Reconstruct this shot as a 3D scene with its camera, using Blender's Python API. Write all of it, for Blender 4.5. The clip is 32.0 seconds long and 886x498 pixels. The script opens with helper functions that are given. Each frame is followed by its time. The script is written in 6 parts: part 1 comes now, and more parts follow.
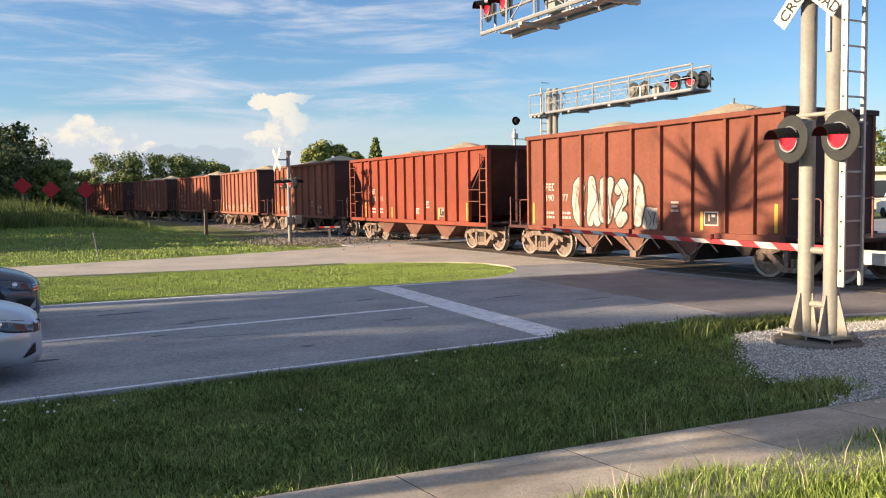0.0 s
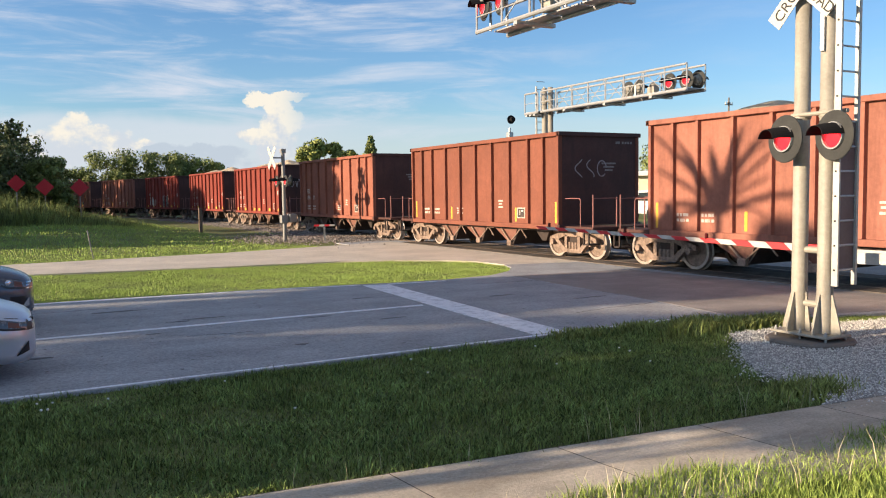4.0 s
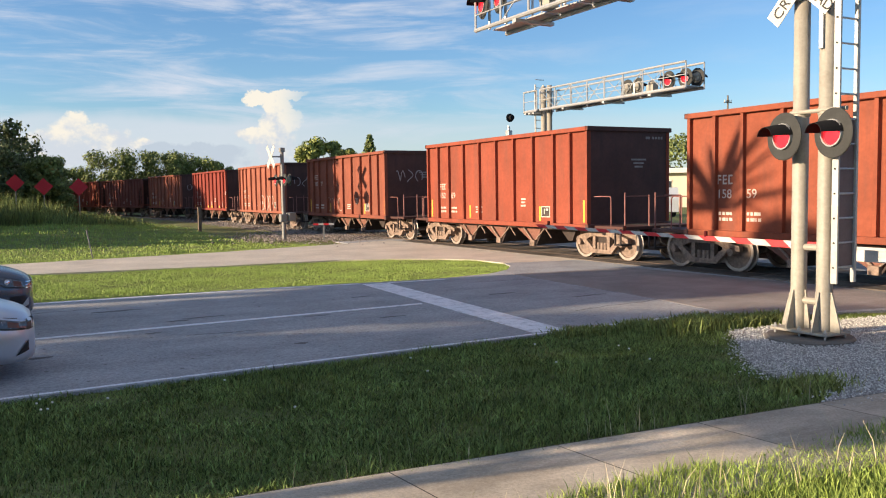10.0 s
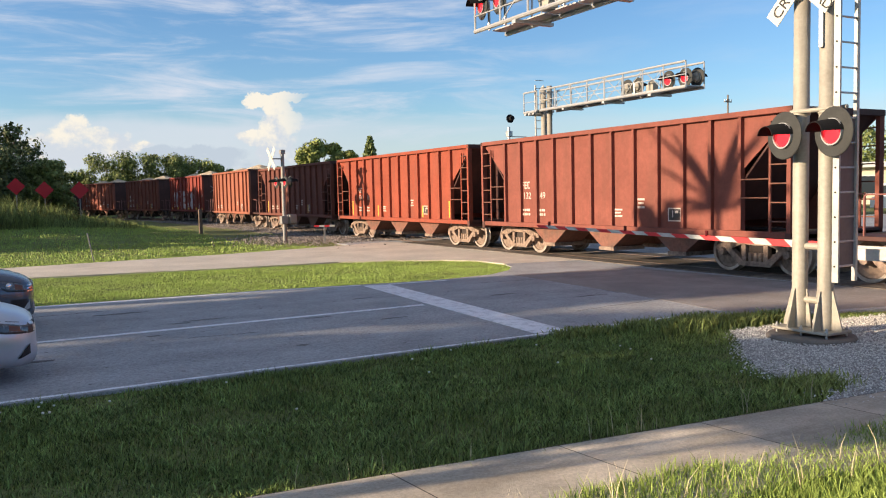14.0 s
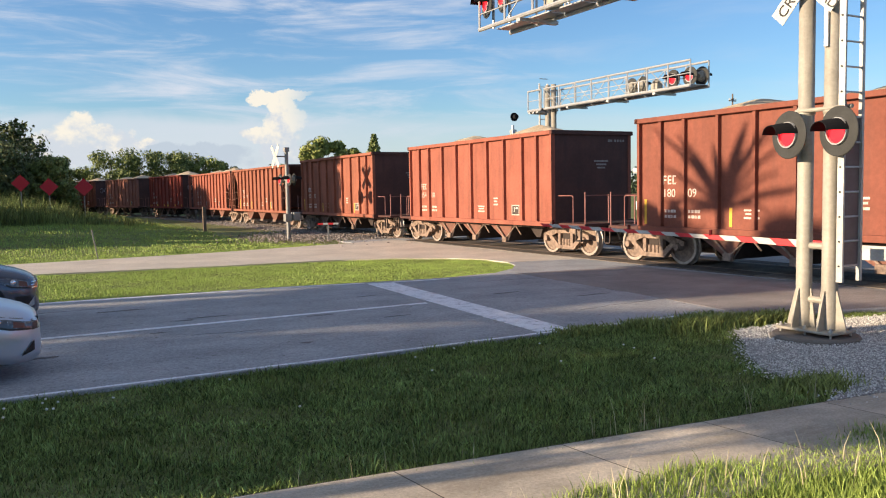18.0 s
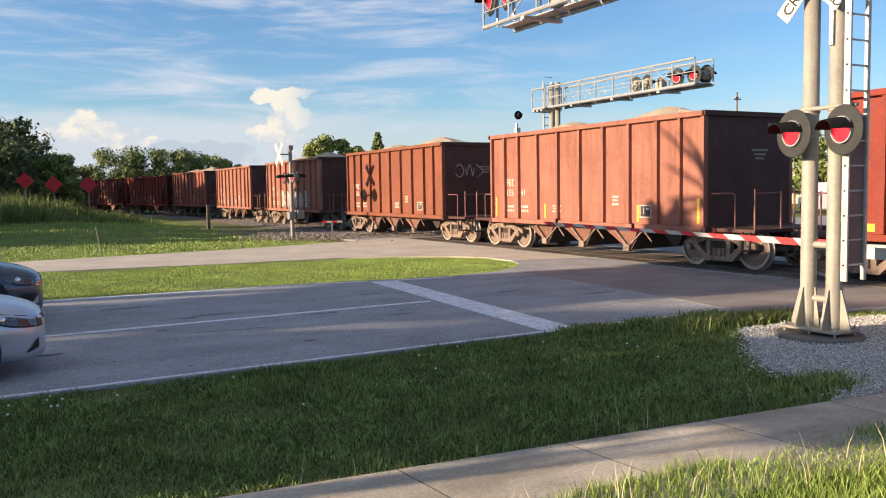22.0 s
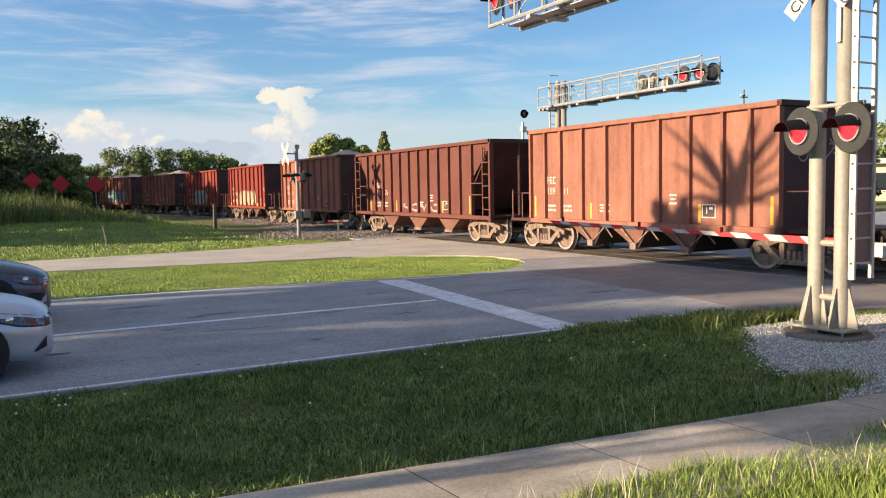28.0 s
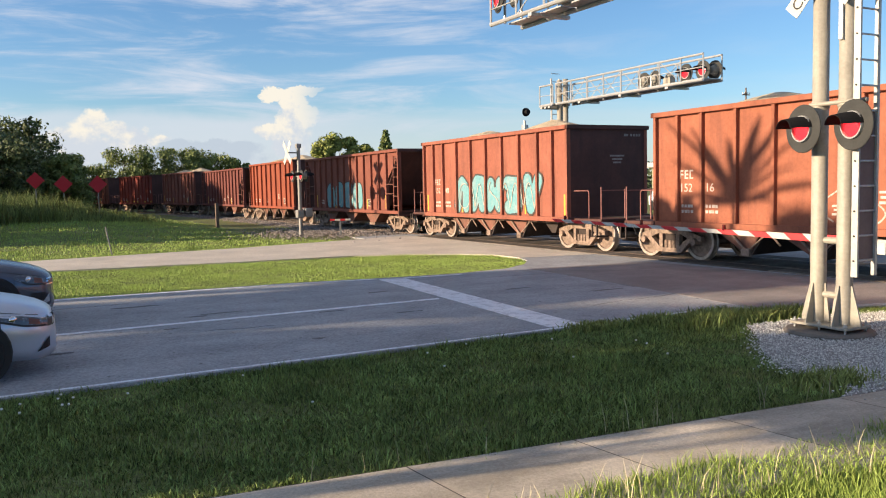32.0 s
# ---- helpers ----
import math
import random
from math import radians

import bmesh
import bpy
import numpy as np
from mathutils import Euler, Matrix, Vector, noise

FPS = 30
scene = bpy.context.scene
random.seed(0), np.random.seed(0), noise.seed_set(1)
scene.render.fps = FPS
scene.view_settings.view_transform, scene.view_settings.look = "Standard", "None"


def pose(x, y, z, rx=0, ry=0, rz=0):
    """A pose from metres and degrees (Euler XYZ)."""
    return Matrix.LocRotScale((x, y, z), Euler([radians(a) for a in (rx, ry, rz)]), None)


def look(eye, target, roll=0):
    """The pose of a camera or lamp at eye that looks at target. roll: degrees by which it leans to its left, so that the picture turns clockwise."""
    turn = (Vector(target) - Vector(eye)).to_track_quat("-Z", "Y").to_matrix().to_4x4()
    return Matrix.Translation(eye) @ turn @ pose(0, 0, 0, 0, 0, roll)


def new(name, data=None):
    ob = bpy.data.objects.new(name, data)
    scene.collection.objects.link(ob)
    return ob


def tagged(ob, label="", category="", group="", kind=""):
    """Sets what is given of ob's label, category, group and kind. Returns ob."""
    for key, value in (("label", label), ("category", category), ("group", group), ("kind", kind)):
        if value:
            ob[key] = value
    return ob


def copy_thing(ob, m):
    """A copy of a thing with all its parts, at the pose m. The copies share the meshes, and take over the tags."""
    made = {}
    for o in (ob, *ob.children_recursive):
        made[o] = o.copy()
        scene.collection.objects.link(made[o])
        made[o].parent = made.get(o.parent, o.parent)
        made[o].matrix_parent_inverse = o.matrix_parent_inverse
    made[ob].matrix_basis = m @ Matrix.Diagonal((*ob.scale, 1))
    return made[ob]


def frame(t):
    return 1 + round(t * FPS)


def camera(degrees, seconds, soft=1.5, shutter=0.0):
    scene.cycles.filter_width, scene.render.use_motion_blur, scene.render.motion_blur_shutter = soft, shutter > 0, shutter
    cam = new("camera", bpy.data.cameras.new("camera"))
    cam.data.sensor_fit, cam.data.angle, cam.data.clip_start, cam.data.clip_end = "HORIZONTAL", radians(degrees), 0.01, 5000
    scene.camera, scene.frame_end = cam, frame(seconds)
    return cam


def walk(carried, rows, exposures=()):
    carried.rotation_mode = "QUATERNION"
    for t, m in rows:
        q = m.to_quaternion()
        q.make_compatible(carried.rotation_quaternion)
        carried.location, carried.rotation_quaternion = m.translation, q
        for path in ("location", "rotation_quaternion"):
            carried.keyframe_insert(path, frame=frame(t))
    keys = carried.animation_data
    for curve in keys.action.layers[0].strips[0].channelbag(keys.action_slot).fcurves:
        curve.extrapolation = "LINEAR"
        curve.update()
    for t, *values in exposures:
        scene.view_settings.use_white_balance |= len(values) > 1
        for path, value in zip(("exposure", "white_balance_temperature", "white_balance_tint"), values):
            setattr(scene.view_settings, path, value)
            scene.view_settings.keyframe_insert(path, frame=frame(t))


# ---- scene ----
# ---- camera and its walk ----
EYE = (0.0, 0.0, 2.03)
cam = camera(57.02, 32.0, 1.1, 0.0)


def aim(yaw, down, lean):
    """Hand-held camera that only turns: degrees to the right, downwards, and leaning to its right."""
    return pose(*EYE, 90 - down, 0, -yaw) @ pose(0, 0, 0, 0, 0, -lean)


# seconds, yaw, pitch down, lean
PATH = [
    (0, -0.219, 3.871, 0.943), (0.5, -0.183, 3.859, 0.945), (1, -0.122, 3.852, 0.936), (1.5, -0.008, 3.827, 0.918), (2, 0.030, 3.804, 0.900),
    (2.5, 0.019, 3.804, 0.905), (3, -0.002, 3.814, 0.869), (3.5, 0.125, 3.876, 0.775), (5.5, 0.120, 4.211, 0.865), (6, 0.085, 4.110, 0.798),
    (6.5, 0.056, 4.042, 0.795), (7, -0.051, 3.965, 0.847), (7.5, -0.115, 3.924, 0.923), (8, -0.127, 3.952, 0.984), (8.5, -0.024, 4.021, 0.924),
    (9, 0.089, 4.139, 0.967), (9.5, 0.128, 4.200, 0.962), (10, 0.181, 4.085, 0.951), (10.5, 0.282, 3.971, 0.913), (11, 0.365, 3.906, 0.950),
    (11.5, 0.413, 3.894, 0.956), (12, 0.368, 3.886, 0.991), (12.5, 0.257, 3.901, 1.097), (13, 0.265, 3.927, 1.321), (13.5, 0.248, 3.892, 1.419),
    (14, 0.120, 4.007, 1.283), (14.5, -0.250, 4.153, 1.141), (16.5, -0.125, 4.422, 1.306), (17, -0.171, 4.329, 1.243), (17.5, -0.208, 4.249, 1.157),
    (18, -0.131, 4.127, 1.081), (18.5, -0.029, 3.959, 1.177), (19, -0.000, 3.908, 1.249), (19.5, 0.001, 3.860, 1.238), (20, 0.007, 3.896, 1.142),
    (20.5, 0.007, 3.983, 1.144), (21, -0.201, 4.133, 1.090), (21.5, -0.313, 4.235, 1.017), (22, -0.389, 4.249, 0.992), (22.5, -0.378, 4.241, 1.022),
    (23, -0.409, 4.316, 1.115), (23.5, -0.484, 4.402, 1.126), (24, -0.559, 4.492, 1.189), (24.5, -0.615, 4.566, 1.268), (25, -0.694, 4.563, 1.273),
    (25.5, -0.797, 4.541, 1.317), (27.5, -0.812, 4.399, 1.156), (28, -0.824, 4.319, 1.119), (28.5, -0.850, 4.227, 1.133), (29, -0.832, 4.226, 1.191),
    (29.5, -0.852, 4.265, 1.257), (30, -0.862, 4.297, 1.179), (30.5, -0.807, 4.253, 1.057), (31, -0.814, 4.283, 1.146), (31.5, -0.911, 4.363, 1.316),
    (32, -0.977, 4.413, 1.300),
]
walk(cam, [(t, aim(y, p, r)) for t, y, p, r in PATH], exposures=[(0, 0.95), (32, 0.95)])

# ---- plan ----
# a runs along the road, b across it away from the camera; the track crosses at a = TRACK
TURN = 28.913
CT, ST = math.cos(radians(TURN)), math.sin(radians(TURN))
TRACK, RAIL_Z = 15.95, 0.05
SPEED, PITCH = 17.567, 12.943


def W(a, b, z=0.0):
    return Vector((CT * a - ST * b, ST * a + CT * b, z))


def AB(x, y):
    return CT * x + ST * y, -ST * x + CT * y


def at(a, b, z=0.0, turn=0.0):
    p = W(a, b, z)
    return pose(p.x, p.y, p.z, 0, 0, TURN + turn)


CURVE_S, CURVE_R, CURVE_MAX = -58.0, 155.0, radians(38)


def track_at(s, off=0.0):
    """Place and heading (degrees) on the track; s grows towards the near end. off: metres to the far side."""
    if s >= CURVE_S:
        fi, p = 0.0, W(TRACK, -s)
    else:
        fi = min((CURVE_S - s) / CURVE_R, CURVE_MAX)
        rest = (CURVE_S - s) - fi * CURVE_R
        a = TRACK - CURVE_R * (1 - math.cos(fi)) - rest * math.sin(fi)
        b = -CURVE_S + CURVE_R * math.sin(fi) + rest * math.cos(fi)
        p = W(a, b)
    q = W(math.cos(fi), math.sin(fi))
    p = p + q * off
    return p, TURN - 90 + math.degrees(fi)


# ---- world, sun, exposure ----
SUN_FROM = Vector((-0.951, -0.309, 0)).normalized()
SUN_UP = 13.5
sun_data = bpy.data.lights.new("sun", "SUN")
sun_data.energy, sun_data.angle, sun_data.color = 5.0, radians(0.53), (1.0, 0.78, 0.55)
sun_ob = new("sun", sun_data)
sun_dir = SUN_FROM * math.cos(radians(SUN_UP)) + Vector((0, 0, math.sin(radians(SUN_UP))))
sun_ob.matrix_world = look(sun_dir * 300, (0, 0, 0))

world = bpy.data.worlds.new("sky")
scene.world = world
world.use_nodes = True


def build_sky():
    nt = world.node_tree
    nt.nodes.clear()
    N, L = nt.nodes.new, nt.links.new

    def math_node(op, a, b=None, c=None, clamp=False):
        n = N("ShaderNodeMath")
        n.operation, n.use_clamp = op, clamp
        for i, v in enumerate((a, b, c)):
            if v is None:
                continue
            if isinstance(v, (int, float)):
                n.inputs[i].default_value = v
            else:
                L(v, n.inputs[i])
        return n.outputs[0]

    def ramp(v, lo, hi):
        n = N("ShaderNodeMapRange")
        n.interpolation_type = "SMOOTHSTEP"
        n.inputs[1].default_value, n.inputs[2].default_value = lo, hi
        L(v, n.inputs[0])
        return n.outputs[0]

    def noise_at(vec, scale, detail, rough, sx=1.0, sz=1.0, shift=0.0):
        m = N("ShaderNodeMapping")
        m.inputs["Location"].default_value = (shift, shift * 0.7, 0)
        m.inputs["Scale"].default_value = (sx, sx, sz)
        L(vec, m.inputs[0])
        n = N("ShaderNodeTexNoise")
        n.inputs["Scale"].default_value, n.inputs["Detail"].default_value, n.inputs["Roughness"].default_value = scale, detail, rough
        L(m.outputs[0], n.inputs["Vector"])
        return n.outputs[0]

    out, bg = N("ShaderNodeOutputWorld"), N("ShaderNodeBackground")
    sky = N("ShaderNodeTexSky")
    sky.sky_type, sky.sun_disc = "NISHITA", False
    sky.sun_elevation = radians(SUN_UP)
    sky.sun_rotation = math.atan2(SUN_FROM.x, SUN_FROM.y)
    sky.air_density, sky.dust_density, sky.ozone_density, sky.altitude = 1.0, 0.4, 4.0, 0
    co = N("ShaderNodeTexCoord")
    g = co.outputs["Generated"]
    sep = N("ShaderNodeSeparateXYZ")
    L(g, sep.inputs[0])
    x, y, z = sep.outputs
    az = math_node("ARCTAN2", x, y)
    flat = math_node("SQRT", math_node("ADD", math_node("MULTIPLY", x, x), math_node("MULTIPLY", y, y)))
    el = math_node("ARCTAN2", z, flat)
    comb = N("ShaderNodeCombineXYZ")
    L(az, comb.inputs[0])
    L(el, comb.inputs[1])
    v = comb.outputs[0]
    # thin high streaks, drawn out along the horizon
    m = N("ShaderNodeMapping")
    m.inputs["Scale"].default_value = (2.2, 15.0, 1)
    m.inputs["Rotation"].default_value = (0, 0, radians(7))
    L(v, m.inputs[0])
    st = N("ShaderNodeTexNoise")
    st.inputs["Scale"].default_value, st.inputs["Detail"].default_value, st.inputs["Roughness"].default_value = 1.9, 8, 0.62
    st.inputs["Distortion"].default_value = 0.5
    L(m.outputs[0], st.inputs["Vector"])
    streak = math_node("MULTIPLY", ramp(st.outputs[0], 0.43, 0.75), 0.92)
    streak = math_node("MULTIPLY", streak, ramp(el, 0.02, 0.10))
    # fewer streaks to the right, where the sky is clear
    streak = math_node("MULTIPLY", streak, math_node("SUBTRACT", 1.0, math_node("MULTIPLY", ramp(az, -0.05, 0.25), 0.85)))
    # heaped clouds: lobes of given bearing, height and size, broken up by noise
    wob = noise_at(v, 48.0, 8, 0.62)
    wob2 = noise_at(v, 9.0, 4, 0.55, shift=3.3)

    warp1 = math_node("MULTIPLY", math_node("SUBTRACT", noise_at(v, 34.0, 6, 0.62, shift=1.9), 0.5), 0.030)
    warp2 = math_node("MULTIPLY", math_node("SUBTRACT", noise_at(v, 34.0, 6, 0.62, shift=8.4), 0.5), 0.026)
    waz, wel = math_node("ADD", az, warp1), math_node("ADD", el, warp2)

    def lobe(a0, e0, ra, re):
        da = math_node("DIVIDE", math_node("SUBTRACT", waz, a0), ra)
        de = math_node("DIVIDE", math_node("SUBTRACT", wel, e0), re)
        d = math_node("SQRT", math_node("ADD", math_node("MULTIPLY", da, da), math_node("MULTIPLY", de, de)))
        return math_node("SUBTRACT", 1.0, d)

    def heaped(table, soft):
        lobes = None
        for a0, e0, ra, re in table:
            one = lobe(a0, e0, ra, re)
            lobes = one if lobes is None else math_node("MAXIMUM", lobes, one)
        return ramp(math_node("ADD", lobes, math_node("MULTIPLY", math_node("SUBTRACT", wob, 0.5), 0.9)), 0.0, soft)

    heap = heaped(LOBES, 0.45)
    # the tall plume frays out on its lee side
    plume = math_node("MULTIPLY", heaped(PLUME, 0.22), math_node("SUBTRACT", 1.0, math_node("MULTIPLY", ramp(az, -0.200, -0.145), 0.90)))
    heap = math_node("MAXIMUM", heap, plume)
    low_heap = math_node("MULTIPLY", heaped(LOW_LOBES, 0.4), 0.75)
    # pale layer along the horizon, with a level top
    wave = math_node("ADD", el, math_node("MULTIPLY", math_node("SUBTRACT", wob2, 0.5), 0.030))
    bank = math_node("MULTIPLY", math_node("SUBTRACT", 1.0, ramp(wave, 0.080, 0.100)), math_node("ADD", 0.62, math_node("MULTIPLY", wob2, 0.38)))
    bank = math_node("MULTIPLY", bank, math_node("SUBTRACT", 1.0, math_node("MULTIPLY", ramp(az, -0.22, 0.02), 0.55)))
    shade = ramp(math_node("ADD", math_node("SUBTRACT", el, 0.045), math_node("MULTIPLY", math_node("SUBTRACT", wob, 0.5), 0.20)), 0.0, 0.055)

    def mix(f, a, b):
        n = N("ShaderNodeMix")
        n.data_type = "RGBA"
        L(f, n.inputs[0])
        for i, c in ((6, a), (7, b)):
            if isinstance(c, tuple):
                n.inputs[i].default_value = (*c, 1)
            else:
                L(c, n.inputs[i])
        return n.outputs[2]

    white = mix(shade, CLOUD_LOW, CLOUD_TOP)
    hsv = N("ShaderNodeHueSaturation")
    hsv.inputs["Hue"].default_value, hsv.inputs["Saturation"].default_value, hsv.inputs["Value"].default_value = 0.504, 1.05, 1.0
    L(sky.outputs[0], hsv.inputs["Color"])
    col = mix(streak, hsv.outputs[0], CLOUD_THIN)
    # unseen warm veil overhead, added to lift and warm the fill light
    col = mix(math_node("MULTIPLY", ramp(el, 0.42, 0.80), 0.34), col, FILL_VEIL)
    col = mix(bank, col, CLOUD_BANK)
    col = mix(low_heap, col, CLOUD_GREY)
    col = mix(heap, col, white)
    L(col, bg.inputs[0])
    bg.inputs[1].default_value = 0.099
    L(bg.outputs[0], out.inputs[0])


# bearing and height (radians), half width and half height of the heaped clouds
LOBES = [(-0.412, 0.086, 0.014, 0.011), (-0.420, 0.074, 0.024, 0.015), (-0.440, 0.066, 0.026, 0.013), (-0.468, 0.056, 0.032, 0.011), (-0.392, 0.070, 0.024, 0.013),
         (-0.374, 0.060, 0.030, 0.015), (-0.420, 0.050, 0.065, 0.019), (-0.345, 0.061, 0.014, 0.006)]
PLUME = [(-0.218, 0.112, 0.015, 0.010), (-0.190, 0.116, 0.040, 0.007), (-0.194, 0.102, 0.022, 0.017), (-0.188, 0.086, 0.028, 0.017), (-0.226, 0.072, 0.022, 0.008),
         (-0.203, 0.068, 0.036, 0.014), (-0.196, 0.052, 0.030, 0.016)]
LOW_LOBES = [(-0.335, 0.052, 0.034, 0.009), (-0.305, 0.051, 0.020, 0.011), (-0.280, 0.055, 0.016, 0.009), (-0.254, 0.050, 0.034, 0.010), (-0.300, 0.040, 0.090, 0.012)]
CLOUD_GREY = (2.75, 3.15, 3.65)
CLOUD_TOP, CLOUD_LOW, CLOUD_THIN, CLOUD_BANK, FILL_VEIL = (5.1, 4.75, 4.1), (3.5, 3.75, 4.1), (3.9, 4.05, 4.5), (3.6, 3.9, 4.3), (2.9, 2.6, 2.15)
build_sky()


# ---- materials ----
def mat(name, color, rough=0.7, metal=0.0, grain=0.0, grain_scale=40.0, stain=0.0, stain_scale=2.0, stain_color=None, bump=0.0,
        bump_scale=80.0, island=0.0, per_object=0.0, object_color=False, emit=0.0, spec=0.4, streak=None):
    """A node material: base colour varied by fine grain, larger stains, and by island or object."""
    m = bpy.data.materials.new(name)
    m.use_nodes = True
    nt = m.node_tree
    N, L = nt.nodes.new, nt.links.new
    p = nt.nodes["Principled BSDF"]
    p.inputs["Roughness"].default_value, p.inputs["Metallic"].default_value = rough, metal
    p.inputs["Specular IOR Level"].default_value = spec
    co = N("ShaderNodeTexCoord").outputs["Object"]
    if object_color or per_object:
        # no two pieces share their stains
        sh = N("ShaderNodeVectorMath")
        sh.operation = "ADD"
        ofs = N("ShaderNodeMath")
        ofs.operation = "MULTIPLY"
        ofs.inputs[1].default_value = 37.0
        L(N("ShaderNodeObjectInfo").outputs["Random"], ofs.inputs[0])
        L(co, sh.inputs[0])
        L(ofs.outputs[0], sh.inputs[1])
        co = sh.outputs[0]
    if object_color:
        src = N("ShaderNodeObjectInfo").outputs["Color"]
    else:
        rgb = N("ShaderNodeRGB")
        rgb.outputs[0].default_value = (*color, 1)
        src = rgb.outputs[0]

    def tex(scale, detail=5, rough_=0.6):
        n = N("ShaderNodeTexNoise")
        n.inputs["Scale"].default_value, n.inputs["Detail"].default_value, n.inputs["Roughness"].default_value = scale, detail, rough_
        L(co, n.inputs["Vector"])
        return n.outputs[0]

    def vary(src, fac, amount):
        mr = N("ShaderNodeMapRange")
        mr.inputs[1].default_value, mr.inputs[2].default_value = 0.25, 0.75
        mr.inputs[3].default_value, mr.inputs[4].default_value = 1 - amount, 1 + amount
        L(fac, mr.inputs[0])
        mx = N("ShaderNodeVectorMath")
        mx.operation = "SCALE"
        L(src, mx.inputs[0])
        L(mr.outputs[0], mx.inputs["Scale"])
        return mx.outputs[0]

    if stain:
        f = tex(stain_scale, 6, 0.65)
        if stain_color:
            mr = N("ShaderNodeMapRange")
            mr.interpolation_type = "SMOOTHSTEP"
            mr.inputs[1].default_value, mr.inputs[2].default_value, mr.inputs[4].default_value = 0.45, 0.72, stain
            L(f, mr.inputs[0])
            mx = N("ShaderNodeMix")
            mx.data_type = "RGBA"
            L(mr.outputs[0], mx.inputs[0])
            L(src, mx.inputs[6])
            mx.inputs[7].default_value = (*stain_color, 1)
            src = mx.outputs[2]
        else:
            src = vary(src, f, stain)
    if streak:
        turn, scale, amount, tint = streak
        mp = N("ShaderNodeMapping")
        mp.vector_type = "TEXTURE"
        mp.inputs["Rotation"].default_value = (0, 0, radians(turn))
        mp.inputs["Scale"].default_value = [1 / q for q in scale]
        L(co, mp.inputs[0])
        ns = N("ShaderNodeTexNoise")
        ns.inputs["Scale"].default_value, ns.inputs["Detail"].default_value, ns.inputs["Roughness"].default_value = 1.0, 5, 0.65
        L(mp.outputs[0], ns.inputs["Vector"])
        mr = N("ShaderNodeMapRange")
        mr.interpolation_type = "SMOOTHSTEP"
        mr.inputs[1].default_value, mr.inputs[2].default_value, mr.inputs[4].default_value = 0.42, 0.70, amount
        L(ns.outputs[0], mr.inputs[0])
        mx = N("ShaderNodeMix")
        mx.data_type = "RGBA"
        L(mr.outputs[0], mx.inputs[0])
        L(src, mx.inputs[6])
        mx.inputs[7].default_value = (*tint, 1)
        src = mx.outputs[2]
    if grain:
        src = vary(src, tex(grain_scale, 4, 0.7), grain)
    if island:
        g = N("ShaderNodeNewGeometry")
        mr = N("ShaderNodeMapRange")
        mr.inputs[3].default_value, mr.inputs[4].default_value = 0.25, 0.75
        L(g.outputs["Random Per Island"], mr.inputs[0])
        src = vary(src, mr.outputs[0], island)
    if per_object:
        mr = N("ShaderNodeMapRange")
        mr.inputs[3].default_value, mr.inputs[4].default_value = 0.25, 0.75
        L(N("ShaderNodeObjectInfo").outputs["Random"], mr.inputs[0])
        src = vary(src, mr.outputs[0], per_object)
    L(src, p.inputs["Base Color"])
    if bump:
        b = N("ShaderNodeBump")
        b.inputs["Strength"].default_value, b.inputs["Distance"].default_value = 1.0, bump
        L(tex(bump_scale, 4, 0.6), b.inputs["Height"])
        L(b.outputs[0], p.inputs["Normal"])
    if emit:
        L(src, p.inputs["Emission Color"])
        p.inputs["Emission Strength"].default_value = emit
    return m


M_ASPHALT = mat("asphalt", (0.368, 0.374, 0.382), 0.9, grain=0.42, grain_scale=30, stain=0.24, stain_scale=0.8, bump=0.006, bump_scale=60, spec=0.15, streak=(TURN, (0.12, 1.5, 1.0), 0.35, (0.255, 0.255, 0.255)))
M_RESURFACED = mat("resurfaced_asphalt", (0.295, 0.272, 0.258), 0.9, grain=0.35, grain_scale=40, stain=0.28, stain_scale=0.9, bump=0.006, bump_scale=60, spec=0.15, streak=(TURN, (0.12, 1.5, 1.0), 0.3, (0.2, 0.19, 0.18)))
M_DRIVE = mat("old_asphalt", (0.56, 0.50, 0.42), 0.9, grain=0.28, grain_scale=150, stain=0.2, stain_scale=0.7, bump=0.004, bump_scale=140)
M_PAINT = mat("road_paint", (0.86, 0.86, 0.88), 0.7, grain=0.2, grain_scale=40, stain=0.75, stain_scale=6, stain_color=(0.36, 0.36, 0.38))
M_CONC = mat("concrete", (0.52, 0.45, 0.355), 0.9, grain=0.28, grain_scale=45, stain=0.34, stain_scale=1.3, bump=0.004, bump_scale=100, per_object=0.10, streak=(TURN, (0.8, 2.5, 1.0), 0.7, (0.30, 0.255, 0.19)))
M_OLD_CONC = mat("damp_concrete", (0.17, 0.15, 0.13), 0.9, grain=0.2, grain_scale=60, stain=0.3, stain_scale=4)
M_JOINT = mat("joint_soil", (0.07, 0.06, 0.05), 0.95, grain=0.3)
M_SOIL = mat("turf", (0.150, 0.172, 0.052), 0.95, grain=0.55, grain_scale=30, stain=0.4, stain_scale=0.6, bump=0.03, bump_scale=18)
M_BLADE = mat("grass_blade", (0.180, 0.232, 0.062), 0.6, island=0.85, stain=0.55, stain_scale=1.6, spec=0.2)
# lit copy of the blade green: sunlight is put into its colour
M_BLADE_LIT = mat("grass_blade_lit", (0.305, 0.410, 0.098), 0.55, island=0.30, stain=0.3, stain_scale=1.0, spec=0.2)
# reed green lowered so that it holds their partial shade
M_REED_SHADED = mat("reed_blade_shaded", (0.18, 0.22, 0.063), 0.6, island=0.6, stain=0.5, stain_scale=0.5, spec=0.2)
# a second sun-brightened green, for the grass by the footpath
M_LAWN_LIT = mat("lawn_blade_lit", (0.265, 0.345, 0.080), 0.55, island=0.55, stain=0.35, stain_scale=1.3, spec=0.2)
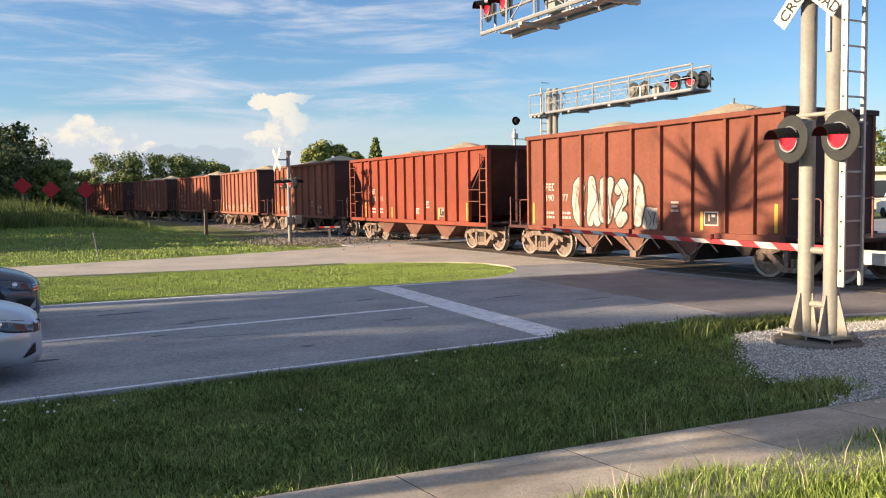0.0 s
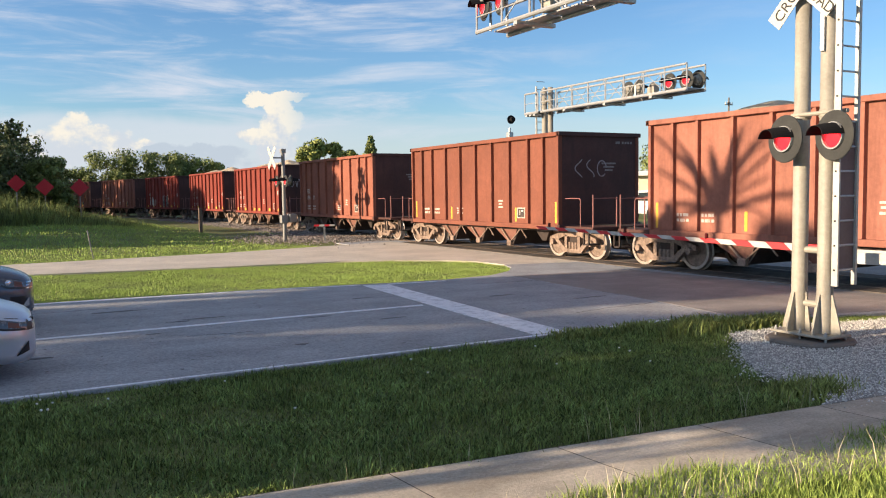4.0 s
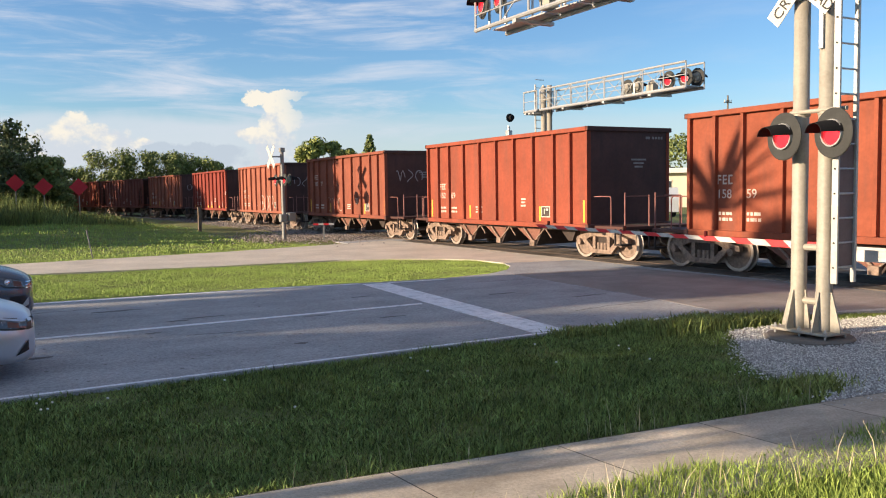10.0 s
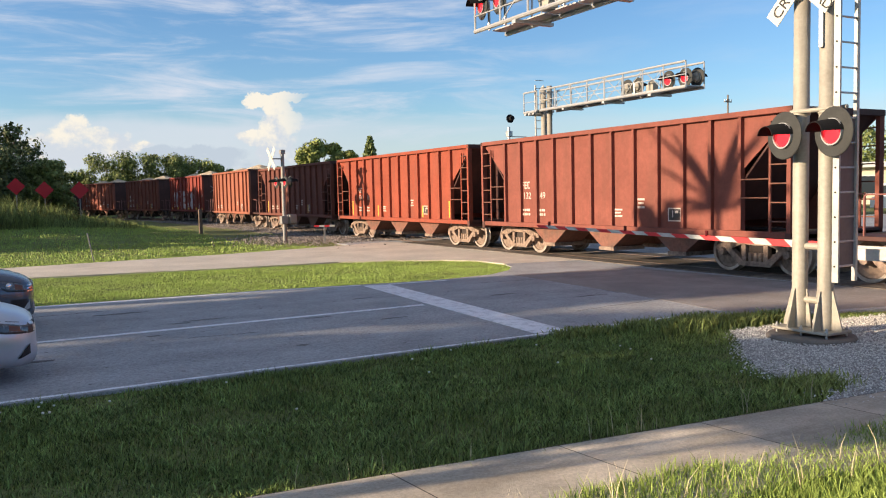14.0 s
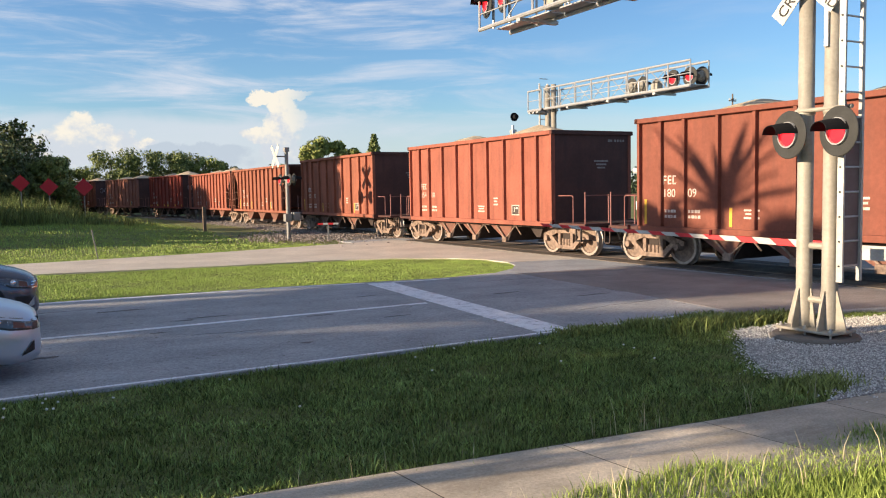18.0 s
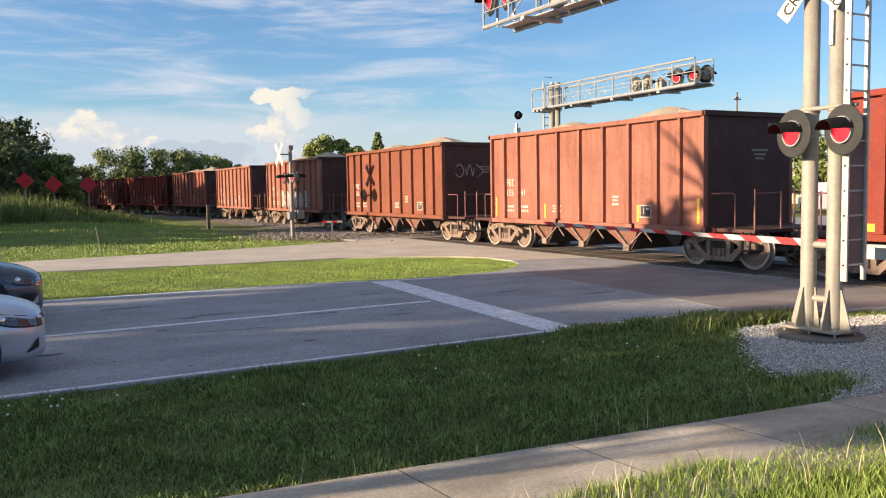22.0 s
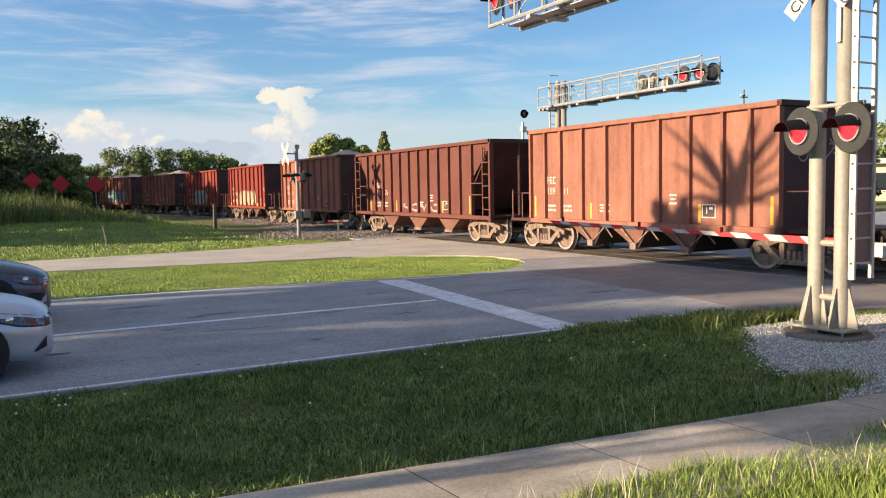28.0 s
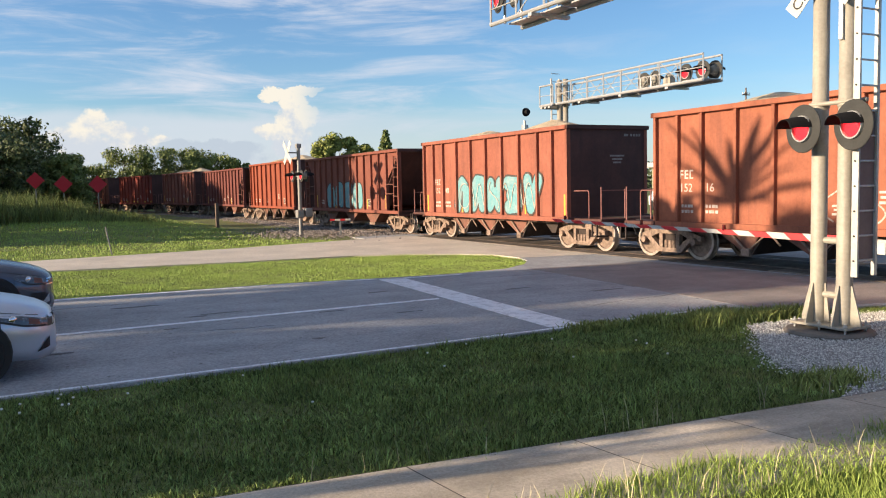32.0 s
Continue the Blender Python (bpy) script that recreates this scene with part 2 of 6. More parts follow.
M_STRAW = mat("seed_stalk", (0.50, 0.44, 0.28), 0.8, island=0.3)
M_TAR = mat("tar_smear", (0.13, 0.125, 0.125), 0.8, grain=0.3, stain=0.4, stain_scale=8)
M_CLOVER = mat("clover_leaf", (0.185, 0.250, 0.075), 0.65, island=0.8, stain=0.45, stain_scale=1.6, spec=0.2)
M_WEED = mat("weed_leaf", (0.24, 0.275, 0.08), 0.6, island=0.6, stain=0.3, stain_scale=3, spec=0.2)
M_FLOWER = mat("clover_flower", (0.75, 0.75, 0.70), 0.8)
M_GRAVEL = mat("white_gravel", (0.68, 0.66, 0.62), 0.9, island=0.45, grain=0.1)
M_GRAVEL_BED = mat("gravel_bed", (0.36, 0.34, 0.32), 0.95, grain=0.5, grain_scale=45, bump=0.02, bump_scale=50)
M_BALLAST = mat("ballast", (0.26, 0.23, 0.21), 0.95, island=0.4, grain=0.15)
M_BALLAST_BED = mat("ballast_bed", (0.20, 0.18, 0.165), 0.95, grain=0.5, grain_scale=25, bump=0.03, bump_scale=22)
M_STEEL_RAIL = mat("rail_steel", (0.20, 0.14, 0.11), 0.55, 0.6, grain=0.2, stain=0.2, stain_scale=3)
M_TIE = mat("tie_wood", (0.13, 0.105, 0.085), 0.9, grain=0.3, grain_scale=30, per_object=0.2)
M_PANEL = mat("crossing_panel", (0.135, 0.115, 0.098), 0.9, grain=0.4, grain_scale=14, stain=0.5, stain_scale=1.6, per_object=0.3, spec=0.15)
M_CAR = mat("hopper_paint", (0.3, 0.1, 0.06), 0.75, grain=0.14, grain_scale=11, stain=0.22, stain_scale=0.8, bump=0.006, bump_scale=2.2, object_color=True, spec=0.2, streak=(0, (3.2, 3.2, 0.35), 0.5, (0.155, 0.062, 0.045)))
# red-brown paint darkened: the shade on the car ends is put into it
M_CAR_END_SHADED = mat("hopper_end_paint_shaded", (0.085, 0.034, 0.027), 0.7, grain=0.16, grain_scale=14, stain=0.32, stain_scale=1.1, bump=0.004, bump_scale=3, streak=(0, (3.2, 3.2, 0.35), 0.5, (0.05, 0.024, 0.02)))
M_UNDER = mat("underframe_steel", (0.050, 0.037, 0.032), 0.85, 0.1, grain=0.3, grain_scale=20, stain=0.35, stain_scale=4)
M_HOPPER = mat("hopper_door_steel", (0.20, 0.088, 0.062), 0.8, 0.1, grain=0.3, grain_scale=12, stain=0.75, stain_scale=2.2, stain_color=(0.10, 0.068, 0.052))
M_TRUCK = mat("truck_dust", (0.27, 0.198, 0.155), 0.92, 0.0, grain=0.5, grain_scale=12, stain=0.85, stain_scale=4, stain_color=(0.085, 0.062, 0.05), spec=0.2)
M_WHEEL = mat("wheel_rim_steel", (0.38, 0.325, 0.275), 0.5, 0.3, grain=0.2, grain_scale=10, stain=0.3, stain_scale=6)
M_WHEEL_WEB = mat("wheel_web_dust", (0.235, 0.175, 0.138), 0.9, 0.0, grain=0.35, grain_scale=9, stain=0.45, stain_scale=5, spec=0.2)
M_GRAB = mat("handrail_paint", (0.25, 0.105, 0.09), 0.65, grain=0.2, grain_scale=18, stain=0.3, stain_scale=4)
M_INSIDE = mat("slope_sheet", (0.10, 0.06, 0.05), 0.8, grain=0.2, stain=0.3)
M_LOAD = mat("rock_load", (0.52, 0.42, 0.29), 0.95, grain=0.35, grain_scale=22, stain=0.15, stain_scale=1.5, bump=0.05, bump_scale=14)
M_LETTER = mat("white_lettering", (0.58, 0.50, 0.44), 0.75, grain=0.15, grain_scale=20, stain=0.65, stain_scale=7, stain_color=(0.34, 0.19, 0.145))
M_STENCIL = mat("faded_stencil", (0.30, 0.26, 0.24), 0.8, stain=0.5, stain_scale=9)
M_YELLOW = mat("yellow_stripe", (0.70, 0.42, 0.05), 0.7, stain=0.3, stain_scale=6)
M_TAG_WHITE = mat("spray_white", (0.47, 0.43, 0.37), 0.85, grain=0.2, grain_scale=12, stain=0.8, stain_scale=2.8, stain_color=(0.30, 0.17, 0.13))
M_TAG_CYAN = mat("spray_cyan", (0.135, 0.315, 0.345), 0.85, grain=0.2, grain_scale=12, stain=0.5, stain_scale=2.4, stain_color=(0.38, 0.36, 0.34))
M_TAG_DARK = mat("spray_dark", (0.060, 0.052, 0.048), 0.85, stain=0.6, stain_scale=4, stain_color=(0.15, 0.085, 0.065))
M_TAG_YELLOW = mat("spray_yellow", (0.43, 0.37, 0.24), 0.85, grain=0.2, grain_scale=12, stain=0.85, stain_scale=2.8, stain_color=(0.28, 0.15, 0.10))
M_TAG_PALE = mat("spray_pale", (0.42, 0.37, 0.37), 0.85, stain=0.7, stain_scale=4, stain_color=(0.26, 0.12, 0.085))
M_ALU = mat("aluminium_paint", (0.36, 0.335, 0.28), 0.6, 0.12, grain=0.12, grain_scale=22, stain=0.22, stain_scale=2.2, spec=0.3, streak=(0, (6.0, 6.0, 0.5), 0.4, (0.22, 0.205, 0.175)))
M_LADDER = mat("ladder_aluminium", (0.48, 0.465, 0.43), 0.5, 0.2, grain=0.12, grain_scale=22, stain=0.2, stain_scale=3)
M_GUARD = mat("climb_guard_sheet", (0.17, 0.125, 0.12), 0.6, 0.1, grain=0.1, stain=0.25, stain_scale=3)
M_GALV = mat("galvanised_steel", (0.46, 0.46, 0.45), 0.45, 0.5, grain=0.1, grain_scale=25, stain=0.15, stain_scale=4)
M_BLACK = mat("matt_black", (0.018, 0.018, 0.019), 0.85, grain=0.2, spec=0.05)
M_DISC = mat("lamp_background", (0.048, 0.049, 0.047), 0.7, grain=0.15, stain=0.2, stain_scale=6, spec=0.2)
M_RED_ON = mat("red_lens_lit", (0.85, 0.02, 0.03), 0.25, emit=0.9, grain=0.05)
M_RED_OFF = mat("red_lens", (0.10, 0.01, 0.012), 0.2, grain=0.05)
M_SIGN_WHITE = mat("sign_white", (0.50, 0.485, 0.45), 0.55, grain=0.05, stain=0.15, stain_scale=3)
M_SIGN_BLACK = mat("sign_black", (0.02, 0.02, 0.02), 0.6)
M_GATE_RED = mat("gate_red", (0.62, 0.03, 0.035), 0.55, grain=0.08, stain=0.15, stain_scale=6)
M_GATE_WHITE = mat("gate_white", (0.52, 0.50, 0.46), 0.65, grain=0.1, stain=0.25, stain_scale=4, spec=0.2)
M_MARKER = mat("red_marker", (0.55, 0.022, 0.035), 0.5, grain=0.1)
M_POST = mat("sign_post", (0.27, 0.265, 0.25), 0.6, 0.3, grain=0.15)
M_WOOD = mat("weathered_wood", (0.17, 0.125, 0.09), 0.9, grain=0.3, grain_scale=25, stain=0.3, stain_scale=4)
M_BARK = mat("bark", (0.13, 0.10, 0.075), 0.95, grain=0.35, grain_scale=15, bump=0.03, bump_scale=12)
M_LEAF = mat("leaf", (0.160, 0.195, 0.058), 0.6, island=0.5, stain=0.3, stain_scale=0.5, spec=0.3)
# darker copy of the leaf green, with the trees' shade put in
M_LEAF_SHADED = mat("shaded_leaf", (0.085, 0.108, 0.038), 0.6, island=0.55, stain=0.35, stain_scale=0.5, spec=0.3)
M_LEAF_YEL = mat("yellow_green_leaf", (0.235, 0.265, 0.070), 0.6, island=0.45, stain=0.3, stain_scale=0.5, spec=0.3)
M_PALM = mat("palm_leaf", (0.075, 0.105, 0.035), 0.55, island=0.4)
M_SILVER = mat("silver_car_paint", (0.60, 0.64, 0.72), 0.28, 0.5, grain=0.02, spec=0.5)
M_GREY_CAR = mat("dark_grey_car_paint", (0.115, 0.13, 0.165), 0.22, 0.45, grain=0.02, spec=0.6)
M_TRIM = mat("black_trim", (0.018, 0.018, 0.02), 0.45)
M_TYRE = mat("tyre_rubber", (0.022, 0.022, 0.022), 0.85, grain=0.2)
M_RIM = mat("alloy_rim", (0.50, 0.50, 0.51), 0.35, 0.8)
M_LAMP = mat("headlamp_lens", (0.10, 0.105, 0.115), 0.10, 0.2, stain=0.6, stain_scale=20, stain_color=(0.42, 0.43, 0.45), spec=0.7)
M_AMBER = mat("amber_lens", (0.16, 0.065, 0.045), 0.25, spec=0.4)
M_CHROME = mat("chrome", (0.75, 0.75, 0.76), 0.12, 1.0)
M_GLASS = mat("car_glass", (0.03, 0.035, 0.04), 0.05, 0.0, spec=0.8)
M_STUCCO = mat("cream_stucco", (0.66, 0.58, 0.44), 0.9, grain=0.08, stain=0.1, stain_scale=0.6)
M_ROOF = mat("pale_roof", (0.62, 0.62, 0.60), 0.7, grain=0.06, stain=0.1, stain_scale=0.4)
M_WINDOW = mat("dark_window", (0.03, 0.04, 0.05), 0.08, spec=0.7)
M_VAN = mat("white_vehicle_paint", (0.74, 0.75, 0.76), 0.3, 0.1, grain=0.03)
M_HILL = mat("far_woods", (0.07, 0.095, 0.045), 0.9, grain=0.4, grain_scale=0.6, island=0.3)


# ---- mesh helpers ----
class Geo:
    """Gathers vertices and faces of one part."""

    def __init__(self):
        self.v, self.f = [], []

    def add(self, verts, faces):
        n = len(self.v)
        self.v += [tuple(p) for p in verts]
        self.f += [tuple(n + i for i in f) for f in faces]
        return self

    def box(self, x0, x1, y0, y1, z0, z1, bevel=0.0):
        if bevel:
            return self.round_box(x0, x1, y0, y1, z0, z1, bevel)
        v = [(x, y, z) for x in (x0, x1) for y in (y0, y1) for z in (z0, z1)]
        return self.add(v, [(0, 1, 3, 2), (4, 6, 7, 5), (0, 4, 5, 1), (2, 3, 7, 6), (0, 2, 6, 4), (1, 5, 7, 3)])

    def round_box(self, x0, x1, y0, y1, z0, z1, r):
        bm = bmesh.new()
        bmesh.ops.create_cube(bm, size=1)
        for q in bm.verts:
            q.co = ((x0 + x1) / 2 + q.co.x * (x1 - x0), (y0 + y1) / 2 + q.co.y * (y1 - y0), (z0 + z1) / 2 + q.co.z * (z1 - z0))
        bmesh.ops.bevel(bm, geom=bm.edges[:], offset=r, segments=2, profile=0.5, affect="EDGES")
        bm.verts.index_update()
        self.add([q.co[:] for q in bm.verts], [[q.index for q in f.verts] for f in bm.faces])
        bm.free()
        return self

    def prism(self, outline, axis, lo, hi):
        """outline: points in the plane across the axis ('x': y,z; 'y': x,z; 'z': x,y), drawn out from lo to hi."""
        put = {"x": lambda p, t: (t, p[0], p[1]), "y": lambda p, t: (p[0], t, p[1]), "z": lambda p, t: (p[0], p[1], t)}[axis]
        n = len(outline)
        v = [put(p, lo) for p in outline] + [put(p, hi) for p in outline]
        f = [tuple(range(n)), tuple(range(2 * n - 1, n - 1, -1))] + [(i, i + n, (i + 1) % n + n, (i + 1) % n) for i in range(n)]
        return self.add(v, f)

    def rod(self, p, q, r, n=8, r2=None, caps=True):
        p, q = Vector(p), Vector(q)
        d = (q - p).normalized()
        e = d.orthogonal().normalized()
        g = d.cross(e)
        r2 = r if r2 is None else r2
        v = []
        for c, rr in ((p, r), (q, r2)):
            v += [c + (e * math.cos(2 * math.pi * i / n) + g * math.sin(2 * math.pi * i / n)) * rr for i in range(n)]
        f = [(i, (i + 1) % n, (i + 1) % n + n, i + n) for i in range(n)]
        if caps:
            f += [tuple(range(n - 1, -1, -1)), tuple(range(n, 2 * n))]
        return self.add(v, f)

    def lathe(self, profile, n=24, origin=(0, 0, 0), axis="y"):
        """profile: (radius, along) pairs, turned about an axis."""
        o = Vector(origin)
        v = []
        for r, t in profile:
            for i in range(n):
                c, s = r * math.cos(2 * math.pi * i / n), r * math.sin(2 * math.pi * i / n)
                v.append(o + Vector({"y": (c, t, s), "x": (t, c, s), "z": (c, s, t)}[axis]))
        f = [(k * n + i, k * n + (i + 1) % n, (k + 1) * n + (i + 1) % n, (k + 1) * n + i) for k in range(len(profile) - 1) for i in range(n)]
        return self.add(v, f)

    def tube(self, pts, r, n=6):
        for p, q in zip(pts, pts[1:]):
            self.rod(p, q, r, n)
        return self

    def mesh(self, name, material, smooth=False):
        me = bpy.data.meshes.new(name)
        me.from_pydata(self.v, [], self.f)
        me.materials.append(material)
        bm = bmesh.new()
        bm.from_mesh(me)
        bmesh.ops.recalc_face_normals(bm, faces=bm.faces[:])
        bm.to_mesh(me)
        bm.free()
        if smooth:
            me.polygons.foreach_set("use_smooth", [True] * len(me.polygons))
        return me


def part(name, geo, material, parent=None, label="", smooth=False, m=None):
    me = geo if isinstance(geo, bpy.types.Mesh) else geo.mesh(name, material, smooth)
    ob = new(name, me)
    if parent:
        ob.parent = parent
    if m is not None:
        ob.matrix_basis = m
    return tagged(ob, label)


def thing(name, label, category, m=None, group="", kind=""):
    ob = new(name)
    ob.empty_display_size = 0.2
    if m is not None:
        ob.matrix_basis = m
    return tagged(ob, label, category, group, kind)


def raw_mesh(name, verts, faces, material, smooth=False):
    """Large meshes from number arrays: verts n x 3, faces m x k."""
    me = bpy.data.meshes.new(name)
    k = faces.shape[1]
    me.vertices.add(len(verts))
    me.vertices.foreach_set("co", np.ascontiguousarray(verts, dtype=np.float32).ravel())
    me.loops.add(faces.size)
    me.loops.foreach_set("vertex_index", np.ascontiguousarray(faces, dtype=np.int32).ravel())
    me.polygons.add(len(faces))
    me.polygons.foreach_set("loop_start", np.arange(0, faces.size, k, dtype=np.int32))
    me.polygons.foreach_set("loop_total", np.full(len(faces), k, dtype=np.int32))
    me.update(calc_edges=True)
    me.materials.append(material)
    if smooth:
        me.polygons.foreach_set("use_smooth", np.ones(len(faces), dtype=bool))
    return me


def ground_z(x, y):
    """Height of the lawn: flat, but for a low bank beyond the far carriageway."""
    a, b = AB(x, y)
    k = min(max((b - 31.0) / 16.0, 0.0), 1.0) * min(max((11.0 - a) / 8.0, 0.0), 1.0)
    return 0.55 * k * k * (3 - 2 * k)


# ---- ground, road, pavement ----
def build_ground():
    # one sheet to the horizon, finer near the crossing
    xs = sorted(set([-2500, -1200, -600, -300, -160, -100] + list(range(-76, 77, 4)) + [100, 160, 300, 600, 1200, 2500]))
    ys = sorted(set([-1500, -600, -200, -80, -40] + list(range(-20, 101, 4)) + [120, 160, 220, 300, 500, 900, 1600, 3000]))
    v = [(x, y, ground_z(x, y) - 0.02) for y in ys for x in xs]
    n = len(xs)
    f = [(j * n + i, j * n + i + 1, (j + 1) * n + i + 1, (j + 1) * n + i) for j in range(len(ys) - 1) for i in range(n - 1)]
    g = part("ground", Geo().add(v, f), M_SOIL, smooth=True)
    tagged(g, "short green lawn on flat sandy soil", "ground", kind="structure")


def sheet(name, outline, z, material, label, category, thick=0.12):
    """A slab of pavement: outline in road coordinates, its top at z."""
    g = Geo().prism([W(a, b)[:2] for a, b in outline], "z", z - thick, z)
    return tagged(part(name, g, material), label, category, kind="structure")


def build_roads():
    sheet("road", [(-120, 9.12), (9.3, 9.12), (10.6, 8.4), (12.5, 7.8), (60, 7.4), (60, 31.5), (12.4, 31.5), (12.3, 22.0), (12.45, 20.3), (12.4, 18.9), (12.0, 17.9), (11.4, 17.15), (10.5, 16.55),
                   (9.1, 16.35), (7.8, 16.5), (5.3, 16.98), (1.0, 17.32), (-4.0, 17.6), (-120, 17.7)], 0.02, M_ASPHALT, "grey worn two-lane asphalt approach to the crossing", "road")
    sheet("road_far", [(-120, 25.2), (-40, 24.7), (1.0, 23.85), (5.6, 23.0), (9.0, 22.65), (10.5, 21.95), (11.7, 21.0), (12.25, 20.0), (12.3, 18.7), (14.5, 18.2), (14.5, 30.5), (11.4, 29.6), (6.9, 28.5),
                       (0.4, 27.9), (-120, 28.2)], 0.026, M_DRIVE, "pale sun-bleached asphalt of the opposite carriageway", "road")
    sheet("road_patch", [(10.7, 8.5), (12.5, 8.0), (14.6, 7.8), (14.4, 11.3), (14.05, 15.6), (11.8, 15.95), (10.85, 16.1), (10.67, 14.0), (10.54, 11.85), (10.25, 9.5), (10.2, 8.85)],
          0.0245, M_RESURFACED, "darker brown resurfaced asphalt beside the track", "road", 0.03)
    marks = thing("road_marking", "worn white lane lines and stop line on the asphalt", "road marking", kind="structure")

    def line(name, pts, top=0.0245):
        part(name, Geo().prism([W(a, b)[:2] for a, b in pts], "z", 0.02, top), M_PAINT, marks)
    line("stop_line", ((6.60, 9.3), (7.14, 9.3), (7.62, 16.2), (7.06, 16.35)), 0.025)
    line("edge_line", ((-60, 9.17), (9.2, 9.18), (9.2, 9.24), (-60, 9.235)))
    line("edge_line", ((-60, 17.36), (-4.0, 17.36), (1.0, 17.10), (5.3, 16.76), (7.05, 16.44), (7.05, 16.54), (5.3, 16.87), (1.0, 17.21), (-4.0, 17.47), (-60, 17.47)))
    line("edge_line", ((7.65, 16.22), (9.0, 16.08), (9.0, 16.18), (7.65, 16.32)))
    line("lane_line", ((-60, 12.80), (6.70, 12.80), (6.72, 12.93), (-60, 12.93)))


def build_smears():
    """Dark tar and oil smears and cracks on the lanes."""
    rng = random.Random(31)
    sm = thing("road_smears", "dark oil smears and cracks on the asphalt", "stain", kind="structure")
    for a, b, l, w in ((1.9, 15.2, 0.55, 0.10), (2.6, 13.4, 0.25, 0.06), (3.0, 13.55, 0.40, 0.05), (0.35, 11.3, 0.35, 0.07), (0.0, 11.15, 0.18, 0.10), (4.6, 12.6, 0.30, 0.04), (2.0, 12.4, 0.16, 0.05), (5.6, 11.8, 0.3, 0.04), (8.6, 13.2, 0.4, 0.06), (9.8, 12.0, 0.5, 0.05), (3.6, 10.4, 0.12, 0.08), (6.2, 14.4, 0.28, 0.05)):
        n = 16
        l, w = l * 0.8, w * 0.8
        o = []
        for k in range(n):
            t, q = 2 * math.pi * k / n, rng.uniform(0.6, 1.2)
            o.append(W(a + math.cos(t) * l * q, b + math.sin(t) * w * q)[:2])
        part("smear", Geo().prism(o, "z", 0.018, 0.0235), M_TAR, sm)
    for a, b, da, db in ((2.4, 11.9, 1.0, -0.2), (8.4, 10.6, 2.2, 0.3), (10.5, 12.0, 0.4, 3.0), (-0.8, 15.6, 2.5, 0.1), (9.2, 15.2, 2.6, -0.4)):
        pts, g = [(a, b)], Geo()
        for k in range(9):
            pts.append((pts[-1][0] + da / 9 + rng.uniform(-0.05, 0.05), pts[-1][1] + db / 9 + rng.uniform(-0.05, 0.05)))
        for (a0, b0), (a1, b1) in zip(pts, pts[1:]):
            d = math.hypot(a1 - a0, b1 - b0)
            na, nb = -(b1 - b0) / d * 0.008, (a1 - a0) / d * 0.008
            g.prism([W(a0 + na, b0 + nb)[:2], W(a0 - na, b0 - nb)[:2], W(a1 - na, b1 - nb)[:2], W(a1 + na, b1 + nb)[:2]], "z", 0.018, 0.0225)
        part("crack", g, M_TAR, sm)


def build_specks():
    """Small dark chips and pits strewn over the lanes."""
    rng = random.Random(77)
    g = Geo()
    for i in range(260):
        a, b = rng.uniform(-0.5, 12.0), rng.uniform(9.5, 16.2)
        r, n = rng.uniform(0.008, 0.028), rng.choice((4, 5, 6))
        w, t0 = W(a, b), rng.uniform(0, 6)
        g.add([(w.x + math.cos(t0 + 6.2832 * k / n) * r * rng.uniform(0.6, 1.4), w.y + math.sin(t0 + 6.2832 * k / n) * r * rng.uniform(0.5, 1.2), 0.0235 + 0.00001 * i) for k in range(n)], [tuple(range(n))])
    tagged(part("road_specks", g, M_TAR), "small dark chips and pits on the asphalt", "stain", kind="stuff")


def build_sidewalk():
    walkway = thing("sidewalk", "weathered grey concrete footpath with open joints", "footpath", kind="structure")
    part("joint_bed", Geo().prism([W(a, b)[:2] for a, b in ((-7.2, 6.16), (20.4, 3.40), (20.4, 2.05), (-7.2, 4.80))], "z", -0.2, 0.0274), M_JOINT, walkway)
    step = 1.385
    for i in range(-8, 12):
        a0 = 3.80 + i * step
        g = Geo()

        def edge(a):
            return 5.28 - 0.10 * (a - 1.5)
        o = [(a0 + 0.006, edge(a0)), (a0 + step - 0.006, edge(a0 + step)), (a0 + step + 0.14 - 0.006, edge(a0 + step) - 1.42), (a0 + 0.14 + 0.006, edge(a0) - 1.42)]
        v = [W(a, b) for a, b in o]
        mid = sum(v, Vector()) / 4
        top = [(p.x, p.y, 0.028) for p in [mid + (p - mid) * 0.9995 for p in v]]
        g.add([(p.x, p.y, -0.1) for p in v] + [(p.x, p.y, 0.0278) for p in v] + top,
              [(0, 1, 5, 4), (1, 2, 6, 5), (2, 3, 7, 6), (3, 0, 4, 7), (4, 5, 9, 8), (5, 6, 10, 9), (6, 7, 11, 10), (7, 4, 8, 11), (8, 9, 10, 11)])
        part("slab", g, M_CONC, walkway)


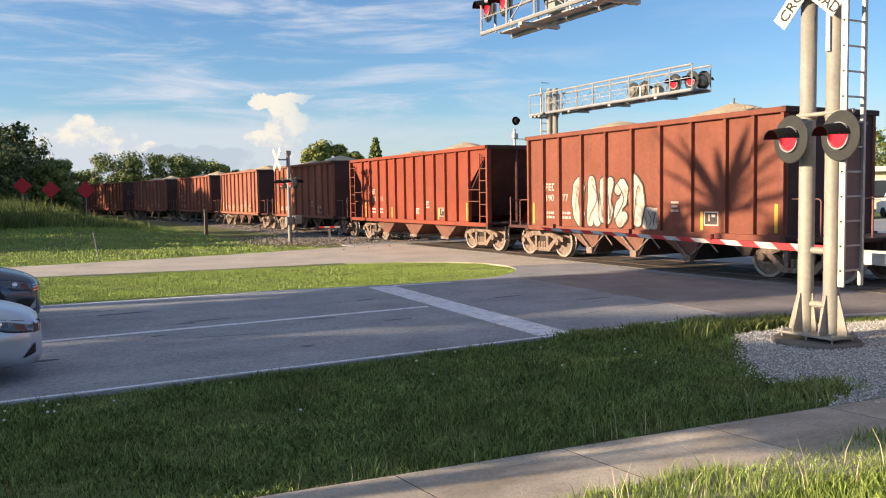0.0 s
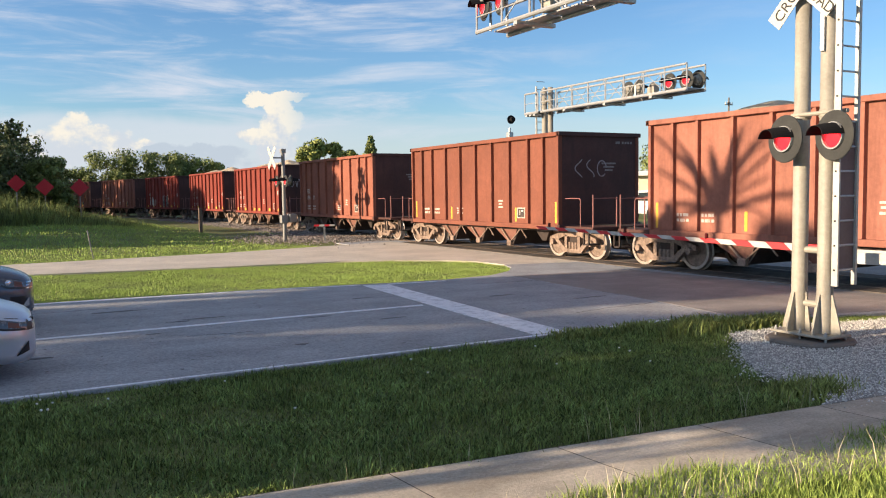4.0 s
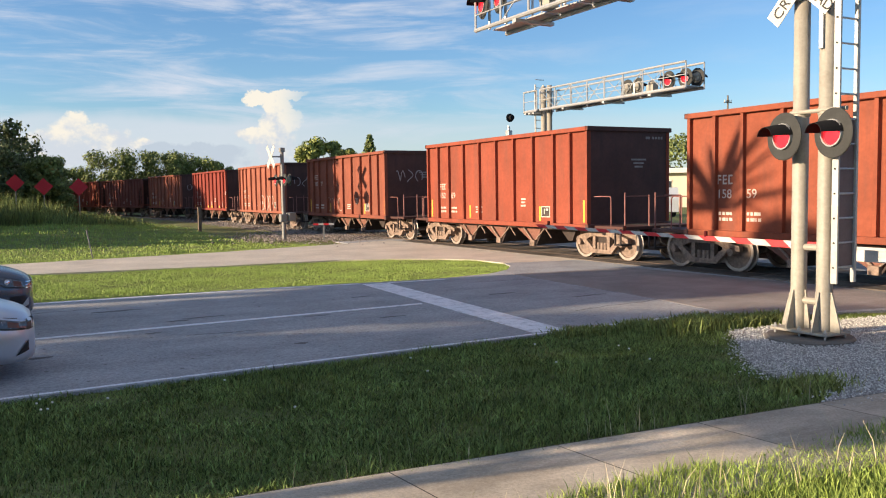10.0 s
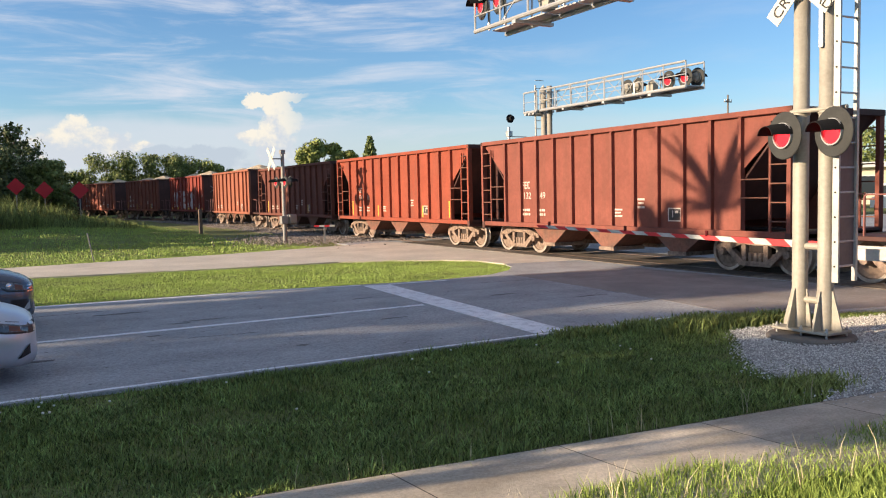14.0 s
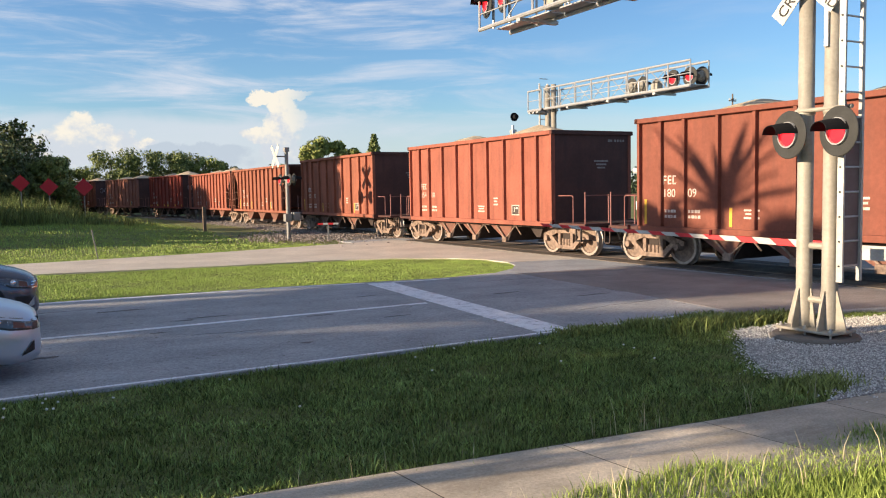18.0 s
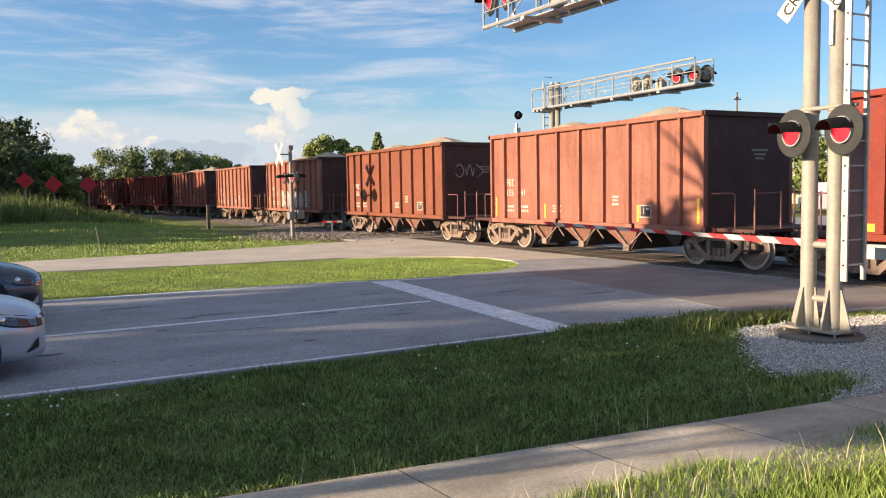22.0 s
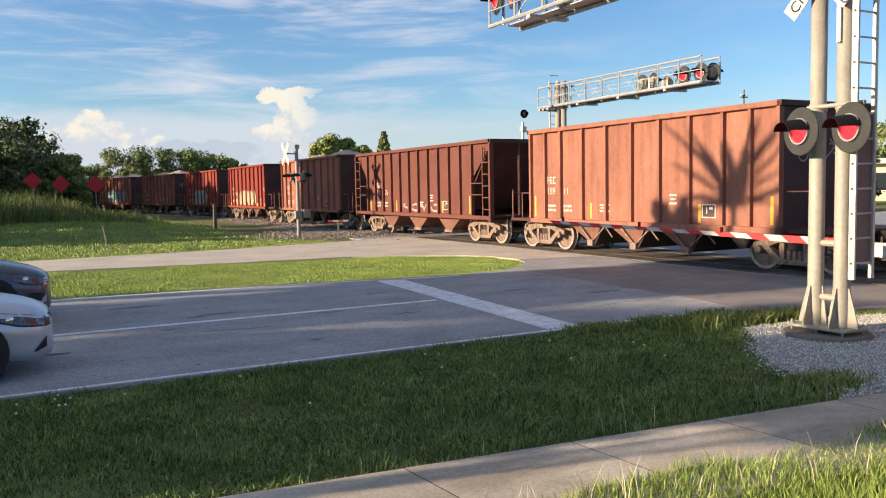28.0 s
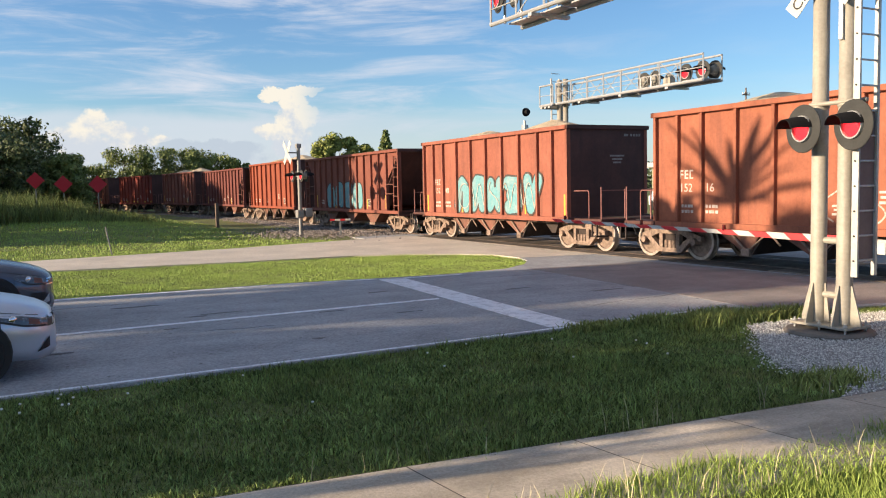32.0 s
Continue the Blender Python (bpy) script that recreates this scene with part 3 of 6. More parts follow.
def scatter_blades(name, count, inside, height, width, material, label, seed, lean=0.5, clump=0.0):
    """Grass: tapered bent blades. inside(rng, n) gives places x, y and a height factor."""
    rng = np.random.default_rng(seed)
    x, y, k = inside(rng, count)
    n = len(x)
    z = np.array([ground_z(p, q) for p, q in zip(x, y)]) - 0.025
    hgt = height * k * rng.uniform(0.45, 1.25, n)
    ang, ln = rng.uniform(0, 2 * np.pi, n), rng.uniform(0.1, lean, n) * hgt
    dx, dy = np.cos(ang), np.sin(ang)
    wa = rng.uniform(0, 2 * np.pi, n)
    wx, wy = np.cos(wa) * width * rng.uniform(0.6, 1.3, n), np.sin(wa) * width
    v = np.zeros((n, 5, 3))
    v[:, 0] = np.stack([x - wx, y - wy, z], 1)
    v[:, 1] = np.stack([x + wx, y + wy, z], 1)
    mx, my, mz = x + dx * ln * 0.35, y + dy * ln * 0.35, z + hgt * 0.6
    v[:, 2] = np.stack([mx + wx * 0.8, my + wy * 0.8, mz], 1)
    v[:, 3] = np.stack([mx - wx * 0.8, my - wy * 0.8, mz], 1)
    v[:, 4] = np.stack([x + dx * ln, y + dy * ln, z + hgt], 1)
    b = (np.arange(n) * 5)[:, None]
    f = np.concatenate([b + np.array([[0, 1, 2]]), b + np.array([[0, 2, 3]]), b + np.array([[3, 2, 4]])], 0)
    ob = new(name, raw_mesh(name, v.reshape(-1, 3), f, material))
    return tagged(ob, label, "grass", kind="stuff")


def to_world(a, b):
    return CT * a - ST * b, ST * a + CT * b


def lumps(a, b):
    return 0.85 + 0.35 * np.sin(a * 1.7 + 1.3 * np.sin(b * 1.1)) * np.sin(b * 1.9 + a * 0.6)


def build_grass():
    def verge(rng, n):
        a, b = rng.uniform(-7, 12.0, n), rng.uniform(4.7, 9.35, n)
        keep = (b > 5.25 - 0.10 * (a - 1.5) + 0.03 * np.sin(a * 6.1) * np.sin(a * 2.3) + rng.normal(0, 0.03, n)) & (b < np.interp(a, [-7, 1, 4, 6, 9.3, 10.6, 12], [9.17, 9.17, 9.18, 9.22, 9.18, 8.5, 8.0]) + 0.05 * np.sin(a * 4.3) * np.sin(a * 1.9) + rng.normal(0, 0.06, n))
        edge = np.interp(b, [4.7, 4.9, 5.1, 5.3, 5.5, 5.8, 6.1, 6.8, 7.4, 7.9], [6.6, 7.05, 7.28, 7.3, 7.22, 7.15, 7.35, 7.95, 8.6, 9.05]) + 0.12 * np.sin(b * 9) + rng.normal(0, 0.07, n)
        keep &= (a < edge) | (b > np.interp(a, [8.9, 10.3, 12], [7.95, 7.8, 7.5]) + rng.normal(0, 0.05, n))
        a, b = a[keep], b[keep]
        tall = 1 + 0.15 * ((b > 8.3) & (a > 7.0)) + 0.25 * (b < 5.5)
        return (*to_world(a, b), lumps(a, b) * tall)
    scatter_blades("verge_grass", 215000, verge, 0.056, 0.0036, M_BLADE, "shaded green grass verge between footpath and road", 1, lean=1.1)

    def tuft(rng, n):
        c = rng.integers(0, 420, n)
        ca, cb = rng.uniform(-2, 9.5, 420), rng.uniform(4.8, 9.1, 420)
        a, b = rng.normal(ca[c], 0.05), rng.normal(cb[c], 0.05)
        keep = (b > 5.27 - 0.10 * (a - 1.5)) & (b < 9.1) & (a < np.interp(b, [5.3, 6.1, 7.4, 7.9, 9.1], [7.4, 7.2, 8.3, 8.9, 9.3]))
        return (*to_world(a[keep], b[keep]), lumps(a[keep], b[keep]))
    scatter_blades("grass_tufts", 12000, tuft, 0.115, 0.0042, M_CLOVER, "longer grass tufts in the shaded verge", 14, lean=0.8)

    def front(rng, n):
        a, b = rng.uniform(1.0, 9.5, n), rng.uniform(1.2, 4.2, n)
        keep = b < np.interp(a, [1, 3, 4, 5, 6.5, 9.5], [4.30, 4.13, 4.10, 4.07, 4.03, 3.92]) + 0.08 * np.sin(a * 5) * np.sin(a * 1.7) + rng.normal(0, 0.04, n)
        a, b = a[keep], b[keep]
        return (*to_world(a, b), lumps(a, b) * (1 + 0.0 * a))
    scatter_blades("lawn_grass", 80000, front, 0.15, 0.0042, M_LAWN_LIT, "tall sunlit grass along the near edge of the footpath", 2, lean=0.7)

    def median(rng, n):
        a, b = rng.uniform(-3, 12.75, n), rng.uniform(16.2, 24.4, n)
        far = np.interp(a, [-9, 1, 5.6, 9, 10.5, 11.7, 12.25, 12.6], [24.9, 23.85, 23.0, 22.65, 21.95, 21.0, 20.0, 18.0])
        near = np.interp(a, [-9, -4, 1.0, 5.3, 7.8, 9.1, 10.5, 11.4, 12.0, 12.4], [17.6, 17.6, 17.32, 16.98, 16.5, 16.35, 16.55, 17.15, 17.9, 18.9])
        keep = (b < far + rng.normal(0, 0.05, n)) & (b > near + rng.normal(0, 0.06, n)) & (a < 12.5 + rng.normal(0, 0.06, n))
        a, b = a[keep], b[keep]
        return (*to_world(a, b), lumps(a, b))
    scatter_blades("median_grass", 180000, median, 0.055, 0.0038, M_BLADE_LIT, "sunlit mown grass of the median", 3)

    def beyond(rng, n):
        a, b = rng.uniform(-16, 11.8, n), 27.8 + 36 * rng.random(n) ** 1.5
        edge = np.interp(a, [-14, 0.4, 6.9, 11.4], [28.0, 27.95, 28.55, 29.7])
        lim = np.interp(b, [29, 31.5, 34, 40, 50, 58, 66], [11.6, 10.6, 9.4, 9.6, 10.6, 10.2, 8.0])
        keep = (b > edge + rng.normal(0, 0.05, n)) & (a < lim + rng.normal(0, 0.15, n))
        a, b = a[keep], b[keep]
        return (*to_world(a, b), lumps(a, b) * np.interp(b, [28, 36, 60], [0.85, 1.2, 2.2]))
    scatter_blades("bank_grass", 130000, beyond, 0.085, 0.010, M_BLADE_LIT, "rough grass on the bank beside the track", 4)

    def tall(rng, n):
        a, b = rng.uniform(-30, 9.5, n), rng.uniform(45, 68, n)
        lim = np.interp(b, [45, 48, 52, 60, 68], [2.5, 5.5, 8.0, 7.6, 5.0])
        keep = (a < lim + rng.normal(0, 0.4, n)) & (b > 46.5 + 1.6 * np.sin(a * 0.7))
        a, b = a[keep], b[keep]
        lim = np.interp(b, [45, 48, 52, 60, 68], [2.5, 5.5, 8.0, 7.6, 5.0])
        return (*to_world(a, b), lumps(a, b) * np.clip((lim - a) / 6.0, 0.35, 1.0))
    scatter_blades("tall_reed_grass", 60000, tall, 1.55, 0.020, M_REED_SHADED, "waist-high unmown grass and reeds beside the track", 5, lean=0.6)

    def clover(rng, n):
        a, b = rng.uniform(-5, 8.0, n), rng.uniform(5.0, 9.2, n)
        keep = (b > 5.40 - 0.10 * (a - 1.5)) & (lumps(a * 1.7 + 3, b * 1.6) > 0.78 + rng.normal(0, 0.08, n)) & (a < 7.8)
        a, b = a[keep], b[keep]
        return (*to_world(a, b), np.ones(len(a)))
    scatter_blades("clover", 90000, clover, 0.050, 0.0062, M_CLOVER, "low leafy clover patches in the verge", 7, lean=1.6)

    def stalk(rng, n):
        a = rng.uniform(1.6, 8.5, n)
        e = 5.32 - 0.10 * (a - 1.5)
        b = np.where(rng.random(n) < 0.75, e - 1.40 + rng.normal(0, 0.12, n), e + 0.05)
        return (*to_world(a, b), rng.uniform(0.6, 1.2, n))
    scatter_blades("seed_stalks", 170, stalk, 0.36, 0.0034, M_STRAW, "thin dry grass seed stalks along the footpath", 8, lean=0.5)

    def weeds(rng, n):
        pick = rng.integers(0, 7, n)
        ca, cb = np.array([8.6, 9.2, 8.2, 9.6, 7.2, 10.2, 7.1])[pick], np.array([8.35, 8.7, 8.9, 8.35, 9.0, 8.3, 5.25])[pick]
        a, b = rng.normal(ca, 0.22), rng.normal(cb, 0.13)
        return (*to_world(a, b), np.array([1.25, 1.0, 0.8, 1.0, 0.7, 0.9, 0.8])[pick])
    scatter_blades("weed_clump", 7500, weeds, 0.15, 0.011, M_WEED, "leafy weed clump at the road edge", 6, lean=0.9)


def stones(name, count, inside, size, material, label, category, seed):
    """Loose stones: small uneven octahedra, lying on the bed."""
    rng = np.random.default_rng(seed)
    x, y, z = inside(rng, count)
    n = len(x)
    r = size * rng.uniform(0.45, 1.2, n)
    base = np.array([(1, 0, 0), (0, 1, 0), (-1, 0, 0), (0, -1, 0), (0, 0, 0.75), (0, 0, -0.6)], float)
    v = base[None] * (r[:, None, None] * rng.uniform(0.6, 1.3, (n, 6, 1)))
    t = rng.uniform(0, 2 * np.pi, n)
    c, s = np.cos(t)[:, None], np.sin(t)[:, None]
    vx, vy = v[..., 0] * c - v[..., 1] * s, v[..., 0] * s + v[..., 1] * c
    v = np.stack([vx + x[:, None], vy + y[:, None], v[..., 2] + z[:, None]], 2)
    f = np.array([(0, 1, 4), (1, 2, 4), (2, 3, 4), (3, 0, 4), (1, 0, 5), (2, 1, 5), (3, 2, 5), (0, 3, 5)])
    f = (np.arange(n) * 6)[:, None, None] + f[None]
    ob = new(name, raw_mesh(name, v.reshape(-1, 3), f.reshape(-1, 3), material))
    return tagged(ob, label, category, kind="stuff")


def build_flowers():
    """Small white blossoms in the verge."""
    rng = random.Random(21)
    fl = thing("white_wildflowers", "a few small white wildflowers in the shaded verge", "flower", pose(0, 0, 0))
    me = Geo().lathe([(0.0, 0.012), (0.012, 0.009), (0.014, 0.0), (0.006, -0.008)], 6, (0, 0, 0), "z").mesh("blossom", M_FLOWER)
    for i in range(26):
        a, b = (rng.uniform(-0.6, 0.6), rng.uniform(8.1, 8.9)) if i < 14 else (rng.uniform(0.5, 7.0), rng.uniform(5.8, 9.0))
        w = W(a, b)
        part("blossom", me, M_FLOWER, fl, m=pose(w.x, w.y, 0.060 + 0.02 * rng.random(), rng.uniform(-25, 25), rng.uniform(-25, 25)))


def build_gravel():
    o = [(6.6, 4.8), (7.05, 4.95), (7.28, 5.3), (7.17, 5.7), (7.35, 6.1), (7.92, 6.8), (8.55, 7.4), (8.95, 7.9), (10.3, 7.75), (12.0, 7.45), (14.0, 7.2), (14.0, 4.0), (9.0, 4.4)]
    sheet("gravel_bed", o, 0.012, M_GRAVEL_BED, "bed of pale crushed stone round the signal mast", "gravel")

    def inside(rng, n):
        a, b = rng.uniform(6.5, 13.5, n), rng.uniform(4.3, 8.0, n)
        lo = np.interp(b, [4.7, 4.9, 5.1, 5.3, 5.5, 5.8, 6.1, 6.8, 7.4, 7.9], [6.55, 6.95, 7.18, 7.2, 7.12, 7.05, 7.23, 7.82, 8.5, 8.95]) + rng.normal(0, 0.12, n)
        hi = np.interp(a, [8.9, 10.3, 12, 14], [7.9, 7.75, 7.45, 7.2]) + rng.normal(0, 0.04, n)
        keep = (a > lo) & (b < hi) & (b > 5.30 - 0.10 * (a - 1.5) - 0.25 * (rng.random(n) < 0.08))
        x, y = to_world(a[keep], b[keep])
        return x, y, np.full(len(x), 0.022) + rng.uniform(0, 0.015, len(x))
    stones("gravel", 50000, inside, 0.0118, M_GRAVEL, "loose white crushed stone", "gravel", 11)


# ---- railway ----
def build_track():
    ss = [40, 20, 8] + list(range(0, -36, -6)) + list(range(-36, -200, -6)) + [-220, -260]
    bed = Geo()
    prof = [(-3.2, -0.06), (-1.9, 0.0), (1.9, 0.0), (3.2, -0.06)]
    rows = []
    for s in ss:
        rows.append([tuple(track_at(s, o)[0] + Vector((0, 0, z))) for o, z in prof])
    v = [p for r in rows for p in r]
    f = [(k * 4 + i, k * 4 + i + 1, (k + 1) * 4 + i + 1, (k + 1) * 4 + i) for k in range(len(ss) - 1) for i in range(3)]
    tagged(part("ballast_bed", bed.add(v, f), M_BALLAST_BED), "grey stone ballast bed under the track", "ballast", kind="structure")
    tr = thing("railway_track", "single railway track on timber sleepers, flush in the crossing", "railway track", kind="structure")
    for off in (-0.753, 0.753):
        g = Geo()
        pr = [(-0.07, -0.10), (0.07, -0.10), (0.07, -0.085), (0.012, -0.07), (0.012, -0.03), (0.036, -0.02), (0.036, 0.0), (-0.036, 0.0), (-0.036, -0.02), (-0.012, -0.03), (-0.012, -0.07), (-0.07, -0.085)]
        n = len(pr)
        vv = []
        for s in ss:
            for o, z in pr:
                vv.append(tuple(track_at(s, off + o)[0] + Vector((0, 0, RAIL_Z + z))))
        ff = [(k * n + i, k * n + (i + 1) % n, (k + 1) * n + (i + 1) % n, (k + 1) * n + i) for k in range(len(ss) - 1) for i in range(n)]
        part("rail", g.add(vv, ff), M_STEEL_RAIL, tr)
    tie = Geo().box(-0.11, 0.11, -1.3, 1.3, -0.14, -0.035).mesh("tie", M_TIE)
    for i in range(90):
        s = -31.5 - i * 0.55
        p, h = track_at(s)
        part("sleeper", tie, M_TIE, tr, m=pose(p.x, p.y, RAIL_Z, 0, 0, h))
    # rubber and timber panels of the crossing surface
    for name, o0, o1 in (("outer", -1.45, -0.80), ("inner", -0.68, 0.68), ("outer", 0.80, 1.45)):
        me = Geo().box(-1.22, 1.22, o0, o1, -0.1, -0.004, 0.01).mesh("panel", M_PANEL)
        for k in range(9):
            p, h = track_at(-8.6 - k * 2.46)
            part("crossing_panel", me, M_PANEL, tr, m=pose(p.x, p.y, RAIL_Z, 0, 0, h))

    def inside(rng, n):
        s = rng.uniform(-75, -31, n)
        off = rng.uniform(-3.1, 2.2, n)
        pts = [track_at(q, o)[0] for q, o in zip(s, off)]
        z = np.where(np.abs(off) < 1.9, 0.0, (1.9 - np.abs(off)) * 0.045)
        return np.array([p.x for p in pts]), np.array([p.y for p in pts]), z + rng.uniform(0, 0.03, n)
    stones("ballast_stone", 9000, inside, 0.055, M_BALLAST, "grey and tan ballast stones beside the rails", "ballast", 12)

    def heap(rng, n):
        a, b = rng.normal(12.3, 1.3, n), rng.normal(35.5, 2.2, n)
        x, y = to_world(a, b)
        return x, y, rng.uniform(0.0, 0.08, n)
    stones("rubble", 2200, heap, 0.055, M_BALLAST, "scattered pale rubble beside the track", "rubble", 13)


# ---- hopper cars ----
HALF = 4.69          # half length of the straight-ended body
SILL, TOP = 0.96, 3.66
HW = 1.56


def wheel_mesh():
    prof = [(0.0, -0.02), (0.10, -0.03), (0.13, -0.005), (0.30, 0.03), (0.37, 0.0), (0.385, -0.045), (0.455, -0.045), (0.457, 0.06), (0.49, 0.075), (0.485, 0.105), (0.39, 0.105), (0.37, 0.07), (0.12, 0.05), (0.0, 0.05)]
    return prof


def build_wheelset():
    ws = Geo()
    prof = wheel_mesh()
    ws.lathe([(r, -0.80 + t) for r, t in prof], 24)
    ws.lathe([(r, 0.80 - t) for r, t in prof], 24)
    ws.rod((0, -0.98, 0), (0, 0.98, 0), 0.085, 10)
    me = ws.mesh("wheelset", M_WHEEL)
    me.materials.append(M_WHEEL_WEB)
    for p in me.polygons:
        if math.hypot(p.center.x, p.center.z) < 0.378 and abs(p.center.y) < 0.99:
            p.material_index = 1
    return me


WHEELSET = build_wheelset()


def make_truck(car, x, name="truck"):
    """Three-piece freight truck: two side frames, bolster, springs and two wheelsets."""
    tr = part(name, Geo().box(-0.22, 0.22, -0.95, 0.95, 0.42, 0.70, 0.03), M_UNDER, car, m=pose(x, 0, 0))
    for side in (-1, 1):
        g = Geo()
        y0, y1 = (side * 1.02, side * 0.90)
        # top member, bottom tie, columns and pedestals
        g.prism([(-1.10, 0.48), (-1.08, 0.60), (-0.82, 0.67), (-0.45, 0.77), (0.45, 0.77), (0.82, 0.67), (1.08, 0.60), (1.10, 0.48), (0.74, 0.50), (0.40, 0.63), (-0.40, 0.63), (-0.74, 0.50)], "y", y0, y1)
        g.prism([(-0.80, 0.50), (-0.66, 0.55), (-0.30, 0.27), (0.30, 0.27), (0.66, 0.55), (0.80, 0.50), (0.42, 0.16), (-0.42, 0.16)], "y", y0 + side * 0.012, y1)
        g.box(-0.36, -0.24, min(y0, y1), max(y0, y1), 0.22, 0.66)
        g.box(0.24, 0.36, min(y0, y1), max(y0, y1), 0.22, 0.66)
        part("side_frame", g, M_TRUCK, tr)
        sp = Geo()
        for sx in (-0.14, 0.0, 0.14):
            sp.rod((sx, side * 0.97, 0.27), (sx, side * 0.97, 0.46), 0.055, 8)
        part("spring", sp, M_TRUCK, tr)
        for ax in (-0.889, 0.889):
            part("bearing_cap", Geo().rod((ax, side * 0.95, 0.457), (ax, side * 1.10, 0.457), 0.11, 12, 0.085), M_TRUCK, tr)
    for ax in (-0.889, 0.889):
        part("wheelset", WHEELSET, M_WHEEL, tr, m=pose(ax, 0, 0.457))
    return tr


def make_common(car):
    """Underframe, couplers and trucks shared by both kinds of car."""
    part("centre_sill", Geo().box(-5.95, 5.95, -0.30, 0.30, 0.66, 0.96, 0.02), M_UNDER, car)
    for e in (-1, 1):
        part("coupler", Geo().box(min(e * 5.95, e * 6.46), max(e * 5.95, e * 6.46), -0.13, 0.13, 0.70, 0.92, 0.04), M_UNDER, car)
        part("air_hose", Geo().tube([(e * 6.2, -0.35, 0.72), (e * 6.35, -0.38, 0.50), (e * 6.45, -0.25, 0.42)], 0.02), M_BLACK, car)
        make_truck(car, e * 4.65)


def make_car_a():
    car = thing("hopper_car", "rust-red steel hopper car heaped with crushed rock", "rail car")
    # side sheets
    sheets = []
    for side in (-1, 1):
        y0, y1 = side * (HW - 0.155), side * (HW - 0.125)
        sh = part("side_sheet", Geo().box(-HALF, HALF, min(y0, y1), max(y0, y1), SILL, TOP), M_CAR, car)
        chord = Geo().box(-HALF - 0.03, HALF + 0.03, min(side * (HW - 0.14), side * HW), max(side * (HW - 0.14), side * HW), TOP - 0.10, TOP + 0.02, 0.015)
        part("top_chord", chord, M_CAR, car)
        sill = Geo().box(-HALF - 0.05, HALF + 0.05, min(side * (HW - 0.125), side * (HW - 0.02)), max(side * (HW - 0.125), side * (HW - 0.02)), SILL - 0.12, SILL + 0.02, 0.015)
        part("side_sill", sill, M_CAR, car)
        post = Geo()
        y = side * (HW - 0.125)
        post.prism([(-0.052, y), (0.052, y), (0.042, side * (HW - 0.03)), (-0.042, side * (HW - 0.03))], "z", SILL + 0.03, TOP - 0.10)
        pm = post.mesh("side_post", M_CAR)
        for x in (-4.63, -3.87, -3.09, -2.06, -1.03, 0.0, 1.03, 2.06, 3.09, 3.87, 4.63):
            part("side_post", pm, M_CAR, sh, m=pose(x, 0, 0))
    for e in (-1, 1):
        es = part("end_sheet", Geo().box(min(e * (HALF - 0.06), e * (HALF - 0.02)), max(e * (HALF - 0.06), e * (HALF - 0.02)), -HW + 0.1, HW - 0.1, SILL - 0.05, TOP), M_CAR_END_SHADED, car, "end sheet in red-brown paint, darkened for its shade")
        part("end_chord", Geo().box(min(e * (HALF - 0.08), e * (HALF + 0.05)), max(e * (HALF - 0.08), e * (HALF + 0.05)), -HW, HW, TOP - 0.10, TOP + 0.025, 0.015), M_CAR_END_SHADED, es)
        part("end_sill", Geo().box(min(e * (HALF - 0.08), e * (HALF + 0.06)), max(e * (HALF - 0.08), e * (HALF + 0.06)), -HW, HW, SILL - 0.16, SILL + 0.02, 0.015), M_CAR_END_SHADED, es)
        if e > 0:
            st = Geo().box(HALF - 0.02, HALF - 0.017, 0.62, 0.78, 3.36, 3.43)
            for q in range(4):
                st.box(HALF - 0.02, HALF - 0.017, 0.86 + q * 0.11, 0.93 + q * 0.11, 3.36, 3.43)
            for r, w in enumerate((0.55, 0.40, 0.30)):
                st.box(HALF - 0.02, HALF - 0.017, 0.35 - w / 2, 0.35 + w / 2, 2.75 - r * 0.10, 2.80 - r * 0.10)
            tagged(part("end_stencil", st, M_STENCIL, es), kind="stuff")
        deck = part("end_platform", Geo().box(min(e * HALF, e * 6.0), max(e * HALF, e * 6.0), -1.35, 1.35, 0.86, 0.95, 0.015), M_CAR_END_SHADED, car)
        part("platform_step", Geo().box(min(e * 5.75, e * 6.0), max(e * 5.75, e * 6.0), -1.5, -1.1, 0.45, 0.49).box(min(e * 5.75, e * 5.79), max(e * 5.75, e * 5.79), -1.5, -1.46, 0.45, 0.9).box(min(e * 5.96, e * 6.0), max(e * 5.96, e * 6.0), -1.5, -1.46, 0.45, 0.9), M_UNDER, deck)
        for yy in (-1.30, 1.30):
            part("grab_rail", Geo().tube([(e * (HALF + 0.02), yy, 1.75), (e * 5.35, yy, 1.75), (e * 5.40, yy, 1.70), (e * 5.40, yy, 0.95)], 0.016), M_GRAB, deck)
            part("handrail", Geo().tube([(e * 5.95, yy, 0.95), (e * 5.95, yy, 1.85)], 0.021, 8), M_GRAB, deck)
        part("handrail", Geo().tube([(e * 5.95, -0.45, 0.95), (e * 5.95, -0.45, 1.78)], 0.021, 8), M_GRAB, deck)
        part("cross_rail", Geo().tube([(e * 5.95, -1.30, 1.75), (e * 5.95, -0.45, 1.75)], 0.015), M_GRAB, deck)
        if e < 0:
            part("brake_wheel", Geo().lathe([(0.24, 0.0), (0.27, 0.015), (0.24, 0.03), (0.21, 0.015), (0.24, 0.0)], 16, (-HALF - 0.25, -0.75, 1.75), "x").rod((-HALF - 0.02, -0.75, 1.75), (-HALF - 0.25, -0.75, 1.75), 0.03)
                 .box(-HALF - 0.245, -HALF - 0.225, -0.98, -0.52, 1.735, 1.765).box(-HALF - 0.245, -HALF - 0.225, -0.765, -0.735, 1.52, 1.98), M_GRAB, es)
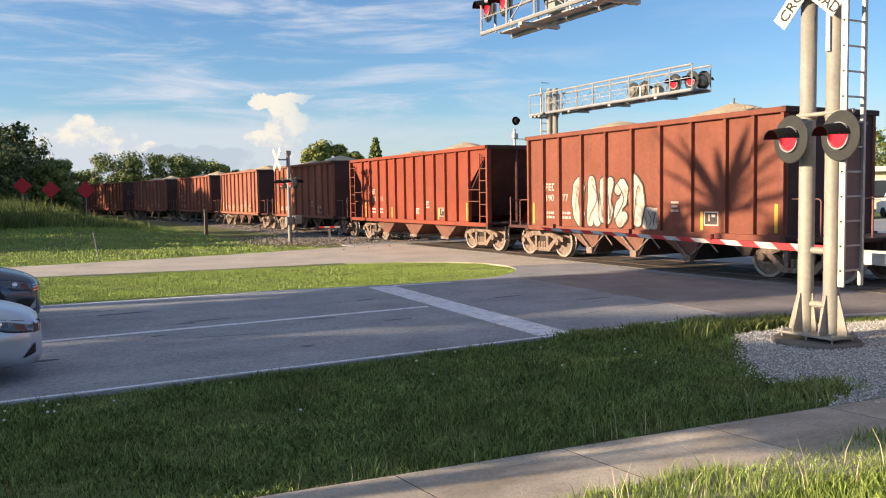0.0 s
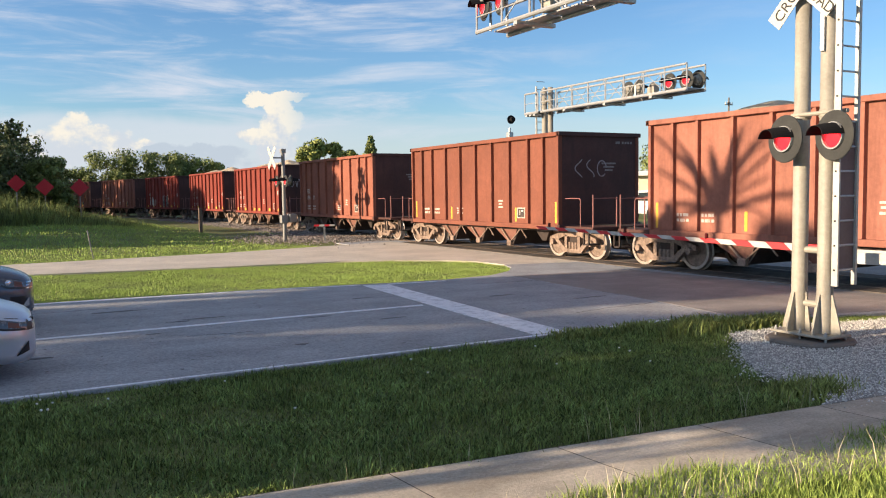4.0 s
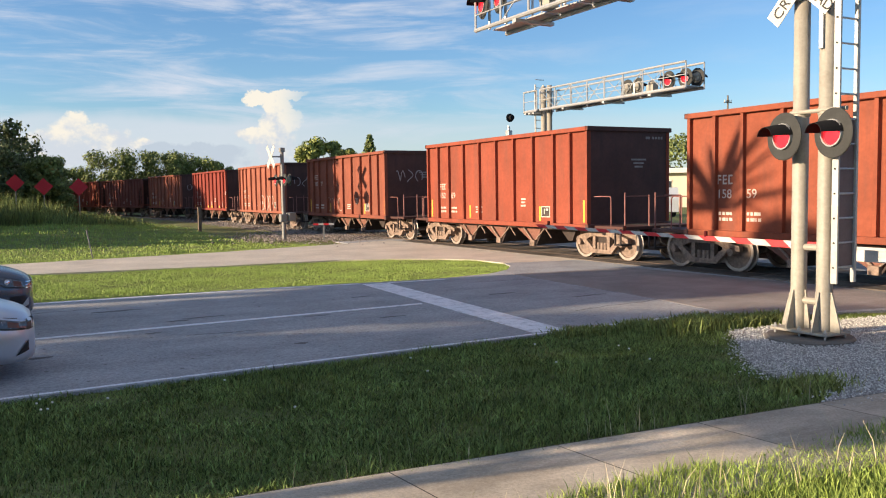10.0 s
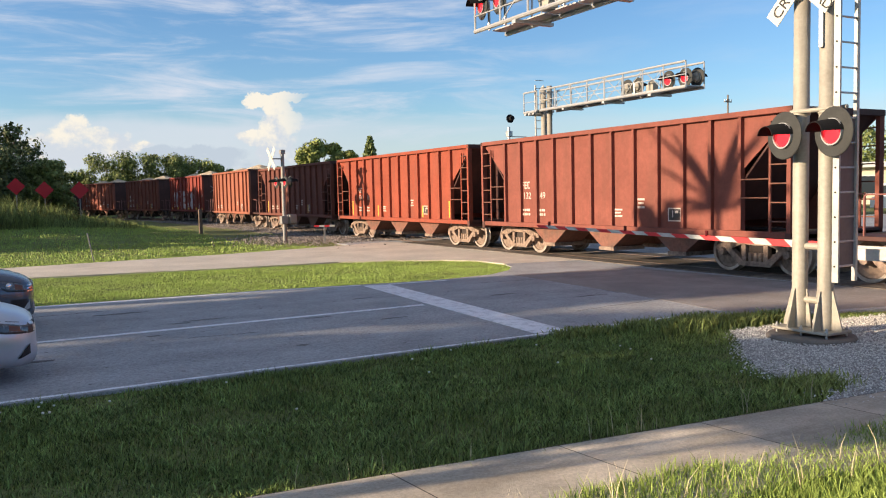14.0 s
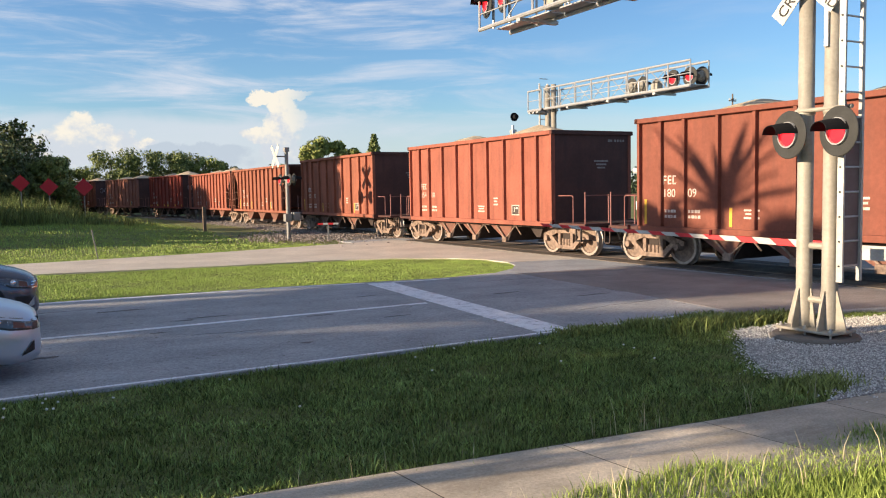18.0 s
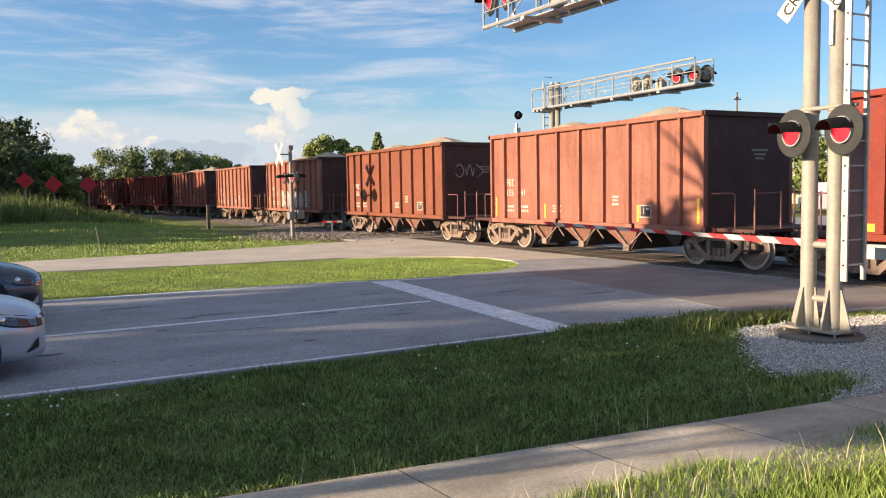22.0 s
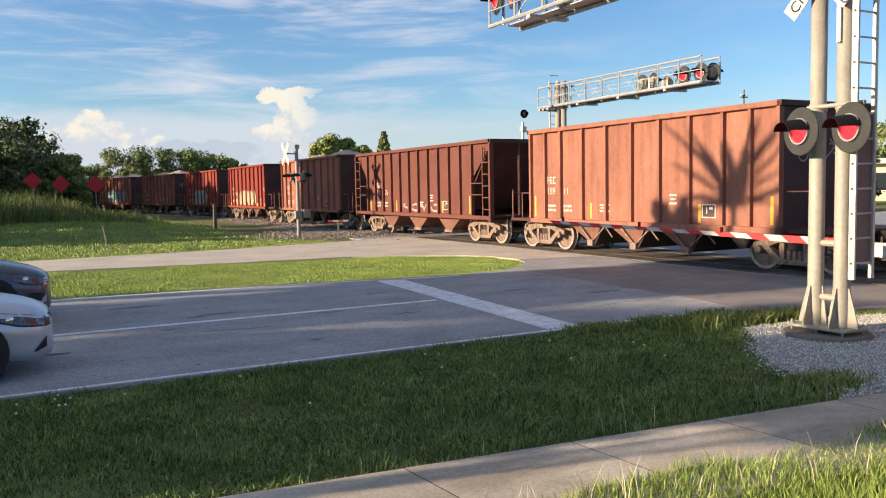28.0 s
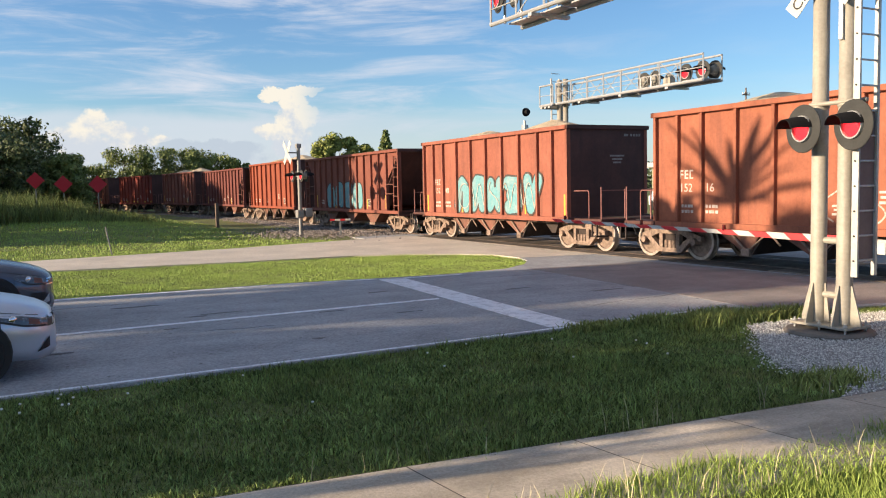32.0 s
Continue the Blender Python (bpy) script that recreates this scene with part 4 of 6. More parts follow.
    # saw-tooth discharge pockets with their doors and gear
    for x in (-1.95, -0.15, 1.75):
        pk = part("hopper_pocket", Geo().prism([(x - 1.25, SILL - 0.02), (x + 0.42, SILL - 0.02), (x + 0.10, 0.30), (x - 0.06, 0.30)], "y", -1.22, 1.22), M_HOPPER, car)
        part("discharge_door", Geo().prism([(x + 0.12, 0.28), (x + 0.17, 0.28), (x + 0.62, 0.90), (x + 0.54, 0.90)], "y", -1.26, 1.26), M_UNDER, pk)
        part("door_link", Geo().rod((x + 0.02, -1.28, 0.36), (x - 0.55, -1.28, 0.84), 0.028).rod((x + 0.05, -1.28, 0.36), (x + 0.60, -1.28, 0.78), 0.022), M_TRUCK, pk)
        part("door_lever", Geo().rod((x + 0.60, -1.28, 0.84), (x + 0.95, -1.28, 0.52), 0.022).rod((x + 0.60, -1.32, 0.80), (x + 1.05, -1.32, 0.80), 0.018), M_TRUCK, pk)
        part("outlet_lock", Geo().box(x - 0.10, x + 0.14, -1.34, -1.20, 0.24, 0.42, 0.02), M_TRUCK, pk)
    part("end_pocket", Geo().prism([(2.6, SILL - 0.02), (3.6, SILL - 0.02), (3.35, 0.45), (3.15, 0.45)], "y", -1.0, 1.0), M_UNDER, car)
    part("slope_floor", Geo().prism([(-HALF + 0.05, SILL + 0.5), (HALF - 0.05, SILL + 0.5), (HALF - 0.05, SILL + 0.55), (-HALF + 0.05, SILL + 0.55)], "y", -HW + 0.16, HW - 0.155), M_INSIDE, car)
    part("brake_pipe", Geo().tube([(-4.0, -1.30, 0.80), (4.0, -1.30, 0.80)], 0.022), M_UNDER, car)
    make_common(car)
    return car


def make_car_b():
    car = thing("hopper_car", "rust-red steel hopper car with sloped open ends and ladders", "rail car")
    L, I, zc = 6.0, 4.72, 2.35
    for side in (-1, 1):
        y0, y1 = side * (HW - 0.155), side * (HW - 0.125)
        out = [(-I, SILL), (I, SILL), (I, zc), (L - 0.05, TOP - 0.22), (L, TOP - 0.12), (-L, TOP - 0.12), (-L + 0.05, TOP - 0.22), (-I, zc)]
        sh = part("side_sheet", Geo().prism(out, "y", y0, y1), M_CAR, car)
        part("top_chord", Geo().box(-L, L, min(side * (HW - 0.14), side * HW), max(side * (HW - 0.14), side * HW), TOP - 0.20, TOP - 0.08, 0.015), M_CAR, car)
        part("side_sill", Geo().box(-L, L, min(side * (HW - 0.125), side * (HW - 0.02)), max(side * (HW - 0.125), side * (HW - 0.02)), SILL - 0.12, SILL + 0.02, 0.015), M_CAR, car)
        pm = Geo().prism([(-0.052, side * (HW - 0.125)), (0.052, side * (HW - 0.125)), (0.042, side * (HW - 0.03)), (-0.042, side * (HW - 0.03))], "z", SILL + 0.03, TOP - 0.2).mesh("side_post", M_CAR)
        for i in range(12):
            x = -I + 0.06 + i * (2 * I - 0.12) / 11
            part("side_post", pm, M_CAR, sh, m=pose(x, 0, 0))
        for e in (-1, 1):
            part("corner_post", Geo().box(min(e * (L - 0.10), e * L), max(e * (L - 0.10), e * L), min(side * (HW - 0.16), side * HW), max(side * (HW - 0.16), side * HW), SILL, TOP - 0.1), M_CAR, car)
            lad = part("ladder", Geo().box(min(e * (L - 0.56), e * (L - 0.51)), max(e * (L - 0.56), e * (L - 0.51)), min(side * (HW - 0.06), side * (HW - 0.02)), max(side * (HW - 0.06), side * (HW - 0.02)), SILL, TOP - 0.35), M_CAR, car)
            rung = Geo().rod((e * (L - 0.54), side * (HW - 0.03), 0), (e * (L - 0.04), side * (HW - 0.03), 0), 0.016).mesh("rung", M_HOPPER)
            for k in range(6):
                part("rung", rung, M_HOPPER, lad, m=pose(0, 0, 1.2 + k * 0.40))
    for e in (-1, 1):
        part("end_slope", Geo().prism([(e * (L - 0.04), TOP - 0.15), (e * (L - 0.10), TOP - 0.15), (e * (I - 0.9), SILL + 0.2), (e * (I - 0.84), SILL + 0.2)], "y", -HW + 0.16, HW - 0.16), M_CAR_END_SHADED, car, "sloping end floor sheet, darkened for its shade")
        part("end_chord", Geo().box(min(e * (L - 0.1), e * (L + 0.03)), max(e * (L - 0.1), e * (L + 0.03)), -HW, HW, TOP - 0.22, TOP - 0.08, 0.015), M_CAR_END_SHADED, car)
        part("end_sill", Geo().box(min(e * (L - 0.14), e * L), max(e * (L - 0.14), e * L), -HW, HW, SILL - 0.2, SILL + 0.02, 0.015), M_CAR_END_SHADED, car)
        part("end_platform", Geo().box(min(e * I, e * L), max(e * I, e * L), -HW + 0.15, HW - 0.15, 0.84, 0.92), M_UNDER, car)
        part("end_brace", Geo().rod((e * (L - 0.05), 0.35, SILL), (e * (L - 0.05), 0.35, TOP - 0.2), 0.05, 6).rod((e * (L - 0.05), -0.35, SILL), (e * (L - 0.05), -0.35, TOP - 0.2), 0.05, 6), M_CAR_END_SHADED, car)
        part("grab_rail", Geo().tube([(e * I, -HW + 0.02, 2.1), (e * (L - 0.55), -HW + 0.02, 2.1)], 0.016).tube([(e * I, -HW + 0.02, 1.7), (e * (L - 0.55), -HW + 0.02, 1.7)], 0.016), M_HOPPER, car)
    for x in (-2.6, 0.0, 2.6):
        pk = part("hopper_pocket", Geo().prism([(x - 1.0, SILL - 0.02), (x + 1.0, SILL - 0.02), (x + 0.22, 0.38), (x - 0.22, 0.38)], "y", -1.30, -0.28).prism([(x - 1.0, SILL - 0.02), (x + 1.0, SILL - 0.02), (x + 0.22, 0.38), (x - 0.22, 0.38)], "y", 0.28, 1.30), M_HOPPER, car)
        part("outlet_gate", Geo().box(x - 0.30, x + 0.30, -1.34, -0.24, 0.30, 0.40).box(x - 0.3, x + 0.3, 0.24, 1.34, 0.30, 0.40), M_TRUCK, pk)
    make_common(car)
    return car


def make_load(name, half, peaks, top, seed):
    """Heaped rock between the car's walls: humps under the loading chute."""
    nx, ny = 44, 12
    rng = random.Random(seed)
    v, f = [], []
    for j in range(ny + 1):
        for i in range(nx + 1):
            x, y = -half + 2 * half * i / nx, -1.39 + 2.78 * j / ny
            z = 0.0
            for px, ph, pw in peaks:
                z = max(z, ph * max(0.0, 1 - math.hypot((x - px) / pw, y / 1.7)))
            edge = min(1.0, (1.40 - abs(y)) / 0.25, (half + 0.01 - abs(x)) / 0.3)
            z = (z + 0.05 * noise.noise((x * 2.3 + seed, y * 2.3, 0)) + 0.03 * rng.random()) * max(edge, 0.0)
            v.append((x, y, top - 0.16 + z))
    for j in range(ny):
        for i in range(nx):
            q = j * (nx + 1) + i
            f.append((q, q + 1, q + nx + 2, q + nx + 1))
    return Geo().add(v, f).mesh(name, M_LOAD)


# paint of the cars
PAINTS = {
    "o": (0.298, 0.106, 0.067), "l": (0.318, 0.136, 0.090), "r": (0.235, 0.044, 0.031), "d": (0.150, 0.052, 0.040), "b": (0.205, 0.072, 0.050), "x": (0.270, 0.066, 0.035), "m": (0.235, 0.078, 0.048),
}
# kind, paint, load, number, graffiti; from the first car seen onwards
CARS = """
A o 1 - -|A o 1 - -|A m 1 190,77 W1|B x 1 161,15 -|A o 1 - -|A l 1 - Y0|A o 1 150,84 -|A l 1 - -|A b 0 - -|A o 0 158,33 -|A r 1 151,07 -|A r 1 155,92 -|A r 0 154,85 W2|
A l 0 159,59 -|A l 0 153,57 -|A x 0 158,59 -|A x 0 152,69 -|A m 0 180,37 L1|A o 0 153,52 W3|A r 0 155,89 -|A o 0 180,00 L1|B b 0 132,49 -|B x 0 131,16 -|B d 0 - -|
A o 1 - -|A r 1 152,48 Z1|A b 1 180,09 -|A o 1 154,10 -|A o 0 155,22 -|B o 0 131,74 -|B o 1 160,59 -|A r 1 154,94 -|A l 1 155,41 -|A m 1 180,76 -|A l 1 157,22 D1|
A l 0 153,27 S1|A o 1 153,12 -|B r 0 131,58 L2|B d 0 - -|A o 0 154,00 -|A l 0 159,11 -|B d 0 131,76 P0|A l 1 159,12 -|A r 0 190,20 Y1|A r 0 161,12 C0|A o 1 152,16 L3|
A o 1 152,48 C1|B b 0 - C2|A x 1 - -|B d 0 - -|A b 1 - -|A r 0 - -|A b 0 - -|A r 1 - -|B d 0 - -|A b 0 - -|A d 1 - -|A b 0 - -|A d 0 - -
"""
FIRST = -2
SHIFT_K = [-2, 0, 5, 8, 12, 14, 16, 18, 20, 23, 25, 28, 30, 31, 33, 38, 44, 60]
SHIFT_S = [0.55, 0.50, 0.46, 0.22, 0.0, -0.15, -0.40, -0.60, -0.40, -0.05, -0.15, 0.0, 0.05, 0.28, 0.15, 0.10, 0.0, 0.0]


def car_s(k, t):
    """Place along the track of the middle of car k at t seconds."""
    return -16.705 + SPEED * t - PITCH * k + float(np.interp(k, SHIFT_K, SHIFT_S))


def text_part(body, size, parent, m, name="number"):
    cu = bpy.data.curves.new(name, "FONT")
    cu.body, cu.size, cu.extrude = body, size, 0.002
    cu.materials.append(M_LETTER)
    ob = new(name, cu)
    ob.parent, ob.matrix_basis = parent, m
    return ob


def stroke_path(g, pts, w, y=0.0):
    for (x0, z0), (x1, z1) in zip(pts, pts[1:]):
        d = math.hypot(x1 - x0, z1 - z0) or 1
        ex, ez = (x1 - x0) / d * w * 0.3, (z1 - z0) / d * w * 0.3
        nx, nz = -(z1 - z0) / d * w / 2, (x1 - x0) / d * w / 2
        g.add([(x0 + nx - ex, y, z0 + nz - ez), (x0 - nx - ex, y, z0 - nz - ez), (x1 - nx + ex, y, z1 - nz + ez), (x1 + nx + ex, y, z1 + nz + ez)], [(0, 1, 2, 3)])


def scrawl(n, width, height, seed, w):
    """Loops and hooks in thin lines, no real letters."""
    rng = random.Random(seed)
    g = Geo()
    step = width / n
    for i in range(n):
        cx, pts, turn, kind = -width / 2 + step * (i + 0.5), [], rng.uniform(0, 6), rng.choice((0, 1, 2))
        for k in range(15):
            t = k / 14
            if kind == 0:
                pts.append((cx + math.cos(turn + t * 5.2) * step * 0.40, height / 2 + math.sin(turn + t * 5.2) * height * 0.42))
            elif kind == 1:
                pts.append((cx + math.sin(t * 5 + turn) * step * 0.32, height * (0.05 + 0.9 * t)))
            else:
                pts.append((cx + (t - 0.5) * step * 0.9, height * (0.1 + 0.8 * abs(math.sin(t * 4.7 + turn)))))
        stroke_path(g, pts, w)
    return g


# bent strokes of sprayed forms, in a unit box
FORMS = [
    [[(0.9, 0.8), (0.6, 1), (0.2, 0.85), (0.05, 0.5), (0.2, 0.1), (0.6, 0), (0.9, 0.2)]],
    [[(0.9, 0.85), (0.5, 1), (0.1, 0.8), (0.3, 0.55), (0.75, 0.45), (0.9, 0.2), (0.5, 0), (0.1, 0.15)]],
    [[(0.9, 1), (0.1, 0.95), (0.1, 0.5), (0.7, 0.5)], [(0.1, 0.5), (0.1, 0.05), (0.9, 0)]],
    [[(0.1, 1), (0.1, 0.25), (0.45, 0), (0.85, 0.25), (0.9, 1)]],
    [[(0.05, 0), (0.45, 1), (0.9, 0)], [(0.25, 0.4), (0.7, 0.4)]],
    [[(0.1, 0), (0.1, 1), (0.5, 0.45), (0.9, 1), (0.9, 0)]],
    [[(0.1, 0), (0.1, 0.95), (0.6, 1), (0.85, 0.75), (0.6, 0.5), (0.15, 0.5)], [(0.5, 0.5), (0.9, 0)]],
    [[(0.5, 1), (0.15, 0.8), (0.05, 0.4), (0.4, 0), (0.8, 0.2), (0.95, 0.6), (0.5, 1)]],
]


def band(g, pts, w, y):
    """A broad line with round joints, laid in thin layers."""
    for q, ((x0, z0), (x1, z1)) in enumerate(zip(pts, pts[1:])):
        d = math.hypot(x1 - x0, z1 - z0) or 1
        nx, nz = -(z1 - z0) / d * w / 2, (x1 - x0) / d * w / 2
        yy = y - 0.0002 * q
        g.add([(x0 + nx, yy, z0 + nz), (x0 - nx, yy, z0 - nz), (x1 - nx, yy, z1 - nz), (x1 + nx, yy, z1 + nz)], [(0, 1, 2, 3)])
    for q, (x, z) in enumerate(pts):
        yy = y - 0.0001 - 0.0002 * q
        g.add([(x + math.cos(k * 0.6283) * w / 2, yy, z + math.sin(k * 0.6283) * w / 2) for k in range(10)], [tuple(range(10))])


def sprayed(order, width, height, seed, heavy, edge):
    """Forms side by side: for each an edge and a fill, built of broad bent strokes."""
    rng = random.Random(seed)
    out, step = [], width / len(order)
    w = step * heavy
    for i, c in enumerate(order):
        rim, fill = Geo(), Geo()
        tilt, hh, base = rng.uniform(-0.10, 0.14), height * rng.uniform(0.88, 1.0), height * rng.uniform(0, 0.06)
        for path in FORMS[int(c)]:
            pts = []
            for u, v in path:
                u, v = (1 - u, v) if i % 2 else (u, 1 - v)
                z = base + w / 2 + (hh - w) * v
                pts.append((-width / 2 + step * i + w / 2 + (step * 1.04 - w) * u + tilt * (z - hh / 2) + rng.uniform(-0.02, 0.02), z))
            band(rim, pts, w + edge, -0.0045 * i)
            band(fill, pts, w, -0.0045 * i - 0.0022)
        out.append((rim, fill))
    return out


def blob(w, h, seed):
    """A cloudy patch of sprayed ground colour."""
    rng = random.Random(seed)
    pts = []
    for k in range(36):
        a = 2 * math.pi * k / 36
        c, q = math.cos(a), math.sin(a)
        e = (abs(c) ** 5 + abs(q) ** 5) ** -0.2 * (1 + 0.05 * math.sin(7 * a + seed) + rng.uniform(-0.03, 0.03))
        pts.append((c * e * w / 2, 0.0, h / 2 + q * e * h / 2))
    return Geo().add([(0, 0, h / 2)] + pts, [(0, k + 1, (k + 1) % 36 + 1) for k in range(36)])


# order of forms, x, height over the rail, width, height, weight of the strokes, edge; paint of fill and edge
SPRAYED = {
    "W1": [("04617", -1.05, 1.00, 3.0, 1.42, 0.46, 0.08, "white", "dark")],
    "W2": [("073", -2.75, 1.05, 1.75, 0.72, 0.62, 0.05, "white", "pale"), ("570", 1.05, 1.00, 1.70, 1.05, 0.30, 0.10, "dark", "white")],
    "W3": [("074", 0.95, 1.00, 2.60, 0.85, 0.34, 0.13, "bare", "white")],
    "D1": [("162374", 0.15, 1.00, 4.8, 1.05, 0.50, 0.11, "white", "dark")],
    "Y1": [("1453627", -0.10, 1.00, 5.0, 1.05, 0.50, 0.07, "yellow", "dark")],
    "C0": [("4516", -0.45, 1.06, 3.3, 0.95, 0.40, 0.05, "cyan", "white")],
    "C1": [("36524", 0.50, 1.00, 5.6, 1.32, 0.40, 0.13, "cyan", "dark")],
    "C2": [("3625", -0.6, 1.00, 4.8, 1.30, 0.55, 0.10, "cyan", "dark")],
    "Z1": [("46251", -0.75, 1.02, 6.0, 1.45, 0.30, 0.06, "bare", "pale")],
}
THIN = {"Y0": (0.2, 1.0, 4.5, 0.50, 0.10), "L1": (-1.2, 1.05, 2.2, 0.75, 0.022), "L2": (0.5, 1.05, 4.5, 0.75, 0.045), "L3": (1.2, 1.05, 2.6, 0.90, 0.035), "P0": (0.5, 1.05, 3.4, 0.30, 0.08), "S1": (-0.6, 1.05, 2.6, 0.55, 0.06)}


def add_tag(car, code, seed):
    y = -(HW - 0.125) - 0.004
    spray = {"white": M_TAG_WHITE, "dark": M_TAG_DARK, "pale": M_TAG_PALE, "yellow": M_TAG_YELLOW, "cyan": M_TAG_CYAN, "bare": M_CAR}
    if code in THIN:
        x, z, w, h, thick = THIN[code]
        paint = {"L": M_TAG_WHITE, "P": M_TAG_PALE, "Y": M_TAG_YELLOW, "S": M_TAG_CYAN}[code[0]]
        part("graffiti", scrawl(max(3, int(w / 0.7)), w, h, seed, thick), paint, car, "thin sprayed graffiti lines", m=pose(x, y, z))
        return
    if code == "C0":
        part("graffiti_ground", blob(3.7, 1.15, seed), M_TAG_YELLOW, car, "pale yellow sprayed patch", m=pose(-0.45, y, 0.98))
    for order, x, z, w, h, heavy, edge, fill, rim in SPRAYED[code]:
        for n, (outer, inner) in enumerate(sprayed(order, w, h, seed, heavy, edge)):
            one = part("graffiti_outline", outer, spray[rim], car, "sprayed graffiti form with an edge", m=pose(x, y - 0.003, z))
            two = part("graffiti_fill", inner, M_TAG_PALE if code == "Z1" and n % 2 == 0 else spray[fill], one)
            if fill == "bare":
                two.color = car.children[0].color
        if code in ("W1", "D1", "Y1"):
            part("graffiti_line", scrawl(len(order), w * 0.9, h * 0.8, seed + 3, 0.018), M_TAG_DARK, car, "thin dark sprayed lines", m=pose(x, y - 0.034, z + 0.08))
        if fill == "cyan":
            part("graffiti_line", scrawl(len(order), w * 0.9, h * 0.8, seed + 3, 0.03), M_TAG_WHITE, car, "white highlight strokes", m=pose(x, y - 0.034, z + 0.08))
    if code == "W1":
        part("graffiti", scrawl(3, 0.5, 0.42, seed + 9, 0.02), M_TAG_DARK, car, "small dark sprayed scrawl", m=pose(0.62, y - 0.006, 1.05))
        part("graffiti_ground", blob(0.62, 0.55, seed), M_TAG_WHITE, car, "small white sprayed patch", m=pose(0.62, y, 1.0))


TRAIN = []
END_TAGS = (6, 8, 15, 16, 18, 23, 29, 31, 33, 38, 43)


def build_train():
    ready = {}
    proto = {"A": make_car_a(), "B": make_car_b()}
    heaps = [make_load("load", 4.6, [(-2.2, 0.50, 2.2), (2.0, 0.58, 2.3)], TOP, 3), make_load("load", 4.6, [(-2.4, 0.16, 3.0), (2.2, 0.14, 3.0)], TOP - 0.10, 5)]
    marks = Geo()
    for k in range(3):
        x = -0.27 + k * 0.21
        marks.box(x, x + 0.045, -0.002, 0.002, 0, 0.25)
        for z in (0.0, 0.105, 0.208)[1 if k == 0 else 0:]:
            if k < 2 or z != 0.105:
                marks.box(x + 0.045, x + 0.15, -0.002, 0.002, z, z + 0.042)
    marks = marks.mesh("reporting_mark", M_LETTER)
    small = Geo()
    rng = random.Random(8)
    for r in range(2):
        for q in range(4):
            small.box(q * 0.10, q * 0.10 + 0.06 + 0.03 * rng.random(), -0.002, 0.002, r * 0.13, r * 0.13 + 0.07)
    small = small.mesh("stencil", M_LETTER)
    panel = Geo()
    panel.box(0, 0.43, -0.003, 0.003, 0, 0.03).box(0, 0.43, -0.003, 0.003, 0.30, 0.33).box(0, 0.03, -0.003, 0.003, 0.03, 0.30).box(0.40, 0.43, -0.003, 0.003, 0.03, 0.30).box(0.14, 0.17, -0.003, 0.003, 0.10, 0.26).box(0.23, 0.34, -0.003, 0.003, 0.20, 0.26)
    panel = panel.mesh("inspection_stencil", M_LETTER)
    plate = Geo().box(0.032, 0.40, -0.001, 0.001, 0.032, 0.30).mesh("inspection_panel", M_TAG_DARK)
    stripe = Geo().box(-0.04, 0.04, -0.002, 0.002, 0, 0.62).mesh("yellow_stripe", M_YELLOW)
    patch = Geo().box(-0.19, 0.19, -0.002, 0.002, 0, 0.15).mesh("yellow_patch", M_YELLOW)
    placard = Geo().box(-0.11, 0.11, -0.003, 0.003, 0, 0.24).mesh("placard", M_LETTER)
    bars = Geo().box(0, 0.42, -0.002, 0.002, 0, 0.045).box(0.04, 0.36, -0.002, 0.002, 0.09, 0.13).box(0, 0.42, -0.002, 0.002, 0.17, 0.21).mesh("stencil", M_LETTER)
    entries = [e.split() for e in CARS.replace("\n", "").split("|")]
    y = -(HW - 0.125) - 0.004
    for i, (kind, paint, load, number, tag) in enumerate(entries):
        k = FIRST + i
        p, h = track_at(car_s(k, 0))
        m = pose(p.x, p.y, RAIL_Z, 0, 0, h)
        if proto[kind]:
            car, proto[kind] = proto[kind], None
            car.matrix_basis = m
            ready[kind] = car
        else:
            car = copy_thing(ready[kind], m)
        TRAIN.append((k, car))
    # what differs from car to car is added after the copies stand
    for (k, car), (kind, paint, load, number, tag) in zip(TRAIN, entries):
        rng = random.Random(100 + k)
        base = [c * rng.uniform(0.95, 1.05) for c in PAINTS[paint]]
        for o in car.children_recursive:
            o.color = (*base, 1)
        tone = {"o": "orange-brown", "l": "faded orange", "r": "brick-red", "d": "dark maroon", "b": "brown", "x": "orange-red", "m": "rusty brown"}[paint]
        extra = {"W": " with white graffiti", "D": " with bold graffiti", "S": " with thin cyan graffiti", "Z": " with pale outlined graffiti", "Y": " with yellow graffiti", "C": " with cyan graffiti", "L": " with white scrawls", "P": " with faded graffiti", "-": ""}[tag[0]]
        shape = "steel hopper car" if kind == "A" else "slope-ended hopper car"
        tagged(car, tone + " " + shape + (" heaped with rock" if load == "1" else " on the rails") + extra, "rail car", "cars of the rock train")
        ld = part("load", heaps[0 if load == "1" else 1], M_LOAD, car, "pale crushed rock")
        if kind == "B":
            ld.matrix_basis = pose(0, 0, -0.12)
        if number != "-":
            one, two = number.split(",")
            dx, dz = (0.0 if kind == "A" else 0.09), (0.62 if number == "180,37" else 0.0)
            part("reporting_mark", marks, M_LETTER, car, m=pose(-3.63, y, 2.02 + dz) @ Matrix.Diagonal((0.76, 1, 0.85, 1)))
            text_part(one, 0.285, car, pose(-3.845 + dx, y, 1.71 + dz, 90))
            text_part(two, 0.285, car, pose(-3.02 + dx * 1.5, y, 1.71 + dz, 90))
        tagged(part("stencil", small, M_LETTER, car, m=pose(-3.78, y, 1.20)), kind="stuff")
        tagged(part("stencil", small, M_LETTER, car, m=pose(-3.0, y, 1.20)), kind="stuff")
        tagged(part("stencil", bars, M_LETTER, car, m=pose(0.35 if k % 2 else -1.35, y, 1.22)), kind="stuff")
